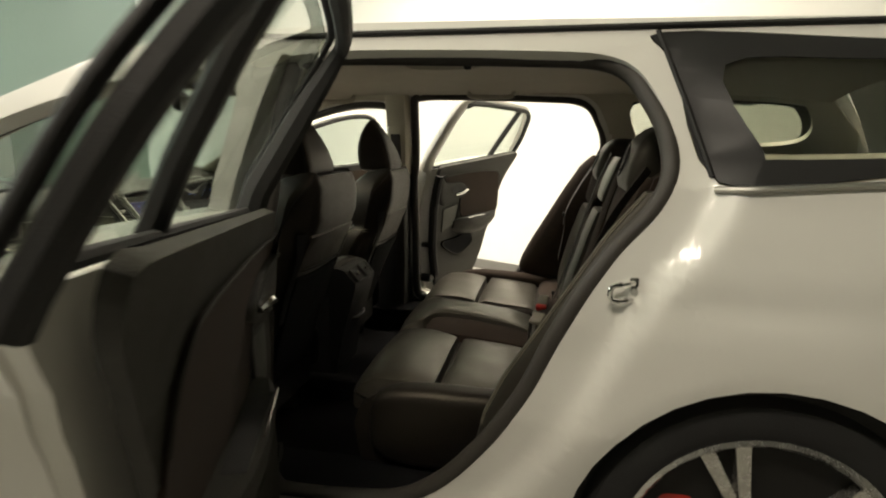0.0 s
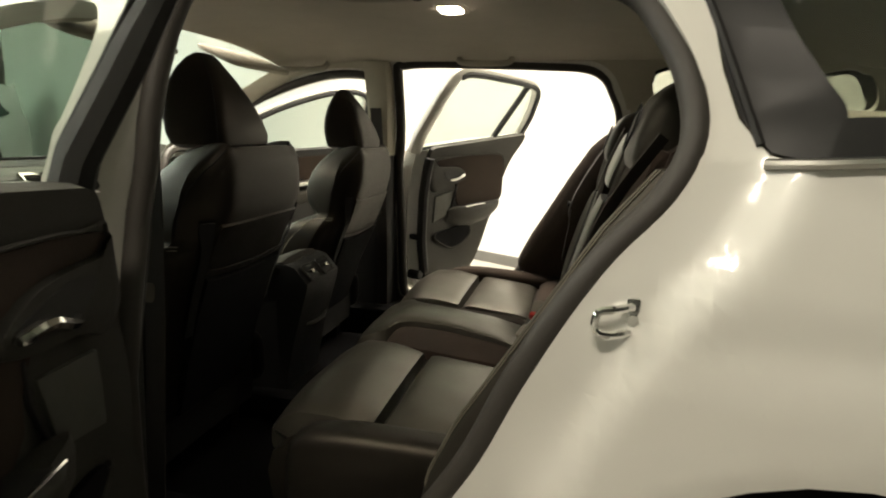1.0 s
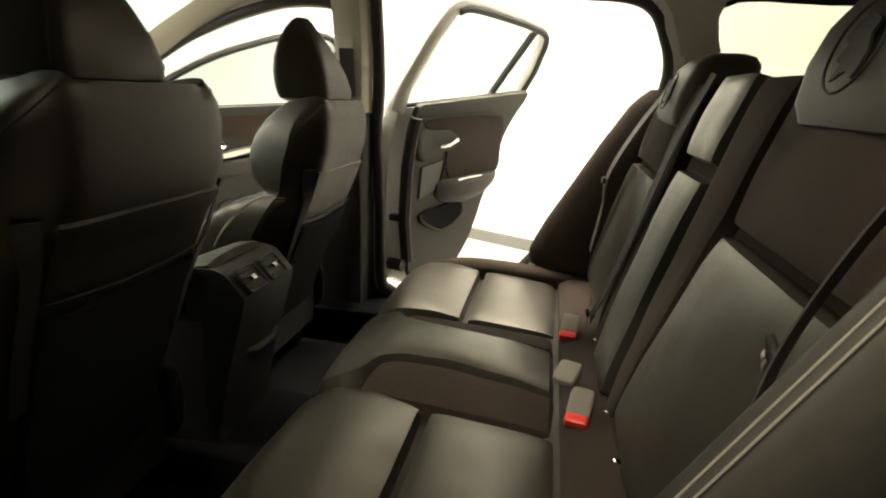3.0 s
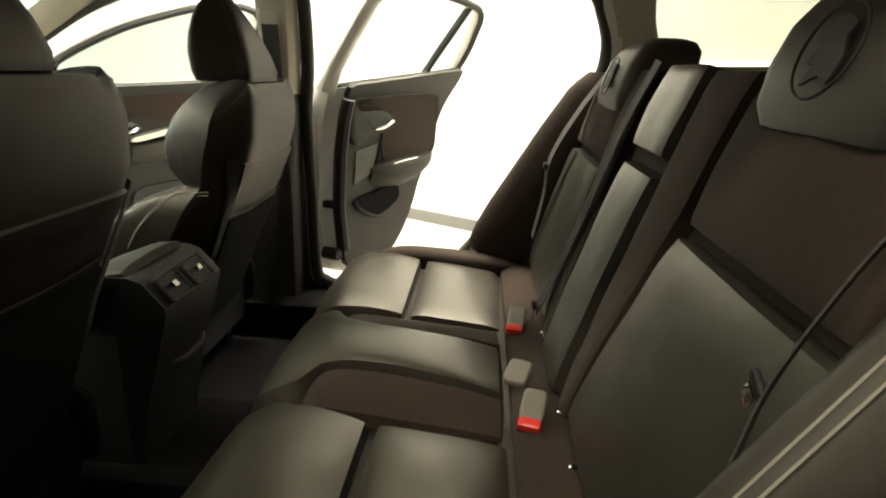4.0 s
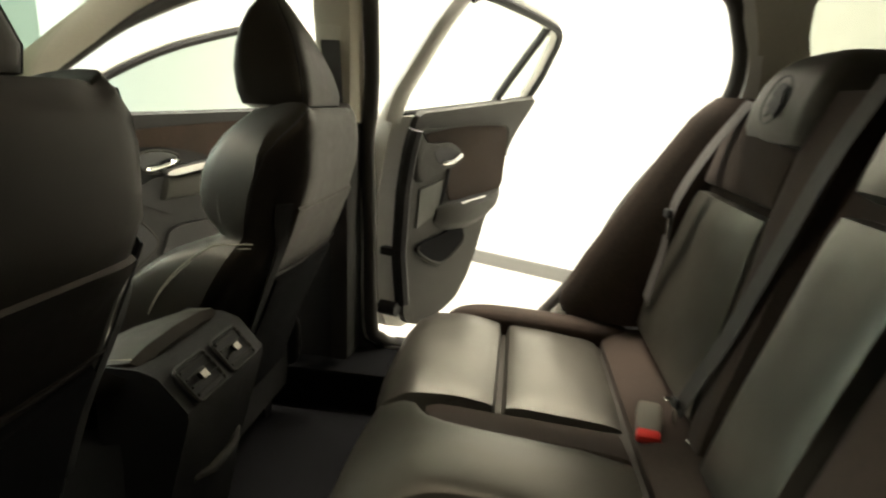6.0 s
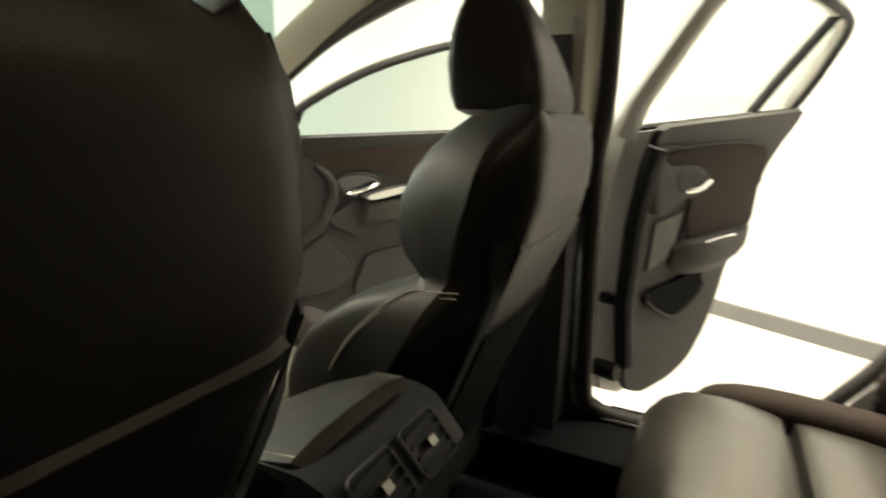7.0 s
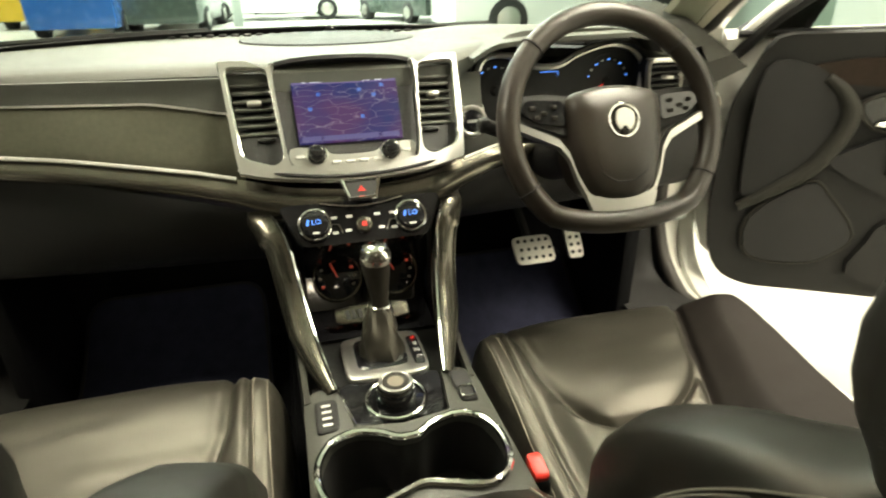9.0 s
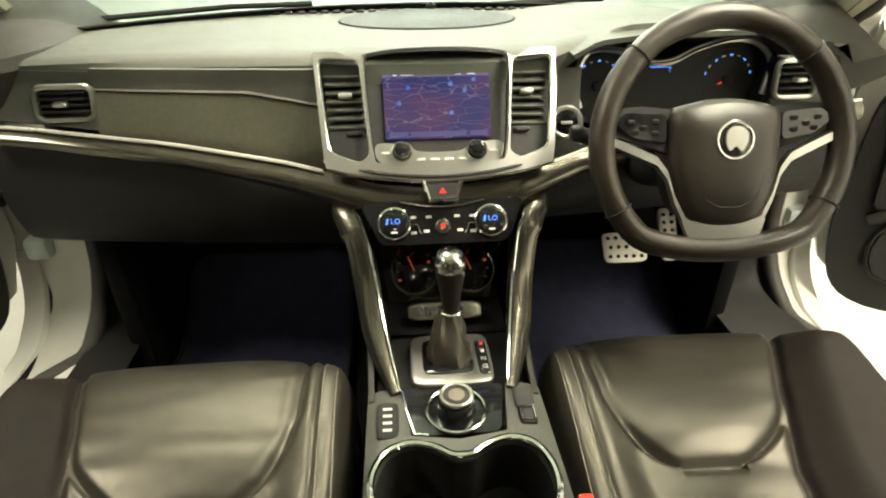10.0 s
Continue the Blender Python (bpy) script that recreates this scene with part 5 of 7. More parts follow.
    hr = part("headrest", loft(hsec), LEATHER, s, "black leather wedge-shaped headrest")
    for k in (14, 21):
        part("headrest_seam", tube([r[k] for r in hsec[1:]], 0.0016, 5), RUBBER, hr, "dark sewn seam")
    for y in (-0.06, 0.06):
        part("headrest_post", tube([at((-0.72, y, 1.02)), at((-0.73, y, 1.09))], 0.008, 8), CHROME, s)
    part("cushion_base", moved(loft([[Vector((x, y * w, z)) for y, z in ((-0.232, 0.30), (-0.250, 0.38), (-0.235, 0.45), (0.235, 0.45), (0.250, 0.38), (0.232, 0.30))] for x, w in ((-1.375, 0.90), (-1.30, 1.0), (-1.0, 1.0), (-0.82, 0.9))]), Matrix.Translation(off)), PLASTIC, s, "black seat base")

    # cushion: one padded form, parted along its sewn seams; i runs towards the console
    def smooth(t):
        t = min(1.0, max(0.0, t))
        return t * t * (3 - 2 * t)
    outer_seam = lambda x: lerp_table(x, [-1.42, -1.25, -1.12, -0.85], edge)
    shield_outer = lambda x: outer_seam(x) + 0.080 * min(1.0, max(0.0, (x + 1.245) / 0.11)) ** 2.4
    shield_inner = lambda x: lerp_table(x, [-1.42, -1.25, -1.205, -1.17, -1.15, -1.135], [0.182, 0.176, 0.162, 0.144, 0.126, 0.100])
    bolster_seam = lambda x: 0.204 + 0.008 * (x + 1.4) / 0.5
    prof = curve([(-1.372, 0.37, 0), (-1.398, 0.42, 0), (-1.402, 0.465, 0), (-1.385, 0.498, 0), (-1.345, 0.514, 0), (-1.28, 0.515, 0), (-1.20, 0.504, 0), (-1.12, 0.488, 0), (-1.0, 0.478, 0), (-0.90, 0.478, 0), (-0.84, 0.49, 0)], 22)

    def groove(d, w=0.0085):
        return math.exp(-(d / w) ** 2)

    def cushion(i, k):
        p = prof[k]
        x, z = p.x, p.y
        front = smooth((-1.30 - x) / 0.10)
        top = smooth((z - 0.44) / 0.05)
        a = abs(i)
        h = 0.016 * smooth((i - 0.15) / 0.05) + 0.034 * smooth((outer_seam(x) - i) / 0.07)
        h *= 1 - 0.5 * front
        g = groove(i - outer_seam(x)) + groove(i - bolster_seam(x), 0.0045) * 0.5
        if x < -1.133:
            g += groove(i - shield_inner(x)) + groove(i - shield_outer(x))
        if shield_outer(x) - 0.004 < i < shield_inner(x) + 0.004:
            g += groove(x + 1.135, 0.008)
            u = min(1.0, max(0.0, (i - shield_outer(x)) / (shield_inner(x) - shield_outer(x))))
            h += 0.010 * (4 * u * (1 - u)) ** 0.6 * smooth((-1.135 - x) / 0.05)
        h -= 0.0105 * min(1.0, g) * top
        h += 0.0035 * noise.noise(Vector((x * 9, i * 5 + yc * 7, 0.3))) + 0.0016 * noise.noise(Vector((x * 38, i * 12, yc)))
        roll = max(0.0, (a - 0.222) / 0.045)
        x += 0.055 * (a / 0.26) ** 5 * front
        return Vector((x + slide, yc + inner * (i - 0.012 * roll ** 3), z + h + up - 0.085 * roll ** 2.2))
    cols = [-0.268 + 0.536 * j / 240 for j in range(241)]
    grid = [[cushion(i, k) for i in cols] for k in range(len(prof))]
    bms = {n: bmesh.new() for n in ("centre", "rear", "wedge", "outer_wedge", "inner", "outer")}
    made = {n: {} for n in bms}
    for k in range(len(prof) - 1):
        x = (prof[k].x + prof[k + 1].x) / 2
        for j in range(240):
            i = (cols[j] + cols[j + 1]) / 2
            n = "outer" if i < outer_seam(x) else "inner" if i > bolster_seam(x) else "rear" if x > -1.135 else "centre" if shield_outer(x) < i < shield_inner(x) else "wedge" if i > 0.05 else "outer_wedge"
            vs = []
            for kk, jj in ((k, j), (k, j + 1), (k + 1, j + 1), (k + 1, j)):
                if (kk, jj) not in made[n]:
                    made[n][(kk, jj)] = bms[n].verts.new(grid[kk][jj])
                vs.append(made[n][(kk, jj)])
            bms[n].faces.new(vs if inner > 0 else vs[::-1])
    part("cushion_panel", bms["centre"], LEATHER_LIGHT, s, "dark leather front cushion panel")
    part("cushion_panel", bms["rear"], LEATHER_LIGHT, s, "dark leather rear cushion panel")
    part("cushion_wedge", bms["wedge"], LEATHER_LIGHT, s, "dark leather wedge panel")
    part("cushion_wedge", bms["outer_wedge"], LEATHER_LIGHT, s, "small dark leather outer wedge panel")
    part("cushion_bolster", bms["inner"], LEATHER_LIGHT, s, "dark leather inner bolster")
    part("cushion_bolster", bms["outer"], LEATHER_MATT, s, "brown-black leather outer bolster")
    for i0, i1 in ((0.230, 0.242), (0.211, 0.220)):
        st = [cushion(i0 + (i1 - i0) * (prof[k].x + 1.4) / 0.5, k) + Vector((0, 0, 0.0006)) for k in range(33, len(prof) - 22, 3)]
        part("stitching", tube(st, 0.0009, 5), THREAD, s, "pale stitched seam")
    return s


SEAT_Y = 0.402
front_seat(-SEAT_Y, 1, 0.0, 0.0, (-0.185, -0.128, -0.100, -0.080), 0.009, 0.045, 0.018, -0.028)
front_seat(SEAT_Y, -1, -0.004, -0.018, (-0.176, -0.098, -0.058, -0.030))
for s, yy in ((-1, -0.14), (1, 0.135)):
    b = thing("seat_belt_buckle", (-1.068, yy, 0.46), "red topped seat belt buckle beside the front seat", "buckle", "front seat buckles")
    part("buckle_body", moved(rbox(0.042, 0.024, 0.09, 6, 5), pose(-1.068, yy, 0.505, 0, 12, 0)), PLASTIC, b)
    part("release_button", moved(rbox(0.034, 0.019, 0.012, 6, 4), pose(-1.060, yy, 0.550, 0, 12, 0)), RED, b, "red release button")

# ---- dashboard ----
dash = thing("dashboard", (-1.75, 0, 0.25), "dark soft-touch dashboard with satin silver centre frame", "dashboard")
SO, SUP, SN = Vector((-1.49, 0, 0.76)), Vector((-0.59, 0, 0.807)), Vector((0.807, 0, 0.59))


def stack(y, s, o=0.0):
    """A point on the leaning centre stack: y across, s up along it, o proud of it."""
    return SO + Vector((0, y, 0)) + SUP * s + SN * o


def fascia_x(y):
    """How far back the dash face lies, by y: it curves forward to the doors."""
    return -1.592 - 0.055 * (abs(y) / 0.72) ** 2


def top_edge(y):
    return 0.918 + 0.006 * (abs(y) / 0.7)


def trim_z(y):
    """The bright line that sweeps from the doors down to the centre."""
    return lerp_table(abs(y), [0.0, 0.10, 0.19, 0.30, 0.44, 0.63, 0.74], [0.760, 0.768, 0.785, 0.802, 0.822, 0.842, 0.848])


def dash_top(u, v):
    y = -0.735 + 1.47 * u
    prof_x = lerp_table(v, [0, 0.3, 0.6, 0.85, 0.95, 1.0], [-1.99, -1.86, -1.74, -1.635, -1.600, fascia_x(y)])
    prof_z = lerp_table(v, [0, 0.3, 0.6, 0.85, 0.95, 1.0], [0.962, 0.958, 0.952, 0.945, 0.935, top_edge(y) - 0.022])
    x = prof_x + (0.14 * (abs(y) / 0.735) ** 2) * (1 - v) + (fascia_x(y) + 1.6) * v * 0.9
    z = prof_z - 0.022 * (abs(y) / 0.735) ** 3 * (1 - 0.5 * v)
    hood = math.exp(-((y - 0.39) / 0.17) ** 4)
    z += 0.022 * hood * math.sin(math.pi * min(1, v * 1.02)) ** 0.7
    if v > 0.6:
        k = min(1.0, (v - 0.6) / 0.25) * math.exp(-((y - 0.405) / 0.185) ** 6)
        z = z * (1 - k) + 0.968 * k
    return Vector((x, y, z))


part("dash_top", patch(dash_top, 60, 24, 0.012), DASH_PAD, dash, "dark soft dash top pad")
# defroster slot, sensor and top speaker
part("speaker_cover", patch(lambda u, v: Vector((-1.83 + 0.075 * math.cos(2 * math.pi * u) * v, 0.0 + 0.165 * math.sin(2 * math.pi * u) * v, 0.9605 - 0.006 * v * v * math.cos(2 * math.pi * u))), 36, 4), PLASTIC, dash, "dark oval speaker cover")
part("speaker_rim", tube([(-1.83 + 0.077 * math.cos(2 * math.pi * k / 36), 0.168 * math.sin(2 * math.pi * k / 36), 0.9575 - 0.004 * math.cos(2 * math.pi * k / 36)) for k in range(36)], 0.0022, 6, closed=True), RUBBER, dash)
for k in range(26):
    y = -0.30 + 0.024 * k
    if abs(y) > 0.02:
        part("defrost_slot", box(-1.935, y - 0.008, 0.957, -1.915, y + 0.008, 0.9645, 0.002, 1), RUBBER, dash)
part("light_sensor", moved(rbox(0.028, 0.028, 0.018, 2.2, 6), pose(-1.945, 0.012, 0.968)), GLOSS, dash, "small black light sensor")


def face(y, z, o=0.0):
    """A point on the passenger side face of the dash."""
    zt = trim_z(y)
    k = max(0.0, min(1.0, (0.90 - z) / max(0.05, 0.90 - zt)))
    return Vector((fascia_x(y) + 0.030 * k + o, y, z))


def face_strip(y0, y1, zlo, zhi, o, nu=30, nv=6, thick=0.01):
    return patch(lambda u, v: face(y0 + (y1 - y0) * u, zlo(y0 + (y1 - y0) * u) * (1 - v) + zhi(y0 + (y1 - y0) * u) * v, o), nu, nv, thick)


seam = lambda y: lerp_table(y, [-0.74, -0.54, -0.3, -0.24, -0.19], [0.895, 0.897, 0.892, 0.882, 0.872])
part("pad_lip", face_strip(-0.54, -0.185, seam, lambda y: top_edge(y) + 0.006, 0.004, 24, 4), DASH_PAD, dash, "dark padded lip")
part("suede_fascia", face_strip(-0.54, -0.175, lambda y: trim_z(y) - 0.016, seam, -0.002, 30, 8), DASH_INSERT, dash, "brown-black suede passenger fascia")
part("fascia_seam", tube([face(-0.54 + 0.355 * k / 20, seam(-0.54 + 0.355 * k / 20), 0.0115) for k in range(21)], 0.0022, 6), BRIGHT, dash, "thin bright seam")
part("end_fascia", face_strip(-0.735, -0.535, lambda y: trim_z(y), lambda y: top_edge(y) - 0.0, -0.004, 10, 8), DASH_PAD, dash)
for k, (y, w) in enumerate(((-0.515, 0.012), (-0.497, 0.014), (-0.480, 0.010), (-0.466, 0.012), (-0.452, 0.008))):
    part("badge_mark", moved(box(-0.001, -w / 2, -0.007, 0.003, w / 2, 0.007, 0.001, 1), Matrix.Translation(face(y, 0.882, 0.003)) @ Matrix.Rotation(radians(12), 4, "X")), TRIM_BRONZE, dash, "small raised metal badge mark")
# sweeping trim on both sides and round the foot of the stack
for sg in (-1, 1):
    ys = [0.0 + 0.74 * k / 40 for k in range(41)]

    def band(u, v, sg=sg):
        y = 0.74 * u
        zt = trim_z(y)
        h = lerp_table(y, [0, 0.2, 0.4, 0.74], [0.058, 0.048 if sg < 0 else 0.036, 0.034 if sg < 0 else 0.022, 0.030])
        x = face(sg * y, zt).x + (0.016 if sg < 0 else 0.009) * math.sin(math.pi * v) + lerp_table(y, [0, 0.12, 0.24, 0.4, 0.74], [0.078, 0.066, 0.032 if sg < 0 else 0.020, 0.018 if sg < 0 else 0.008, 0.018]) + 0.012 * (1 - v)
        return Vector((x, sg * y, zt - h * (1 - v)))
    part("trim_band", patch(band, 40, 8, 0.006), TRIM_BRONZE, dash, "smoked metallic trim band")
    part("bright_line", tube([band(u / 40, 1.0) + Vector((0.007, 0, 0.0015)) for u in range(10, 41)], 0.0034, 6), BRIGHT, dash, "thin trim line, pale for a lamp's reflection")

    def lower(u, v, sg=sg):
        y = 0.13 + 0.61 * u
        z0 = trim_z(y) - lerp_table(y, [0, 0.2, 0.4, 0.74], [0.058, 0.052, 0.036, 0.030])
        zb = 0.655 if sg > 0 else 0.615
        k = min(1.0, v / 0.55)
        z = z0 - (z0 - zb) * k - 0.03 * max(0, v - 0.55)
        x = face(sg * y, trim_z(y)).x - 0.012 - 0.02 * k ** 2 + 0.022 * math.sin(math.pi * k) - 0.72 * max(0.0, v - 0.55)
        return Vector((x, sg * y, z))
    part("lower_dash", patch(lower, 20, 14, 0.012), PLASTIC, dash, "black lower dash panel")
part("glovebox_line", tube([Vector((-1.580, y, 0.700)) for y in (-0.58, -0.45, -0.30, -0.22)], 0.002, 5), RUBBER, dash)
part("glovebox_latch", moved(rbox(0.012, 0.10, 0.016, 5, 4), pose(-1.592, -0.37, 0.668)), PLASTIC, dash, "black glovebox latch")
for y0, y1, z0, z1 in ((0.178, 0.238, 0.775, 0.915), (0.578, 0.738, 0.825, 0.915), (0.178, 0.70, 0.775, 0.818)):
    part("driver_lip", patch(lambda u, v: face(y0 + (y1 - y0) * u, z0 + (z1 - z0) * v, -0.008), 12, 6, 0.01), DASH_PAD, dash, "dark driver side fascia")


def dash_vent(y0, y1, z0, z1, x, slats=5, skew=0.0):
    cy, cz = (y0 + y1) / 2, (z0 + z1) / 2
    fr = part("side_vent", tube([Vector((x, p.x, p.y)) for p in rounded([(y0, z0, 0), (y1, z0, 0), (y1 + skew, z1, 0), (y0 + skew, z1, 0)], 0.014, 5)], 0.006, 8, closed=True, flat=0.8), SILVER, dash, "satin silver framed air vent")
    part("vent_well", box(x - 0.04, y0, z0, x - 0.008, y1, z1), RUBBER, fr)
    for k in range(slats):
        z = z0 + (z1 - z0) * (k + 0.6) / (slats + 0.2)
        part("slat", moved(box(-0.012, -(y1 - y0) / 2 + 0.004, -0.0022, 0.012, (y1 - y0) / 2 - 0.004, 0.0022, 0.001, 1), pose(x - 0.008, cy, z, 0, 18, 0)), PLASTIC, fr)
    part("vent_tab", moved(rbox(0.016, 0.022, 0.008, 4, 3), pose(x + 0.006, cy, cz)), SILVER, fr)


dash_vent(-0.632, -0.545, 0.853, 0.905, -1.598, 5, 0.008)
dash_vent(0.570, 0.640, 0.862, 0.922, -1.585, 5, -0.006)

# centre stack
out = curve([(-0.190, 0.214, 0), (-0.183, 0.127, 0), (-0.175, 0.040, 0), (-0.165, 0.028, 0), (-0.106, 0.014, 0), (0.0, 0.003, 0), (0.106, 0.014, 0), (0.165, 0.028, 0), (0.175, 0.040, 0), (0.185, 0.127, 0), (0.189, 0.214, 0)], 4)
bez = [(p.x, p.y) for p in curve([(-0.108, 0.205, 0), (-0.112, 0.19, 0), (-0.108, 0.12, 0), (-0.101, 0.044, 0), (-0.086, 0.033, 0), (-0.04, 0.021, 0), (0.0, 0.017, 0), (0.04, 0.021, 0), (0.086, 0.033, 0), (0.101, 0.044, 0), (0.110, 0.12, 0), (0.113, 0.19, 0), (0.108, 0.205, 0)], 3)]
outer2 = [(p.x, p.y) for p in out]
vl = [(p.x, p.y) for p in rounded([(-0.184, 0.205, 0), (-0.119, 0.198, 0), (-0.106, 0.048, 0), (-0.122, 0.035, 0), (-0.170, 0.054, 0)], 0.014, 4)]
vr = [(-a, b) for a, b in vl]
frame_outline = outer2 + [(0.150, 0.212), (0.122, 0.196)] + bez[::-1] + [(-0.122, 0.196), (-0.150, 0.212)]
sf = part("stack_frame", panel(frame_outline, [vl, vr], lambda u, v: stack(u, v, 0.012 + 0.010 * math.cos(u * 8)), [0.02 * k for k in range(-9, 10)], [0.03, 0.06, 0.1, 0.15], 0.016), SILVER, dash, "satin silver centre stack frame")
part("stack_frame_edge", tube([stack(p[0], p[1], 0.022 + 0.010 * math.cos(p[0] * 8)) for p in outer2], 0.0035, 6), CHROME, sf)
part("frame_groove", tube([stack(y, 0.0095 + 0.95 * y * y, 0.0295 + 0.010 * math.cos(y * 8)) for y in [-0.125 + 0.0125 * k for k in range(21)]], [0.001] + [0.0032] * 19 + [0.001], 6, flat=0.8), PLASTIC, sf, "dark groove in the foot of the frame")
part("bezel", slab(bez + [(0.09, 0.216), (-0.09, 0.216)], stack, -0.012, 0.004), PLASTIC, sf, "dark screen bezel")
part("bezel_hood", patch(lambda u, v: stack((u - 0.5) * 0.232, 0.216 + 0.010 * v - 0.004 * (2 * u - 1) ** 4, 0.034 * math.sin(math.pi * (0.08 + 0.84 * u)) ** 0.4 * (1 - v) - 0.02 * v), 20, 4, 0.006), PLASTIC, sf, "hood over the screen")
scr = part("touch_screen", slab([(-0.083, 0.078), (0.083, 0.078), (0.086, 0.188), (-0.086, 0.188)], stack, 0.004, 0.0095), SCREEN, sf, "lit navigation screen with a blue and purple map")
part("status_bar", slab([(-0.084, 0.178), (0.084, 0.178), (0.0855, 0.187), (-0.0855, 0.187)], stack, 0.0096, 0.0100), mat("screen_bar", (0.02, 0.02, 0.05), 0.2, vary=0, emit=(0.10, 0.07, 0.20), power=1.0), scr)
for y0, y1 in ((-0.078, -0.048), (-0.044, 0.044), (0.050, 0.078)):
    part("screen_button", slab([(y0, 0.080), (y1, 0.080), (y1, 0.0885), (y0, 0.0885)], stack, 0.0096, 0.0102), mat("screen_key", (0.02, 0.02, 0.05), 0.2, vary=0, emit=(0.07, 0.05, 0.16), power=0.9), scr)
for y, s in ((-0.045, 0.160), (0.022, 0.165), (0.045, 0.155), (0.022, 0.118), (-0.06, 0.135), (0.06, 0.172)):
    part("map_mark", slab([(y - 0.003, s - 0.003), (y + 0.003, s - 0.003), (y + 0.003, s + 0.003), (y - 0.003, s + 0.003)], stack, 0.0096, 0.0103), mat("map_blue", (0.01, 0.02, 0.1), 0.3, vary=0, emit=(0.03, 0.09, 0.42), power=0.9), scr)
for y0, y1 in ((-0.068, -0.062), (-0.056, -0.036), (0.030, 0.042), (0.050, 0.062)):
    part("screen_text", slab([(y0, 0.1805), (y1, 0.1805), (y1, 0.1845), (y0, 0.1845)], stack, 0.0101, 0.0104), mat("screen_print", (0.3, 0.3, 0.4), 0.3, vary=0, emit=(0.5, 0.5, 0.7), power=0.6), scr)
for sg, hole in ((-1, vl), (1, vr)):
    vt = part("stack_vent", slab(hole, stack, -0.045, -0.012), RUBBER, sf, "centre air vent")
    part("vent_lower_panel", slab([(p[0], min(p[1], 0.098)) for p in hole], stack, -0.002, 0.008), PLASTIC, vt)
    part("vent_lip", tube([stack(p[0], p[1], 0.021 + 0.010 * math.cos(p[0] * 8)) for p in hole], 0.0026, 6, closed=True), CHROME, vt, "bright vent lip")
    part("vent_wheel", moved(rbox(0.010, 0.026, 0.008, 4, 3), Matrix.Translation(stack(sg * 0.132, 0.088, 0.010)) @ Matrix.Rotation(radians(-36), 4, "Y")), PLASTIC, vt)
    for k in range(7):
        s = 0.104 + 0.0138 * k
        yc = sg * (0.1415 + 0.007 * k / 6)
        part("slat", moved(box(-0.012, -0.030, -0.002, 0.012, 0.030, 0.002, 0.001, 1), Matrix.Translation(stack(yc, s, 0.002)) @ Matrix.Rotation(radians(-36 + 40), 4, "Y")), DASH_PAD, vt, "dark vent slat")
    part("vent_tab", moved(rbox(0.014, 0.022, 0.010, 4, 3), Matrix.Translation(stack(sg * 0.144, 0.148, 0.012)) @ Matrix.Rotation(radians(-36), 4, "Y")), SILVER, vt, "silver vent tab")
part("radio_keys", slab([(p.x, p.y) for p in curve([(-0.097, 0.070, 0), (-0.094, 0.041, 0), (-0.05, 0.027, 0), (0.0, 0.022, 0), (0.05, 0.027, 0), (0.094, 0.041, 0), (0.098, 0.070, 0), (0.05, 0.066, 0), (0.03, 0.056, 0), (-0.03, 0.056, 0), (-0.05, 0.066, 0)], 4, True)], stack, 0.004, 0.011), SILVER, sf, "silver key panel below the screen")
for y in (-0.0585, 0.0595):
    kb = part("radio_knob", cyl(stack(y, 0.057, 0.010), SN, 0.014, 0.020, 28, 0.0125, 0.004), GLOSS, sf, "black radio knob with a bright ring")
    part("knob_ring", ring(stack(y, 0.057, 0.011), SN, 0.0155, 0.002, 30, 6), CHROME, kb)
for y in (-0.030, -0.008, 0.014, 0.036, -0.085, 0.085):
    part("radio_key", moved(rbox(0.004, 0.014, 0.005, 5, 2), Matrix.Translation(stack(y, 0.043 if abs(y) < 0.05 else 0.055, 0.0115)) @ Matrix.Rotation(radians(-36), 4, "Y")), WHITE_MARK, sf)
# hazard switch
hz = part("hazard_switch", slab([(-0.025, -0.002), (0.025, -0.002), (0.017, -0.027), (-0.017, -0.027)], stack, 0.02, 0.040), PLASTIC, dash, "hazard light switch in a bright surround")
part("hazard_frame", tube([stack(a, b, 0.041) for a, b in ((-0.029, 0.002), (-0.02, -0.028), (0.02, -0.028), (0.029, 0.002))], 0.0035, 6), CHROME, hz)
part("hazard_mark", slab([(-0.006, -0.017), (0.006, -0.017), (0.0, -0.008)], stack, 0.040, 0.0408), RED_LED, hz)
# climate panel
cp = part("climate_panel", slab([(p.x, p.y) for p in rounded([(-0.128, -0.022, 0), (0.128, -0.022, 0), (0.098, -0.090, 0), (-0.098, -0.090, 0)], 0.012, 4)], stack, -0.03, 0.012), GLOSS, dash, "gloss black climate control panel")
for y in (-0.0755, 0.0735):
    k = part("climate_knob", cyl(stack(y, -0.058, 0.012), SN, 0.0235, 0.016, 36, 0.0215, 0.003), GLOSS, cp, "round temperature knob with a lit blue display")
    part("knob_ring", ring(stack(y, -0.058, 0.020), SN, 0.0235, 0.0026, 40, 8), CHROME, k)
    tm = text_mesh("LO", 0.0115)
    M = Matrix.Translation(stack(y + 0.002, -0.056, 0.0286)) @ Matrix(((0, SUP.x, SN.x, 0), (1, 0, 0, 0), (0, SUP.z, SN.z, 0), (0, 0, 0, 1)))
    part("display", moved(tm, M), BLUE_LED, k, "blue LO reading", smooth=False)
    part("display_mark", slab([(y - 0.013, -0.060), (y - 0.010, -0.060), (y - 0.008, -0.051), (y - 0.011, -0.051)], stack, 0.0282, 0.0288), BLUE_LED, k)
    part("auto_mark", slab([(y - 0.005, -0.074), (y + 0.005, -0.074), (y + 0.005, -0.071), (y - 0.005, -0.071)], stack, 0.0282, 0.0286), WHITE_MARK, k)
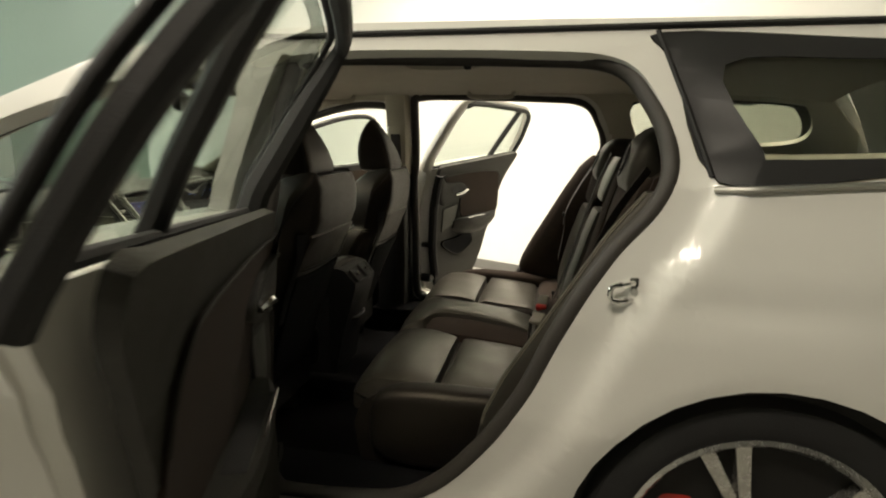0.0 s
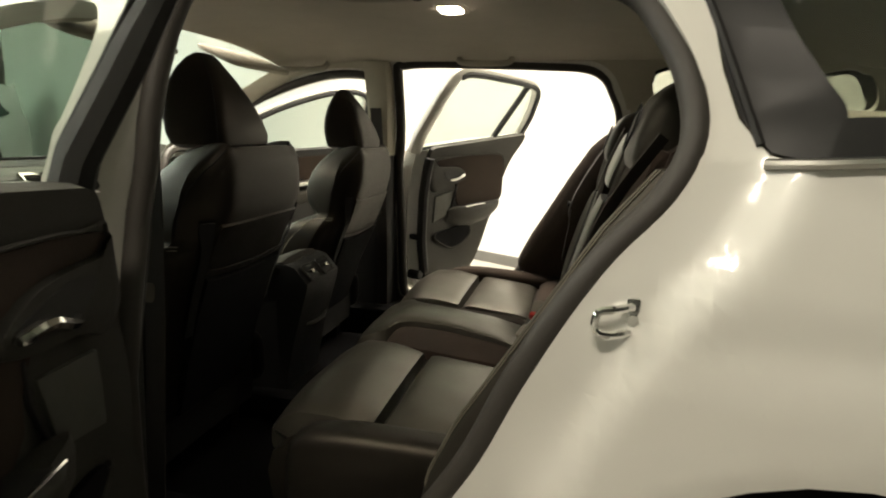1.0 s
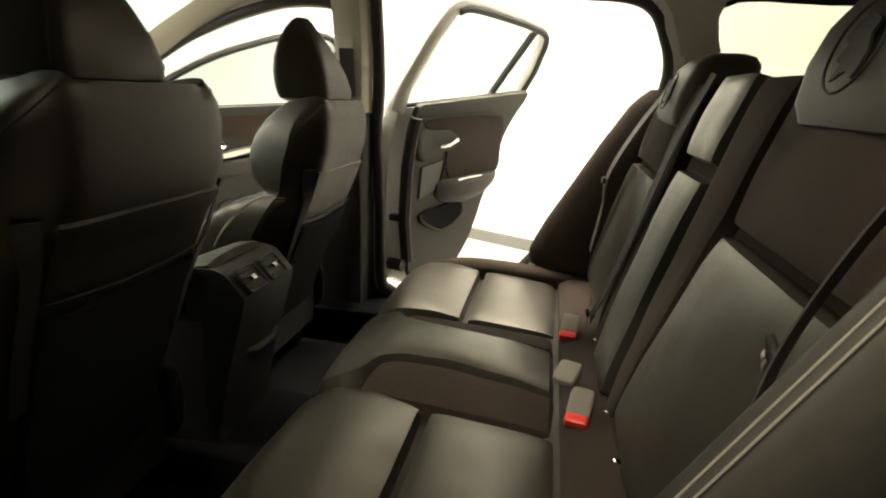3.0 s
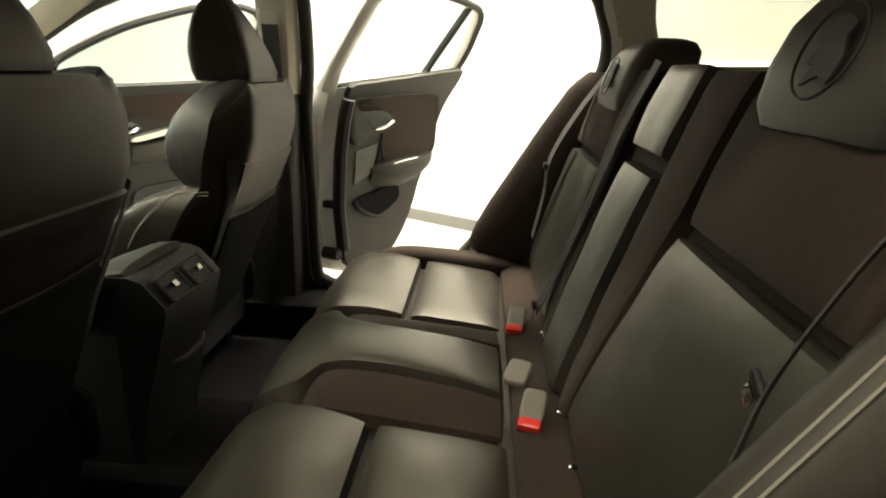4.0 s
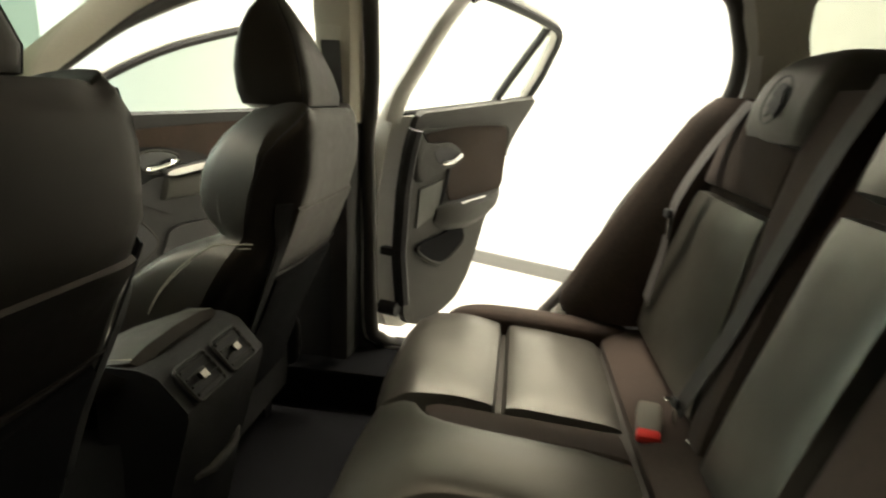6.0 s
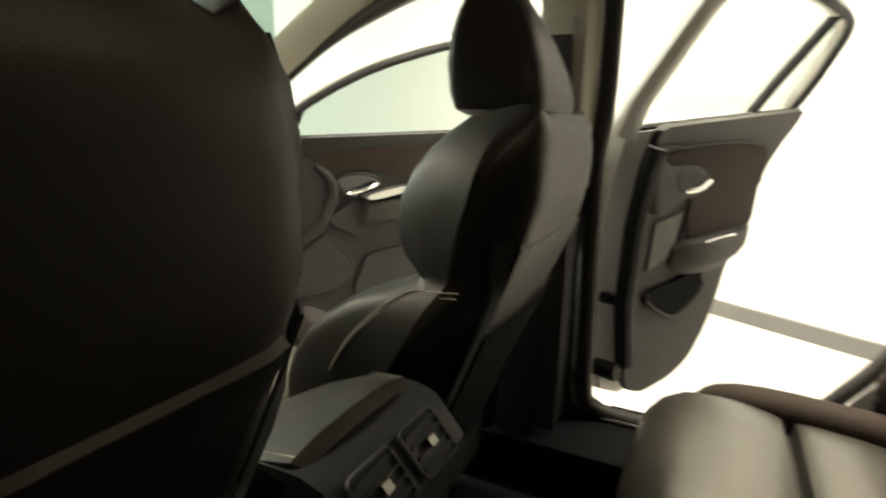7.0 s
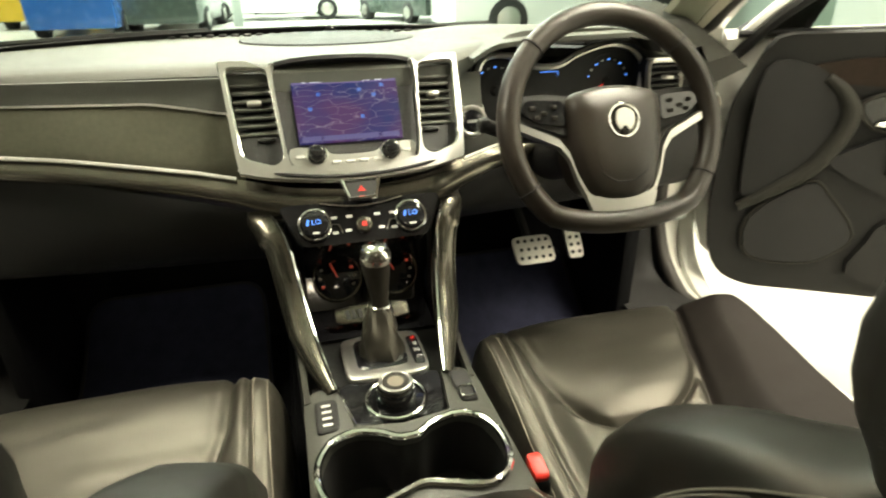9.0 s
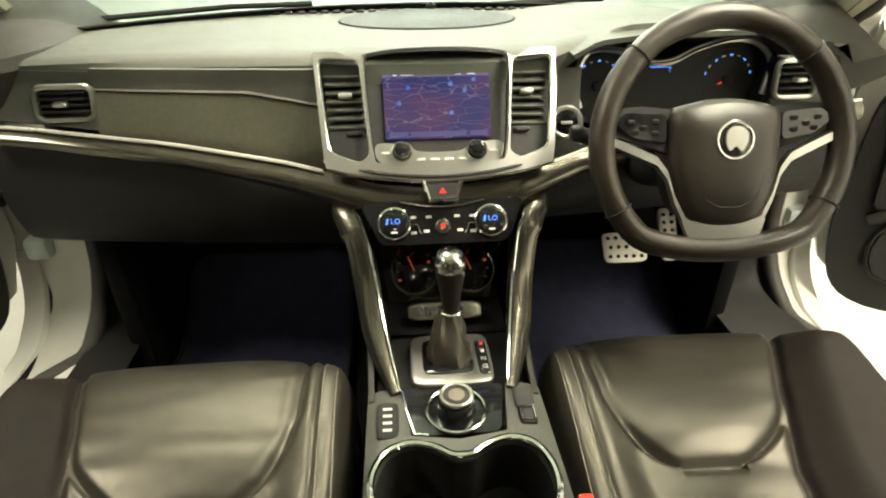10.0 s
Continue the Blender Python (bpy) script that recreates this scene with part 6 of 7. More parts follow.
ck = part("climate_button", cyl(stack(-0.001, -0.064, 0.012), SN, 0.0125, 0.010, 28, bevel=0.003), TRIM_BRONZE, cp, "round climate button")
part("button_mark", cyl(stack(-0.001, -0.064, 0.0222), SN, 0.005, 0.0006, 4), RED_LED, ck)
part("climate_rim", tube([stack(a, b, 0.015) for a, b in ((-0.065, -0.024), (-0.03, -0.031), (0.0, -0.033), (0.03, -0.031), (0.065, -0.024))], 0.002, 6), CHROME, cp)
for y, s in ((-0.046, -0.048), (-0.022, -0.048), (0.022, -0.048), (0.046, -0.048), (-0.046, -0.072), (-0.026, -0.070), (0.026, -0.070), (0.046, -0.072)):
    part("climate_key", slab([(y - 0.0045, s - 0.0022), (y + 0.0045, s - 0.0022), (y + 0.0045, s + 0.0022), (y - 0.0045, s + 0.0022)], stack, 0.012, 0.0128), WHITE_MARK, cp)
for sg in (-1, 1):
    part("bright_hook", tube([stack(sg * 0.052, -0.058, 0.014), stack(sg * 0.040, -0.060, 0.014), stack(sg * 0.034, -0.075, 0.014)], 0.0016, 6), CHROME, cp)

# instrument cluster
cl = part("cluster_housing", panel([(p.x, p.y) for p in curve([(0.235, 0.880, 0), (0.245, 0.925, 0), (0.275, 0.938, 0), (0.33, 0.932, 0), (0.355, 0.918, 0), (0.40, 0.918, 0), (0.44, 0.936, 0), (0.50, 0.950, 0), (0.55, 0.942, 0), (0.575, 0.91, 0), (0.565, 0.855, 0), (0.52, 0.82, 0), (0.30, 0.815, 0), (0.25, 0.835, 0)], 4, True)], [], lambda u, v: Vector((-1.652 - 0.1 * (v - 0.88), u, v)), [], [0.85, 0.9], 0.01), RUBBER, dash, "dark instrument cluster")
part("cluster_rim", tube([Vector((-1.615 - 0.25 * (p.y - 0.88), p.x, p.y)) for p in curve([(0.245, 0.845, 0), (0.236, 0.880, 0), (0.248, 0.925, 0), (0.275, 0.938, 0), (0.33, 0.930, 0), (0.352, 0.916, 0), (0.40, 0.916, 0), (0.44, 0.934, 0), (0.50, 0.949, 0), (0.55, 0.941, 0), (0.576, 0.91, 0), (0.566, 0.86, 0)], 5)], 0.006, 8), SILVER, cl, "silver cluster rim")
part("cluster_well", loft([[Vector((x, 0.405 + (p.x - 0.405) * k, 0.885 + (p.y - 0.885) * k)) for p in curve([(0.235, 0.880, 0), (0.248, 0.925, 0), (0.275, 0.938, 0), (0.33, 0.932, 0), (0.355, 0.918, 0), (0.40, 0.918, 0), (0.44, 0.936, 0), (0.50, 0.950, 0), (0.55, 0.942, 0), (0.575, 0.91, 0), (0.565, 0.855, 0), (0.52, 0.82, 0), (0.30, 0.815, 0), (0.25, 0.835, 0)], 4, True)] for x, k in ((-1.655, 0.96), (-1.610, 1.03))], caps=False), PLASTIC, cl)
part("cluster_hood", patch(lambda u, v: Vector((-1.70 + 0.13 * v, 0.215 + 0.375 * u, lerp_table(u, [0, 0.1, 0.3, 0.5, 0.8, 0.93, 1.0], [0.945, 0.966, 0.974, 0.976, 0.978, 0.970, 0.945]) - 0.004 * v)), 24, 6, 0.008), DASH_PAD, cl, "padded hood over the cluster")
for cy, cz in ((0.283, 0.873), (0.515, 0.878)):
    g = part("dial_face", cyl((-1.648, cy, cz), (1, 0, 0), 0.052, 0.004, 36), RUBBER, cl, "round dial with lit numerals")
    for k in range(15):
        a = radians(-130 + 18.5 * k)
        yy, zz = cy + 0.042 * math.sin(a), cz + 0.042 * math.cos(a)
        part("dial_mark", moved(box(-0.0005, -0.0024, -0.0013, 0.0008, 0.0024, 0.0013), Matrix.Translation((-1.6435, yy, zz)) @ Matrix.Rotation(-a, 4, "X")), BLUE_LED if k % 2 else WHITE_MARK, g)
    part("needle", moved(box(-0.0005, -0.0015, 0.0, 0.001, 0.0015, 0.036), Matrix.Translation((-1.642, cy, cz)) @ Matrix.Rotation(radians(118), 4, "X")), RED_LED, g, "red needle")
    part("dial_hub", cyl((-1.645, cy, cz), (1, 0, 0), 0.009, 0.008, 20, bevel=0.002), PLASTIC, g)
cs = part("cluster_display", box(-1.650, 0.372, 0.855, -1.6455, 0.412, 0.905, 0.001, 1), RUBBER, cl, "small lit display")
part("display_edge", tube([(-1.644, 0.374, 0.902), (-1.644, 0.410, 0.902), (-1.644, 0.410, 0.858)], 0.0009, 5), BLUE_LED, cs)
for z in (0.893, 0.884, 0.872):
    part("display_line", box(-1.6455, 0.380, z - 0.0015, -1.6445, 0.402, z + 0.0015), BLUE_LED, cs)
# start button
sb = part("start_button", cyl((-1.560, 0.208, 0.838), Vector((1, -0.05, 0.25)), 0.021, 0.018, 30, bevel=0.004), GLOSS, dash, "round start button with a bright ring")
part("button_ring", ring(Vector((-1.545, 0.207, 0.842)), Vector((1, -0.05, 0.25)), 0.023, 0.0042, 32, 8), SILVER, sb)
part("button_text", moved(box(-0.001, -0.009, -0.002, 0.001, 0.009, 0.002), Matrix.Translation((-1.5415, 0.207, 0.8425))), WHITE_MARK, sb)

# ---- steering wheel ----
sw = thing("steering_wheel", (-1.42, 0.387, 0.80), "black leather flat-bottomed steering wheel with silver spokes", "steering wheel")
WC = Vector((-1.393, 0.383, 0.845))
WN = Vector((math.cos(radians(24)), 0, math.sin(radians(24))))
WU = Vector((-math.sin(radians(24)), 0, math.cos(radians(24))))


def wp(y, s, o=0.0):
    return WC + Vector((0, y, 0)) + WU * s + WN * o


rim_pts = []
for k in range(72):
    a = 2 * math.pi * k / 72
    y, s = 0.171 * math.sin(a), 0.171 * math.cos(a)
    if s < -0.125:
        s = -0.125 - (abs(s) - 0.125) * 0.45
        y *= 1.0
    rim_pts.append(wp(y, s + 0.008, 0.012))
part("wheel_rim", tube(rim_pts, 0.0175, 14, closed=True), RIM_LEATHER, sw, "brown-black leather rim")
for k in (9, 63, 24, 48):
    p, t = rim_pts[k], (rim_pts[(k + 1) % 72] - rim_pts[k - 1]).normalized()
    part("rim_seam", ring(p, t, 0.0190, 0.0012, 20, 5), RUBBER, sw)
hubp = [(p.x, p.y) for p in curve([(-0.075, 0.052, 0), (-0.04, 0.066, 0), (0.0, 0.070, 0), (0.04, 0.066, 0), (0.075, 0.052, 0), (0.076, 0.0, 0), (0.070, -0.05, 0), (0.055, -0.088, 0), (0.025, -0.104, 0), (-0.025, -0.104, 0), (-0.055, -0.088, 0), (-0.070, -0.05, 0), (-0.076, 0.0, 0)], 4, True)]
hb = part("airbag_cover", loft([[wp(a * k, b * k, o) for a, b in hubp] for k, o in ((0.92, -0.05), (1.0, -0.01), (1.0, 0.010), (0.96, 0.022), (0.85, 0.030), (0.5, 0.036))]), RIM_LEATHER, sw, "black airbag cover")
part("cover_seam", tube([wp(a, b, 0.032) for a, b in ((-0.050, -0.005), (-0.046, -0.04), (-0.036, -0.066), (-0.015, -0.078), (0.015, -0.078), (0.036, -0.066), (0.046, -0.04), (0.050, -0.005))], 0.0013, 5), RUBBER, hb)
em = part("emblem", cyl(wp(0.003, 0.012, 0.030), WN, 0.0255, 0.006, 36, bevel=0.002), TRIM_BRONZE, hb, "round silver emblem")
part("emblem_ring", ring(wp(0.003, 0.012, 0.036), WN, 0.0245, 0.0022, 36, 8), CHROME, em)
part("emblem_shape", slab(flat2([(-0.014, -0.004), (-0.012, 0.012), (0.0, 0.018), (0.014, 0.012), (0.016, -0.002), (0.008, -0.015), (0.0, -0.008), (-0.008, -0.014)], 3), lambda u, v, o: wp(0.003 + u, 0.012 + v, o), 0.035, 0.039), SILVER, em)
for sg in (-1, 1):
    sp = part("spoke", loft([[wp(sg * y, s, o) for y, s, o in ((yy, hi, -0.006), (yy, hi, 0.010), (yy, lo, 0.010), (yy, lo, -0.006))] for yy, hi, lo in ((0.060, 0.056, -0.008), (0.11, 0.062, 0.010), (0.165, 0.060, 0.026))]), PLASTIC, sw, "black spoke with control keys")
    part("control_pad", slab([(p.x, p.y) for p in rounded([(sg * 0.082, 0.050, 0), (sg * 0.140, 0.054, 0), (sg * 0.152, 0.038, 0), (sg * 0.128, 0.020, 0), (sg * 0.082, 0.012, 0)], 0.008, 3)], wp, 0.010, 0.015), GLOSS, sp)
    for y, s in ((0.098, 0.041), (0.115, 0.033), (0.132, 0.041), (0.098, 0.025), (0.126, 0.027)):
        part("control_key", moved(rbox(0.004, 0.010, 0.007, 4, 2), Matrix.Translation(wp(sg * y, s, 0.016))), PLASTIC_GREY, sp)
    part("silver_spoke", loft([[wp(sg * y, s + d, o) for d, o in ((0.0085, 0.006), (0.006, 0.017), (-0.006, 0.017), (-0.0085, 0.006))] for y, s in ((0.166, 0.020), (0.13, 0.004), (0.095, -0.012), (0.080, -0.032), (0.070, -0.066), (0.055, -0.096), (0.03, -0.112))]), SILVER, sw, "satin silver spoke trim")
part("lower_spoke", loft([[wp(y, s, o) for y, s, o in ((-w, s0, 0.008), (-w, s0, 0.018), (w, s0, 0.018), (w, s0, 0.008))] for s0, w in ((-0.096, 0.060), (-0.112, 0.054), (-0.128, 0.046), (-0.142, 0.04))]), SILVER, sw, "satin silver lower spoke")
part("column_shroud", loft([[WC + WN * o + Vector((0, r * math.cos(a), 0)) + WU * r * 0.8 * math.sin(a) for a in [2 * math.pi * k / 20 for k in range(20)]] for o, r in ((-0.25, 0.065), (-0.10, 0.060), (-0.055, 0.05))]), PLASTIC, sw, "black column shroud")
for sg in (-1, 1):
    part("column_stalk", tube([wp(sg * 0.05, 0.005, -0.07), wp(sg * 0.13, 0.012, -0.055), wp(sg * 0.185, 0.034, -0.05)], [0.008, 0.009, 0.012], 10), PLASTIC, sw, "black column stalk")
part("stalk_end", moved(rbox(0.022, 0.022, 0.024, 3, 5), Matrix.Translation(wp(-0.186, 0.034, -0.05))), PLASTIC, sw)

# ---- centre console ----
con = thing("centre_console", (-1.1, 0, 0.25), "dark centre console with chrome-rimmed cup holders and gear selector", "console")


def deck(x):
    """Height of the console deck: it climbs towards the dash."""
    return lerp_table(x, [-1.50, -1.42, -1.36, -1.26, -1.18, -1.02, -0.95], [0.560, 0.545, 0.540, 0.545, 0.552, 0.560, 0.562])


part("console_body", loft([[Vector((x, y, z)) for y, z in ((-w, 0.24), (-w, t - 0.03), (-w + 0.012, t - 0.006), (-w + 0.03, t - 0.002), (w - 0.03, t - 0.002), (w - 0.012, t - 0.006), (w, t - 0.03), (w, 0.24))] for x, w, t in ((-1.56, 0.128, 0.50), (-1.42, 0.126, 0.535), (-1.30, 0.122, 0.535), (-1.20, 0.120, 0.540), (-1.17, 0.120, 0.45), (-1.02, 0.120, 0.45), (-0.99, 0.118, 0.55), (-0.77, 0.112, 0.62), (-0.745, 0.110, 0.60))]), PLASTIC, con, "black console body")
# cup holder deck with its opening
cup_line = curve([(-1.105, -0.112, 0), (-1.145, -0.096, 0), (-1.160, -0.066, 0), (-1.152, -0.034, 0), (-1.138, -0.014, 0), (-1.136, 0.0, 0), (-1.138, 0.014, 0), (-1.152, 0.034, 0), (-1.160, 0.066, 0), (-1.145, 0.094, 0), (-1.105, 0.108, 0), (-1.06, 0.100, 0), (-1.038, 0.07, 0), (-1.05, 0.028, 0), (-1.058, 0.0, 0), (-1.05, -0.028, 0), (-1.038, -0.07, 0), (-1.06, -0.102, 0)], 4, True)
cup2 = [(p.x, p.y) for p in cup_line]
part("console_deck", panel([(-1.27, -0.122), (-1.27, -0.075), (-1.175, -0.062), (-1.165, 0.0), (-1.175, 0.062), (-1.27, 0.075), (-1.27, 0.124), (-0.985, 0.122), (-0.985, -0.120)], [cup2], lambda u, v: Vector((u, v, deck(u) + 0.006 - 0.010 * (abs(v) / 0.12) ** 6)), [-1.22, -1.1, -1.05], [-0.1, 0.1], 0.01), DECK, con, "dark console deck")
part("cup_well", loft([[Vector((p.x * k + -1.098 * (1 - k), p.y * k, deck(p.x) + 0.004 - d)) for p in cup_line] for k, d in ((1.0, 0.0), (0.97, 0.04), (0.92, 0.085), (0.5, 0.09), (0.05, 0.09))], caps=False), RUBBER, con, "deep black cup holders")
part("cup_rim", tube([Vector((p.x, p.y, deck(p.x) + 0.009)) for p in cup_line], 0.0048, 8, closed=True), CHROME, con, "chrome cup holder rim")
part("cup_divider", tube([Vector((-1.048, -0.03, 0.55)), Vector((-1.062, -0.015, 0.556)), Vector((-1.066, 0.0, 0.558)), Vector((-1.062, 0.015, 0.556)), Vector((-1.048, 0.03, 0.55))], 0.006, 8), CHROME, con, "chrome divider")
# arm rest lid
lid = part("armrest_lid", loft([[Vector((x, y * w, z0 + dz)) for y, dz in ((-1.0, -0.045), (-1.02, -0.02), (-0.96, 0.0), (-0.6, 0.008), (0.0, 0.011), (0.6, 0.008), (0.96, 0.0), (1.02, -0.02), (1.0, -0.045))] for x, w, z0 in ((-1.015, 0.085, 0.565), (-1.0, 0.108, 0.590), (-0.95, 0.116, 0.622), (-0.87, 0.117, 0.668), (-0.79, 0.115, 0.702), (-0.752, 0.110, 0.708), (-0.736, 0.10, 0.698))]), LEATHER, con, "black leather armrest lid")
for y in (-0.098, 0.098):
    part("lid_stitching", tube([Vector((x, y, z)) for x, z in ((-1.0, 0.592), (-0.95, 0.623), (-0.87, 0.669), (-0.79, 0.703), (-0.752, 0.709))], 0.0016, 5), THREAD, lid)
# rear face with two air vents
part("rear_panel", loft([[Vector((x + (0.004 if abs(y) < 0.09 else 0), y, z)) for y in (-0.112, -0.09, -0.03, 0.03, 0.09, 0.112)] + [Vector((-0.80, y, z)) for y in (0.112, -0.112)] for z, x in ((0.26, -0.76), (0.45, -0.720), (0.58, -0.684), (0.635, -0.669), (0.648, -0.669), (0.694, -0.709), (0.702, -0.735))]), PLASTIC, con, "black rear console panel")


def rear_con(y, s, o=0.0):
    return Vector((-0.664 - 0.60 * s + 0.80 * o, y - 0.010, 0.648 + 0.66 * s + 0.66 * o))


for sg in (-1, 1):
    v = part("rear_vent", slab([(p.x, p.y) for p in rounded([(sg * 0.012, 0.006, 0), (sg * 0.080, 0.006, 0), (sg * 0.080, 0.064, 0), (sg * 0.012, 0.064, 0)], 0.006, 3)], rear_con, -0.015, 0.004), RUBBER, con, "square rear air vent")
    part("vent_frame", tube([rear_con(p.x, p.y, 0.006) for p in rounded([(sg * 0.010, 0.004, 0), (sg * 0.082, 0.004, 0), (sg * 0.082, 0.066, 0), (sg * 0.010, 0.066, 0)], 0.008, 3)], 0.003, 6, closed=True), PLASTIC_GREY, v)
    for k in range(4):
        part("slat", slab([(sg * 0.014, 0.013 + 0.014 * k), (sg * 0.078, 0.013 + 0.014 * k), (sg * 0.078, 0.016 + 0.014 * k), (sg * 0.014, 0.016 + 0.014 * k)], rear_con, 0.004, 0.010), PLASTIC_GREY, v)
    part("vent_tab", slab([(sg * 0.040, 0.028), (sg * 0.054, 0.028), (sg * 0.054, 0.040), (sg * 0.040, 0.040)], rear_con, 0.006, 0.013), TRIM_BRONZE, v, "metal vent tab")
part("rear_handle", tube([(-0.708, -0.05, 0.50), (-0.695, -0.02, 0.495), (-0.695, 0.05, 0.495), (-0.71, 0.09, 0.50)], 0.008, 8), PLASTIC_GREY, con)

# flank trims that sweep from the stack down to the deck
for sg in (-1, 1):
    fl = curve([Vector((-1.545, sg * 0.168, 0.738)), Vector((-1.500, sg * 0.148, 0.728)), Vector((-1.474, sg * 0.135, 0.712)), Vector((-1.455, sg * 0.124, 0.690)), Vector((-1.423, sg * 0.114, 0.632)), Vector((-1.370, sg * 0.103, 0.588)), Vector((-1.310, sg * 0.090, 0.567)), Vector((-1.255, sg * 0.078, 0.556))], 6)
    n = len(fl) - 1
    ribs = []
    for k, p in enumerate(fl):
        tn = (fl[min(k + 1, n)] - fl[max(k - 1, 0)]).normalized()
        sd = Vector((0, sg, 0)) - tn * tn.y * sg
        sd.normalize()
        up = tn.cross(sd).normalized()
        up = up if up.x + up.z > 0 else -up
        w = lerp_table(k / n, [0, 0.1, 0.35, 0.7, 1.0], [0.017, 0.032, 0.038, 0.036, 0.013])
        ribs.append([p + sd * w * a + up * w * b for a, b in ((-0.30, -0.30), (-0.26, -0.02), (-0.14, 0.10), (0.02, 0.13), (0.25, 0.10), (0.5, 0.02), (0.72, -0.12), (0.86, -0.32), (0.88, -0.6), (0.3, -0.7))])
    part("flank_trim", loft(ribs), TRIM_BRONZE, con, "smoked metallic flank trim")
    part("flank_edge", tube([r[2] + Vector((0.0008, 0, 0.0008)) for r in ribs[7:]], [0.0026] * (len(ribs) - 9) + [0.002, 0.001], 6), CHROME, con, "chrome edge line")
    part("console_flank", patch(lambda u, v, sg=sg: Vector((lerp_table(u, [0, 1], [-1.56, -1.25]), sg * (0.138 - 0.014 * u - 0.004 * v), 0.30 + (lerp_table(u, [0, 0.3, 0.45, 0.6, 0.8, 1], [0.72, 0.70, 0.615, 0.572, 0.552, 0.545]) - 0.30) * v)), 16, 8, 0.008), PLASTIC_GREY, con, "dark console flank")
# recessed gloss tray behind the selector with two gauges
part("gauge_bay", loft([[Vector((x, y, z)) for y in (-0.10, -0.05, 0.0, 0.05, 0.10)] + [Vector((x - 0.05, y, z - 0.01)) for y in (0.10, -0.10)] for x, z in ((-1.475, 0.695), (-1.500, 0.64), (-1.510, 0.60), (-1.480, 0.55), (-1.40, 0.54))]), GLOSS, con, "gloss black gauge bay")
for y in (-0.047, 0.050):
    gn = Vector((0.80, 0, 0.60))
    gc = Vector((-1.500, y, 0.598))
    g = part("gauge", cyl(gc, gn, 0.040, 0.012, 36, bevel=0.003), GLOSS, con, "small round gauge with red marks")
    part("gauge_ring", ring(gc + gn * 0.012, gn, 0.040, 0.0025, 40, 8), TRIM_BRONZE, g)
    sx = Vector((0, 1, 0))
    sy = gn.normalized().cross(sx) * -1
    for k in range(9):
        a = radians(-120 + 30 * k)
        c = gc + gn.normalized() * 0.0125 + sx * 0.029 * math.sin(a) + Vector((-0.6, 0, 0.8)) * 0.029 * math.cos(a)
        part("gauge_mark", moved(rbox(0.002, 0.005, 0.005, 4, 1), Matrix.Translation(c)), PALE_GREY if k % 3 else GAUGE_RED, g)
    part("needle", tube([gc + gn.normalized() * 0.0135, gc + gn.normalized() * 0.0135 + Vector((-0.015, -0.010, 0.020))], 0.0010, 5), GAUGE_RED, g)
plq = part("plaque", moved(rbox(0.030, 0.120, 0.008, 8, 4), pose(-1.425, 0.0, 0.566, 0, 38, 0)), TRIM_BRONZE, con, "satin silver plaque with dark marks")
for y in (-0.040, -0.030, -0.020, -0.008, 0.030):
    part("plaque_mark", moved(box(-0.008, -0.0035, 0.0, 0.008, 0.0035, 0.0012), pose(-1.4225, y, 0.5690, 0, 38, 12)), RUBBER, plq)
# selector
gate = part("selector_plate", moved(rbox(0.118, 0.122, 0.010, 7, 8), pose(-1.325, 0.001, 0.549, 0, -3, 0)), SILVER, con, "chrome selector plate")
part("plate_inner", moved(rbox(0.084, 0.076, 0.012, 7, 5), pose(-1.328, -0.004, 0.5505, 0, -3, 0)), GLOSS, gate)
part("indicator", moved(rbox(0.080, 0.018, 0.013, 7, 4), pose(-1.322, 0.049, 0.5505, 0, -3, 0)), GLOSS, gate, "dark gear indicator strip")
for k, ch in enumerate("PRND"):
    part("gear_letter", moved(text_mesh(ch, 0.012), Matrix.Translation((-1.350 + 0.0175 * k, 0.050, 0.5580)) @ Matrix.Rotation(radians(-90), 4, "Z")), RED_LED if ch == "P" else WHITE_MARK, gate, "red letter" if ch == "P" else "pale letter", smooth=False)


def boot_row(t):
    r = lerp_table(t, [0, 0.15, 0.5, 0.8, 1.0], [0.032, 0.031, 0.026, 0.019, 0.014])
    c = Vector((-1.328, 0.0, 0.555)).lerp(Vector((-1.350, 0.0, 0.622)), t)
    return [c + Vector((r * (1 + 0.10 * math.sin(5 * a + 6 * t)) * math.copysign(abs(math.cos(a)) ** 0.7, math.cos(a)), r * (1 + 0.10 * math.cos(4 * a + 9 * t)) * math.copysign(abs(math.sin(a)) ** 0.7, math.sin(a)), 0.004 * math.sin(7 * a))) for a in [2 * math.pi * k / 32 for k in range(32)]]


part("gaiter", loft([boot_row(k / 14) for k in range(15)]), LEATHER_LIGHT, gate, "creased leather gaiter")
part("gear_lever", loft([[Vector((-1.348 - 0.026 * k, 0.004 + r * math.cos(a) * 0.92, z) ) + Vector((r * math.sin(a), 0, 0)) for a in [2 * math.pi * j / 24 for j in range(24)]] for k, r, z in ((0, 0.013, 0.612), (0.1, 0.0145, 0.620), (0.2, 0.0135, 0.625), (0.3, 0.0145, 0.634), (0.6, 0.019, 0.658), (0.8, 0.0225, 0.676), (0.9, 0.0235, 0.686))]), LEATHER, gate, "black leather gear lever")
part("lever_cap", loft([[Vector((-1.3715, 0.004 + r * math.cos(a), z)) + Vector((r * math.sin(a), 0, 0)) for a in [2 * math.pi * j / 24 for j in range(24)]] for r, z in ((0.0236, 0.686), (0.0240, 0.694), (0.0225, 0.704), (0.017, 0.711), (0.008, 0.714))]), CHROME, gate, "polished lever cap")
part("lever_collar", ring((-1.351, 0.004, 0.622), (0, 0, 1), 0.0145, 0.003, 24, 8), CHROME, gate)
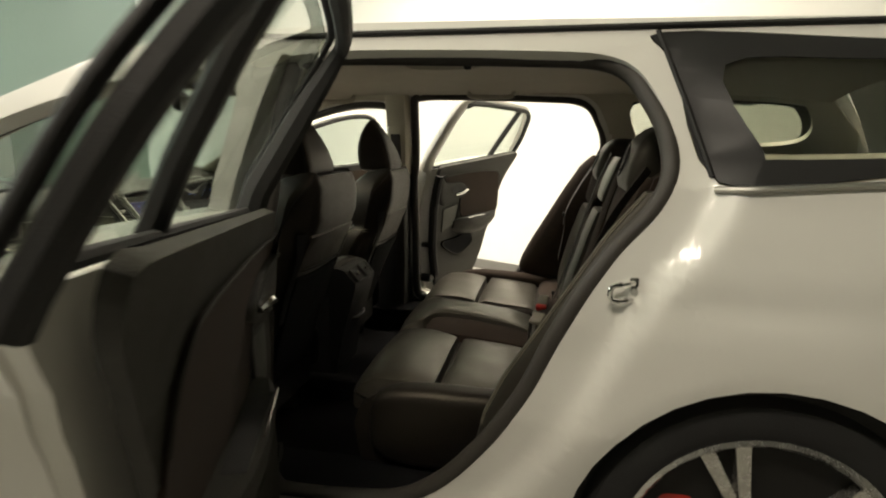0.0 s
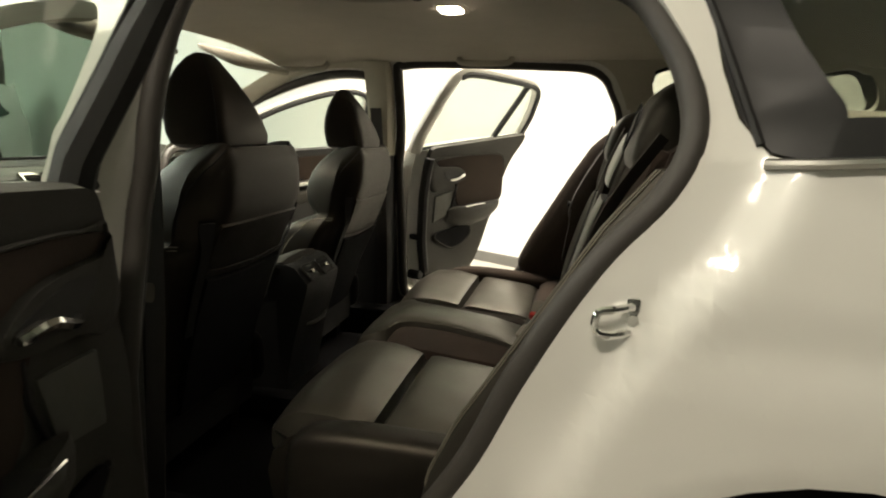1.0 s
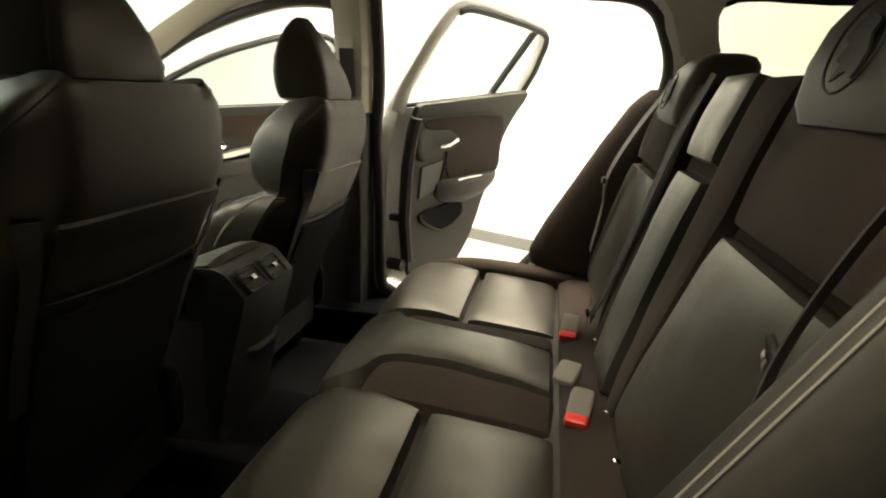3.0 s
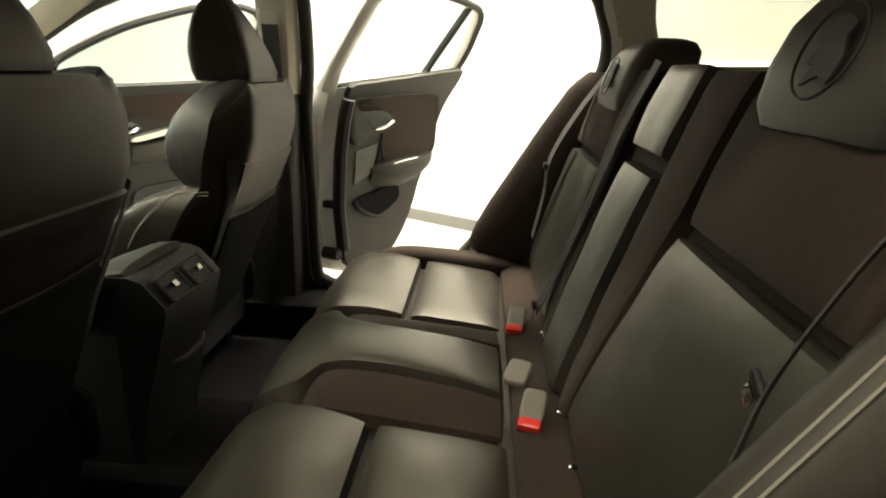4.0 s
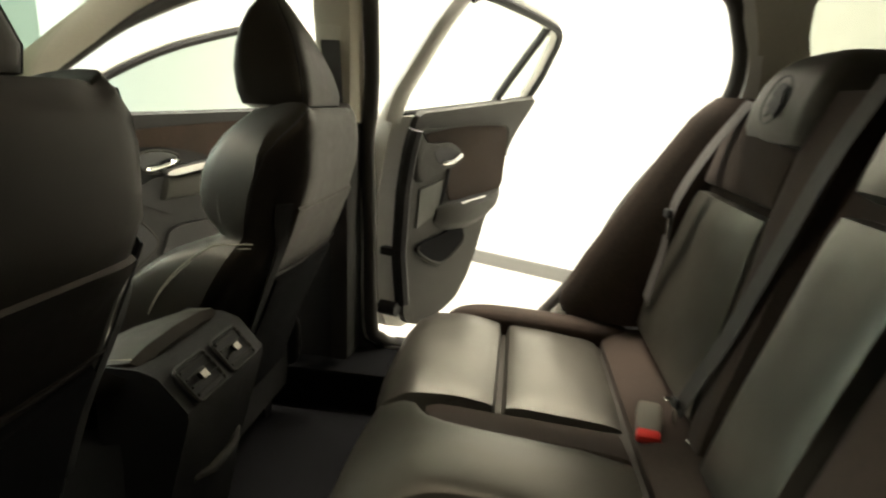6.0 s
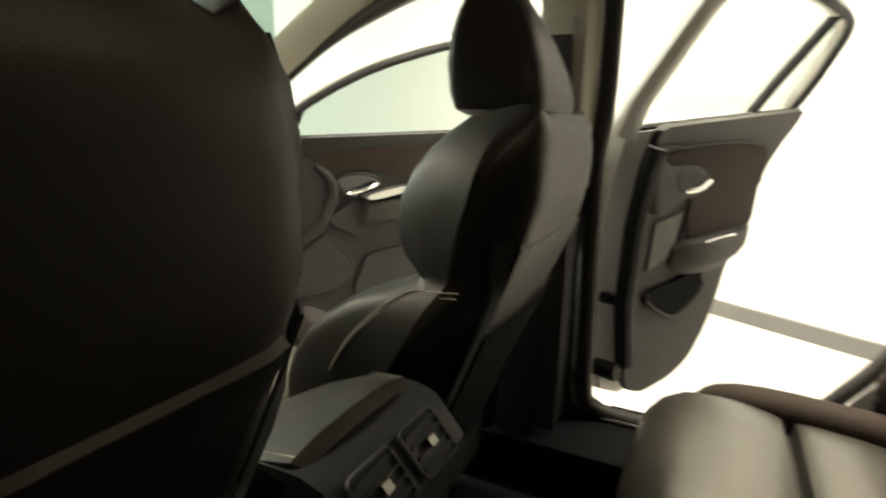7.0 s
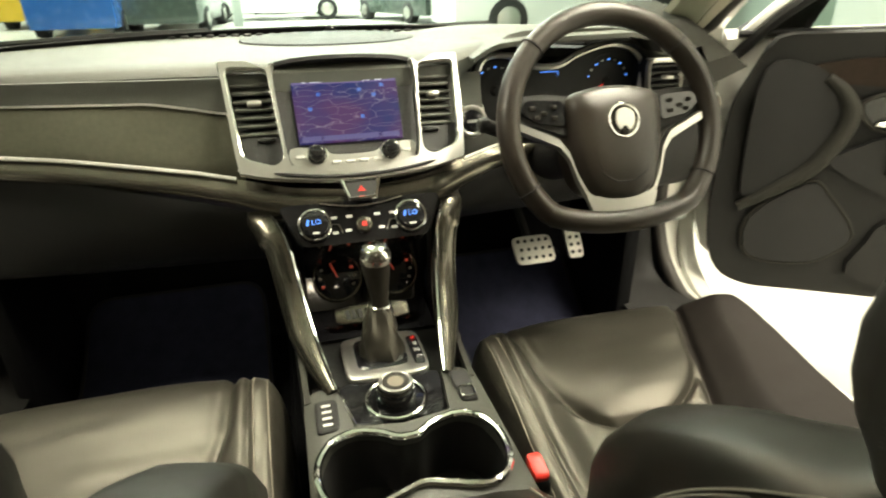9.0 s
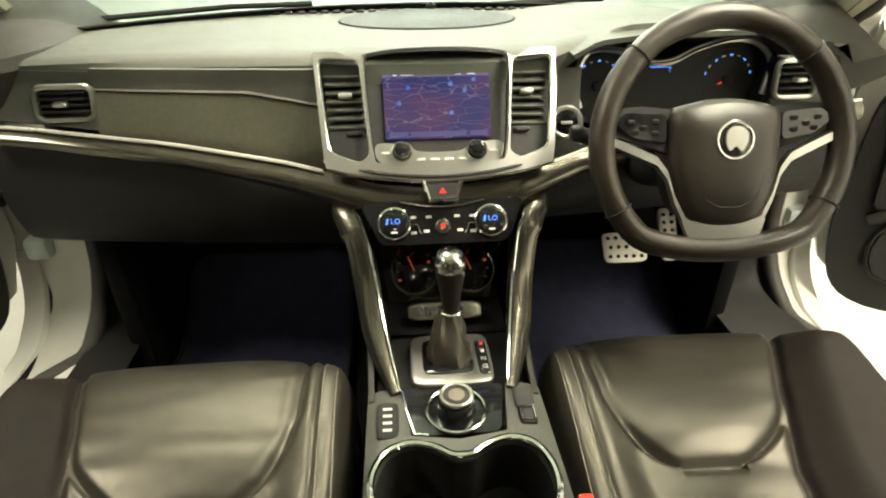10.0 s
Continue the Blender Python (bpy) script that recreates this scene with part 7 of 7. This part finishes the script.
# rotary dial behind the selector
tray = part("dial_tray", panel([(p.x, p.y) for p in rounded([(-1.268, -0.072, 0), (-1.268, 0.072, 0), (-1.180, 0.056, 0), (-1.180, -0.056, 0)], 0.014, 4)], [], lambda u, v: Vector((u, v, 0.551)), [], [], 0.012), GLOSS, con, "gloss black dial tray")
part("tray_rim", tube([Vector((a, b, 0.553)) for a, b in ((-1.262, -0.073), (-1.22, -0.067), (-1.182, -0.058), (-1.178, -0.04))], 0.0022, 6), CHROME, tray)
dl = part("mode_dial", cyl((-1.220, 0.0, 0.552), (0, 0, 1), 0.027, 0.022, 36, 0.024, 0.003), GLOSS, con, "rotary mode dial with a chrome top")
part("dial_top", cyl((-1.220, 0.0, 0.573), (0, 0, 1), 0.0235, 0.008, 36, 0.021, 0.003), PLASTIC_GREY, dl)
part("dial_ring", ring((-1.220, 0.0, 0.580), (0, 0, 1), 0.0205, 0.0028, 36, 8), SILVER, dl)
part("dial_mark", cyl((-1.220, 0.0, 0.5805), (0, 0, 1), 0.011, 0.001, 24), PALE_GREY, dl)
part("dial_skirt", ring((-1.220, 0.0, 0.553), (0, 0, 1), 0.040, 0.003, 40, 8), CHROME, dl)
# switches
spn = part("switch_pad", moved(rbox(0.062, 0.030, 0.008, 6, 4), pose(-1.205, -0.093, 0.5545)), PLASTIC, con, "dark switch pad with pale marks")
for k in range(4):
    part("switch_mark", moved(box(-0.002, -0.006, 0, 0.002, 0.006, 0.0008), pose(-1.222 + 0.012 * k, -0.093, 0.5585)), WHITE_MARK, spn)
brk = part("park_brake_switch", moved(rbox(0.030, 0.024, 0.012, 5, 4), pose(-1.200, 0.094, 0.553)), PLASTIC, con, "parking brake switch with a bright frame")
part("switch_well", moved(rbox(0.040, 0.026, 0.006, 6, 4), pose(-1.232, 0.094, 0.5555)), RUBBER, brk)
part("switch_frame", tube([(-1.212, 0.085, 0.5605), (-1.212, 0.103, 0.5605), (-1.190, 0.103, 0.5605), (-1.190, 0.085, 0.5605)], 0.0015, 5, closed=True), CHROME, brk)

# ---- pedals ----
PEDAL = mat("pale_pedal_metal", (0.62, 0.60, 0.54), 0.45, metal=0.25, vary=0.08, scale=40)
bp = thing("brake_pedal", (-1.80, 0.42, 0.21), "drilled metal brake pedal pad on a black arm", "pedal", "pedals")
pm = Matrix.Translation((-1.755, 0.435, 0.473)) @ Matrix.Rotation(radians(42), 4, "Y")
part("pedal_pad", moved(rbox(0.072, 0.100, 0.010, 7, 6), pm), PEDAL, bp, "drilled metal pad")
for i in range(3):
    for j in range(5):
        part("pad_stud", moved(cyl((-0.022 + 0.022 * i, -0.036 + 0.018 * j + 0.004 * (i % 2), 0.004), (0, 0, 1), 0.0048, 0.003, 6), pm), RUBBER, bp)
part("pedal_arm", tube([(-1.77, 0.435, 0.473), (-1.86, 0.425, 0.56), (-1.90, 0.425, 0.70)], 0.010, 8), PLASTIC, bp)
ap = thing("accelerator_pedal", (-1.82, 0.50, 0.21), "tall drilled metal accelerator pedal", "pedal", "pedals")
am = Matrix.Translation((-1.76, 0.535, 0.500)) @ Matrix.Rotation(radians(52), 4, "Y")
part("pedal_pad", moved(rbox(0.120, 0.042, 0.010, 7, 6), am), PEDAL, ap, "drilled metal pad")
for i in range(6):
    for j in range(2):
        part("pad_stud", moved(cyl((-0.045 + 0.018 * i, -0.009 + 0.018 * j, 0.004), (0, 0, 1), 0.0048, 0.003, 6), am), RUBBER, ap)
part("pedal_arm", tube([(-1.775, 0.535, 0.50), (-1.90, 0.535, 0.56), (-1.93, 0.535, 0.68)], 0.009, 8), PLASTIC, ap)
NAVY = mat("dark_navy_floor_mat", (0.034, 0.036, 0.062), 0.95, vary=0.3, scale=30, bump=0.7, bump_scale=900, spec=0.1)
for s in (-1, 1):
    m = thing("floor_mat", (-1.62, s * 0.42, 0.215), "dark navy floor mat with a raised border", "floor mat", "front floor mats")
    part("mat_carpet", panel([(p.x, p.y) for p in rounded([(-1.95, s * 0.20, 0), (-1.95, s * 0.60, 0), (-1.36, s * 0.62, 0), (-1.36, s * 0.20, 0)], 0.05, 4)], [], lambda u, v: Vector((u, v, 0.224 + 0.16 * max(0, (-1.72 - u) / 0.23) ** 1.5)), [-1.9, -1.85, -1.8, -1.75, -1.7, -1.6], [], 0.008), NAVY, m)
    part("mat_border", tube([Vector((p.x, p.y, 0.231 + 0.16 * max(0, (-1.72 - p.x) / 0.23) ** 1.5)) for p in rounded([(-1.945, s * 0.205, 0), (-1.945, s * 0.595, 0), (-1.80, s * 0.60, 0), (-1.365, s * 0.615, 0), (-1.365, s * 0.205, 0), (-1.80, s * 0.205, 0)], 0.05, 4)], 0.005, 6, closed=True), RUBBER, m)
    part("footwell_side", box(-1.95, s * 0.62 if s > 0 else -0.66, 0.22, -1.66, 0.66 if s > 0 else -0.62, 0.60, 0.012), CARPET, wagon, "dark footwell side trim")

# ---- fittings under the roof ----
part("roof_lamp", moved(rbox(0.085, 0.15, 0.018, 4, 6), pose(-0.262, -0.05, 1.424)), PILLAR, wagon, "lit interior lamp in the headliner")
lampo = [o for o in wagon.children if o.name.startswith("roof_lamp")][0]
part("lamp_lens", moved(rbox(0.062, 0.085, 0.014, 4, 6), pose(-0.262, -0.06, 1.4165)), GLOW, lampo, "glowing white lens")
for s in (-1, 1):
    for x in (-0.27, -1.0):
        z = 1.372 if x > -0.9 else 1.352
        gh = part("grab_handle", tube(curve([(x - 0.10, s * 0.575, z), (x - 0.085, s * 0.553, z - 0.022), (x, s * 0.548, z - 0.026), (x + 0.085, s * 0.553, z - 0.022), (x + 0.10, s * 0.575, z)], 5), 0.011, 8), HEADLINER, wagon, "grey fold-down grab handle")
        if x > -0.9:
            part("coat_hook", moved(rbox(0.02, 0.02, 0.02, 3, 3), pose(x + 0.06, s * 0.56, z - 0.028)), PLASTIC, gh)
    part("sun_visor", moved(rbox(0.17, 0.40, 0.018, 6, 8), pose(-1.10, s * 0.32, 1.335, 0, 24, 0)), HEADLINER, wagon, "pale grey folded sun visor")
    # belt upper anchor and webbing on the centre pillar
    an = part("belt_anchor", moved(rbox(0.075, 0.03, 0.06, 4, 5), pose(-0.725, s * 0.652, 1.20, s * 12, 0, 0)), PILLAR, wagon, "beige belt anchor cover")
    part("belt_webbing", patch(lambda u, v, s=s: Vector((-0.748 + 0.046 * v + 0.01 * math.sin(3 * u), s * (0.640 + 0.075 * u), 1.185 - 0.85 * u)), 16, 2, 0.002), BELT, an, "black front belt webbing")
    part("belt_tongue", moved(rbox(0.03, 0.012, 0.055, 4, 4), pose(-0.728, s * 0.672, 0.77)), PALE_GREY, an, "grey belt tongue")
    part("pillar_foot", loft([[Vector((x, s * y, z)) for y, z in ((0.628 - d, 0.925), (0.634 - d, 0.944), (0.668, 0.962 + h * 0.4), (0.704, 0.972 + h), (0.76, 0.985 + h), (0.80, 0.90), (0.70, 0.86))] for x, d, h in ((-1.97, 0.0, 0.03), (-1.88, 0.0, 0.03), (-1.80, 0.0, 0.015), (-1.70, -0.01, -0.02), (-1.62, -0.03, -0.05), (-1.598, -0.05, -0.06))]), PLASTIC_GREY, wagon, "dark foot of the front pillar trim")
    # centre pillar cover: pale above the belt line, black below
    for nm, mt, lb, zs in (("centre_pillar_cover", PILLAR, "beige centre pillar cover", (0.995, 1.05, 1.12, 1.20, 1.28, 1.36)), ("lower_pillar_cover", PLASTIC, "black lower pillar cover", (0.30, 0.40, 0.55, 0.70, 0.85, 0.992))):
        part(nm, loft([[Vector((x, s * y, z)) for x, y in ((xr, yo), (xr - 0.004, yi + 0.02), (xr - 0.016, yi + 0.004), (xr - 0.04, yi), (xf + 0.03, yi), (xf + 0.008, yi + 0.008), (xf, yi + 0.03), (xf, yo))]
                       for z, xr, xf, yi, yo in [(z, lerp_table(z, [0.3, 0.7, 1.0, 1.36], [-0.700, -0.694, -0.672, -0.655]), lerp_table(z, [0.3, 0.6, 0.8, 1.0, 1.36], [-0.93, -0.88, -0.82, -0.775, -0.77]), lerp_table(z, [0.3, 0.7, 1.0, 1.15, 1.28, 1.36], [0.74, 0.72, 0.675, 0.652, 0.618, 0.588]), pillar_edge(z)) for z in zs]]), mt, wagon, lb)
    # front pillar cover
    A = [(-1.80, 0.800, 0.955), (-1.63, 0.765, 1.058), (-1.45, 0.722, 1.150), (-1.28, 0.680, 1.232), (-1.12, 0.640, 1.300), (-0.98, 0.610, 1.345)]
    part("front_pillar_cover", loft([[Vector((x + dx, s * (y - dy), z + dz)) for dx, dy, dz in ((-0.075, 0.015, 0.0), (-0.05, 0.055, 0.018), (0.0, 0.06, 0.030), (0.03, 0.02, 0.012), (0.02, -0.02, 0.0), (-0.05, -0.02, -0.005))] for x, y, z in A]), PILLAR, wagon, "beige front pillar cover")
mir = part("rear_view_mirror", moved(rbox(0.035, 0.24, 0.062, 4, 8), pose(-1.335, 0.03, 1.285, 0, 0, -14)), PLASTIC, wagon, "black rear view mirror")
part("mirror_stem", tube([(-1.345, 0.01, 1.29), (-1.40, 0.0, 1.335)], 0.012, 8), PLASTIC, mir)
part("mirror_glass", moved(box(0.0165, -0.105, -0.024, 0.0185, 0.105, 0.024), pose(-1.335, 0.03, 1.285, 0, 0, -14)), CHROME, mir)
for s, y in ((-1, -0.42), (1, 0.22)):
    part("wiper", tube([(-1.99 + 0.12 * abs(y), y - 0.24, 0.955), (-2.03, y, 0.962), (-2.01, y + 0.18, 0.968)], 0.006, 6), RUBBER, wagon, "black wiper blade")
# lower frame details seen in the open front doors
for s in (-1, 1):
    part("door_hinge", moved(rbox(0.07, 0.05, 0.05, 5, 4), pose(-1.80, s * 0.845, 0.52)), STEEL, wagon, "painted door hinge")
    part("door_hinge", moved(rbox(0.07, 0.05, 0.05, 5, 4), pose(-1.80, s * 0.85, 0.80)), STEEL, wagon, "painted door hinge")
    part("check_strap", box(-1.80, s * 0.83 - 0.01, 0.655, -1.70, s * 0.83 + 0.01, 0.675, 0.003), RUBBER, wagon, "black door check strap")

# ---- the hall beyond the windscreen ----


def parked_car(name, label, x, y, heading, length, height, width, paint, kind, group="parked cars"):
    """A parked car, nose along its own -x; kind: suv, ute or hatch."""
    m = Matrix.Translation((x, y, 0)) @ Matrix.Rotation(radians(heading), 4, "Z")
    c = thing(name, (x, y, 0), label, "car", group)
    L, H, W = length, height, width / 2
    b = 0.60 * H if kind != "ute" else 0.62 * H
    if kind == "suv":
        prof = [(-0.5, 0.42), (-0.49, 0.52), (-0.30, 0.60), (-0.18, 0.965), (-0.10, 1.0), (0.42, 0.985), (0.47, 0.90), (0.495, 0.6), (0.5, 0.3)]
    elif kind == "ute":
        prof = [(-0.5, 0.42), (-0.485, 0.50), (-0.29, 0.60), (-0.17, 0.96), (-0.10, 1.0), (0.08, 0.985), (0.15, 0.90), (0.17, 0.64), (0.495, 0.63), (0.5, 0.35)]
    else:
        prof = [(-0.5, 0.40), (-0.49, 0.50), (-0.28, 0.62), (-0.12, 0.96), (0.0, 1.0), (0.22, 0.97), (0.40, 0.72), (0.49, 0.66), (0.5, 0.35)]
    top = curve([(px * L, pz * H, 0) for px, pz in prof], 4)

    def half(z):
        k = max(0, (z - b) / (H - b))
        return W * (1 - 0.16 * k ** 1.2) * (0.97 if z < 0.35 else 1)
    xs = [p.x for p in top]
    zs = [p.y for p in top]
    loops = []
    for p in top:
        z0 = 0.20 * H / 1.7 + 0.05
        lp = []
        for t in (0, 0.25, 0.5, 0.7, 0.85, 0.95, 1.0):
            z = z0 + (p.y - z0) * t
            lp.append((z, half(z) * (1 - 0.06 * (abs(p.x) / (L / 2)) ** 6)))
        loops.append([m @ Vector((p.x, w, z)) for z, w in lp] + [m @ Vector((p.x, -w, z)) for z, w in reversed(lp)])
    body = part("body", loft(loops), paint, c, "parked car body")

    def sidewin(x0, x1, z0, z1, lean0=0.0, lean1=0.0):
        for s in (-1, 1):
            o = [(x0 * L, z0 * H), (x1 * L, z0 * H), ((x1 - lean1) * L, z1 * H), ((x0 + lean0) * L, z1 * H)]
            part("side_window", slab(o, lambda u, v, w, s=s: m @ Vector((u, s * (half(v) + w), v)), -0.03, 0.006), CAR_GLASS, c, "dark side glass")
    if kind == "suv":
        sidewin(-0.245, -0.06, 0.63, 0.92, 0.10, 0.0)
        sidewin(-0.045, 0.13, 0.63, 0.92, 0.0, 0.01)
        sidewin(0.20, 0.42, 0.64, 0.92, 0.01, 0.04)
    elif kind == "ute":
        sidewin(-0.23, -0.06, 0.64, 0.91, 0.09, 0.0)
        sidewin(-0.05, 0.10, 0.64, 0.91, 0.0, 0.02)
    else:
        sidewin(-0.22, -0.02, 0.66, 0.91, 0.10, 0.0)
        sidewin(-0.01, 0.26, 0.66, 0.91, 0.0, 0.10)
    for px in (-0.315, 0.29):
        for s in (-1, 1):
            r = 0.20 * H if kind == "suv" else 0.205 * H
            w = part("wheel", moved(cyl((0, 0, 0), (0, s, 0), r, 0.24, 28, bevel=0.03), m @ Matrix.Translation((px * L, s * (W - 0.22), r))), TYRE, c, "black tyre")
            part("rim", moved(cyl((0, 0, 0), (0, s, 0), r * 0.62, 0.245, 20, bevel=0.02), m @ Matrix.Translation((px * L, s * (W - 0.22), r))), SILVER, w)
    for s in (-1, 1):
        part("tail_lamp", moved(rbox(0.06, 0.16, 0.26, 4, 4), m @ Matrix.Translation((0.485 * L, s * (W - 0.13), 0.55 * H))), LAMP_RED, c, "red tail lamp")
        part("head_lamp", moved(rbox(0.10, 0.28, 0.13, 3, 4), m @ Matrix.Translation((-0.475 * L, s * (W - 0.22), 0.48 * H))), CHROME, c, "clear head lamp")
    part("rear_glass", slab([(-0.72 * W, 0.64 * H), (0.72 * W, 0.64 * H), (0.62 * W, 0.90 * H), (-0.62 * W, 0.90 * H)], lambda u, v, o: m @ Vector((lerp_table(v, [0.6 * H, 0.9 * H], [0.492 * L if kind != "ute" else 0.172 * L, 0.468 * L if kind != "ute" else 0.15 * L]) + o, u, v)), -0.03, 0.012), CAR_GLASS, c, "dark rear glass")
    part("windscreen", slab([(-0.80 * W, 0.62 * H), (0.80 * W, 0.62 * H), (0.70 * W, 0.94 * H), (-0.70 * W, 0.94 * H)], lambda u, v, o: m @ Vector((lerp_table(v, [0.60 * H, 0.965 * H], [-0.30 * L, -0.18 * L]) - 0.012 - o, u, v)), -0.03, 0.006), CAR_GLASS, c, "dark windscreen")
    if kind == "suv" and "rack" in label:
        for s in (-1, 1):
            part("roof_rail", tube([m @ Vector((px * L, s * W * 0.72, H * 1.0 + h)) for px, h in ((-0.12, 0.03), (0.0, 0.09), (0.2, 0.10), (0.40, 0.07))], 0.025, 6), STEEL, c, "pale roof rail")
        for px in (-0.05, 0.08, 0.22, 0.36):
            part("rack_bar", tube([m @ Vector((px * L, -W * 0.74, H + 0.085)), m @ Vector((px * L, W * 0.74, H + 0.085))], 0.03, 6), STEEL, c, "pale rack bar")
    return c


parked_car("parked_suv", "white four-wheel drive with a roof rack parked in the hall", -12.2, 5.72, 90, 5.3, 1.93, 1.9, CAR_WHITE, "suv")
parked_car("parked_ute", "white car-based pickup parked across the hall", -20.5, -0.05, 90, 5.1, 1.50, 1.88, CAR_WHITE, "ute")
parked_car("parked_hatchback", "dark green hatchback parked facing away", -17.6, -2.45, -4, 4.3, 1.42, 1.75, CAR_DARK, "suv")
parked_car("parked_hatchback", "bright blue hatchback parked facing away", -16.6, -4.25, 4, 4.0, 1.34, 1.7, CAR_BLUE, "hatch")
parked_car("parked_hatchback", "yellow hatchback parked facing away", -20.0, -6.0, 2, 3.9, 1.4, 1.7, CAR_YELLOW, "hatch")
parked_car("parked_hatchback", "dark hatchback parked between two white cars", -18.4, 3.75, 20, 4.0, 1.32, 1.7, CAR_DARK, "hatch")
parked_car("parked_hatchback", "white hatchback parked behind the pickup", -25.0, -1.4, 60, 4.3, 1.5, 1.75, CAR_WHITE, "suv")
parked_car("parked_sedan", "white sedan parked far back in the hall", -26.0, 5.2, 80, 4.5, 1.42, 1.8, CAR_WHITE, "hatch")
parked_car("parked_suv", "white wagon parked far along the hall", -26.5, 14.0, 90, 4.7, 1.75, 1.85, CAR_WHITE, "suv")

# roof lamps of the hall
lamp0 = None
for i in range(9):
    for j in range(9):
        x, y = -12.5 - 3.4 * i, -6.5 + 3.6 * j + (1.2 if i % 2 else 0)
        if lamp0 is None:
            lamp0 = thing("hall_lamp", (x, y, 5.6), "round lit high-bay lamp under the hall ceiling", "lamp", "hall lamps")
            part("lamp_hood", cyl((x, y, 5.66), (0, 0, 1), 0.34, 0.16, 18, 0.12), STEEL, lamp0)
            part("lamp_lens", cyl((x, y, 5.645), (0, 0, 1), 0.33, 0.02, 18), GLOW_HALL, lamp0, "glowing lens")
            part("lamp_rod", cyl((x, y, 5.8), (0, 0, 1), 0.015, 0.4, 6), STEEL, lamp0)
        else:
            copy_thing(lamp0, pose(x, y, 5.6))
# trusses
for k in range(5):
    x = -11.5 - 6.2 * k
    tr = thing("roof_truss", (x, 10, 5.0), "pale steel lattice roof truss", "roof truss", "roof trusses")
    part("lower_chord", tube([(x, -8, 5.0), (x, 29, 5.0)], 0.06, 6), STEEL, tr)
    part("upper_chord", tube([(x, -8, 6.0), (x, 29, 6.0)], 0.06, 6), STEEL, tr)
    for j in range(24):
        y = -8 + 1.5 * j
        part("brace", tube([(x, y, 5.0 if j % 2 else 6.0), (x, y + 1.5, 6.0 if j % 2 else 5.0)], 0.04, 5), STEEL, tr)
for x, y in ((-17.5, -1.05), (-17.5, 10.5), (-29.5, -1.05), (-29.5, 10.5), (-15.0, 7.1)):
    solo("steel_column", merge(box(x - 0.12, y - 0.12, 0, x + 0.12, y - 0.10, 6.1), box(x - 0.12, y + 0.10, 0, x + 0.12, y + 0.12, 6.1), box(x - 0.015, y - 0.10, 0, x + 0.015, y + 0.10, 6.1)), STEEL, "pale painted steel column of the hall", "column", group="hall columns", kind="structure", smooth=False)
# up-lights on the far wall: glowing domes stand in for their cones of light
for y in (-7.4, -5.83, -3.67, -1.08, 5.92, 7.66, 12.4, 16.0):
    wl = thing("wall_lamp", (-41.9, y, 2.0), "glowing dome for a wall lamp's cone of light on the far wall", "lamp", "wall lamps")
    part("lamp_dome", moved(rbox(0.4, 1.25, 1.5, 2.3, 10, lambda p: Vector((p.x, p.y * (1 - 0.62 * (p.z + 0.75) / 1.5), p.z))), pose(-41.82, y, 2.05)), GLOW_DOME, wl, "glowing dome")
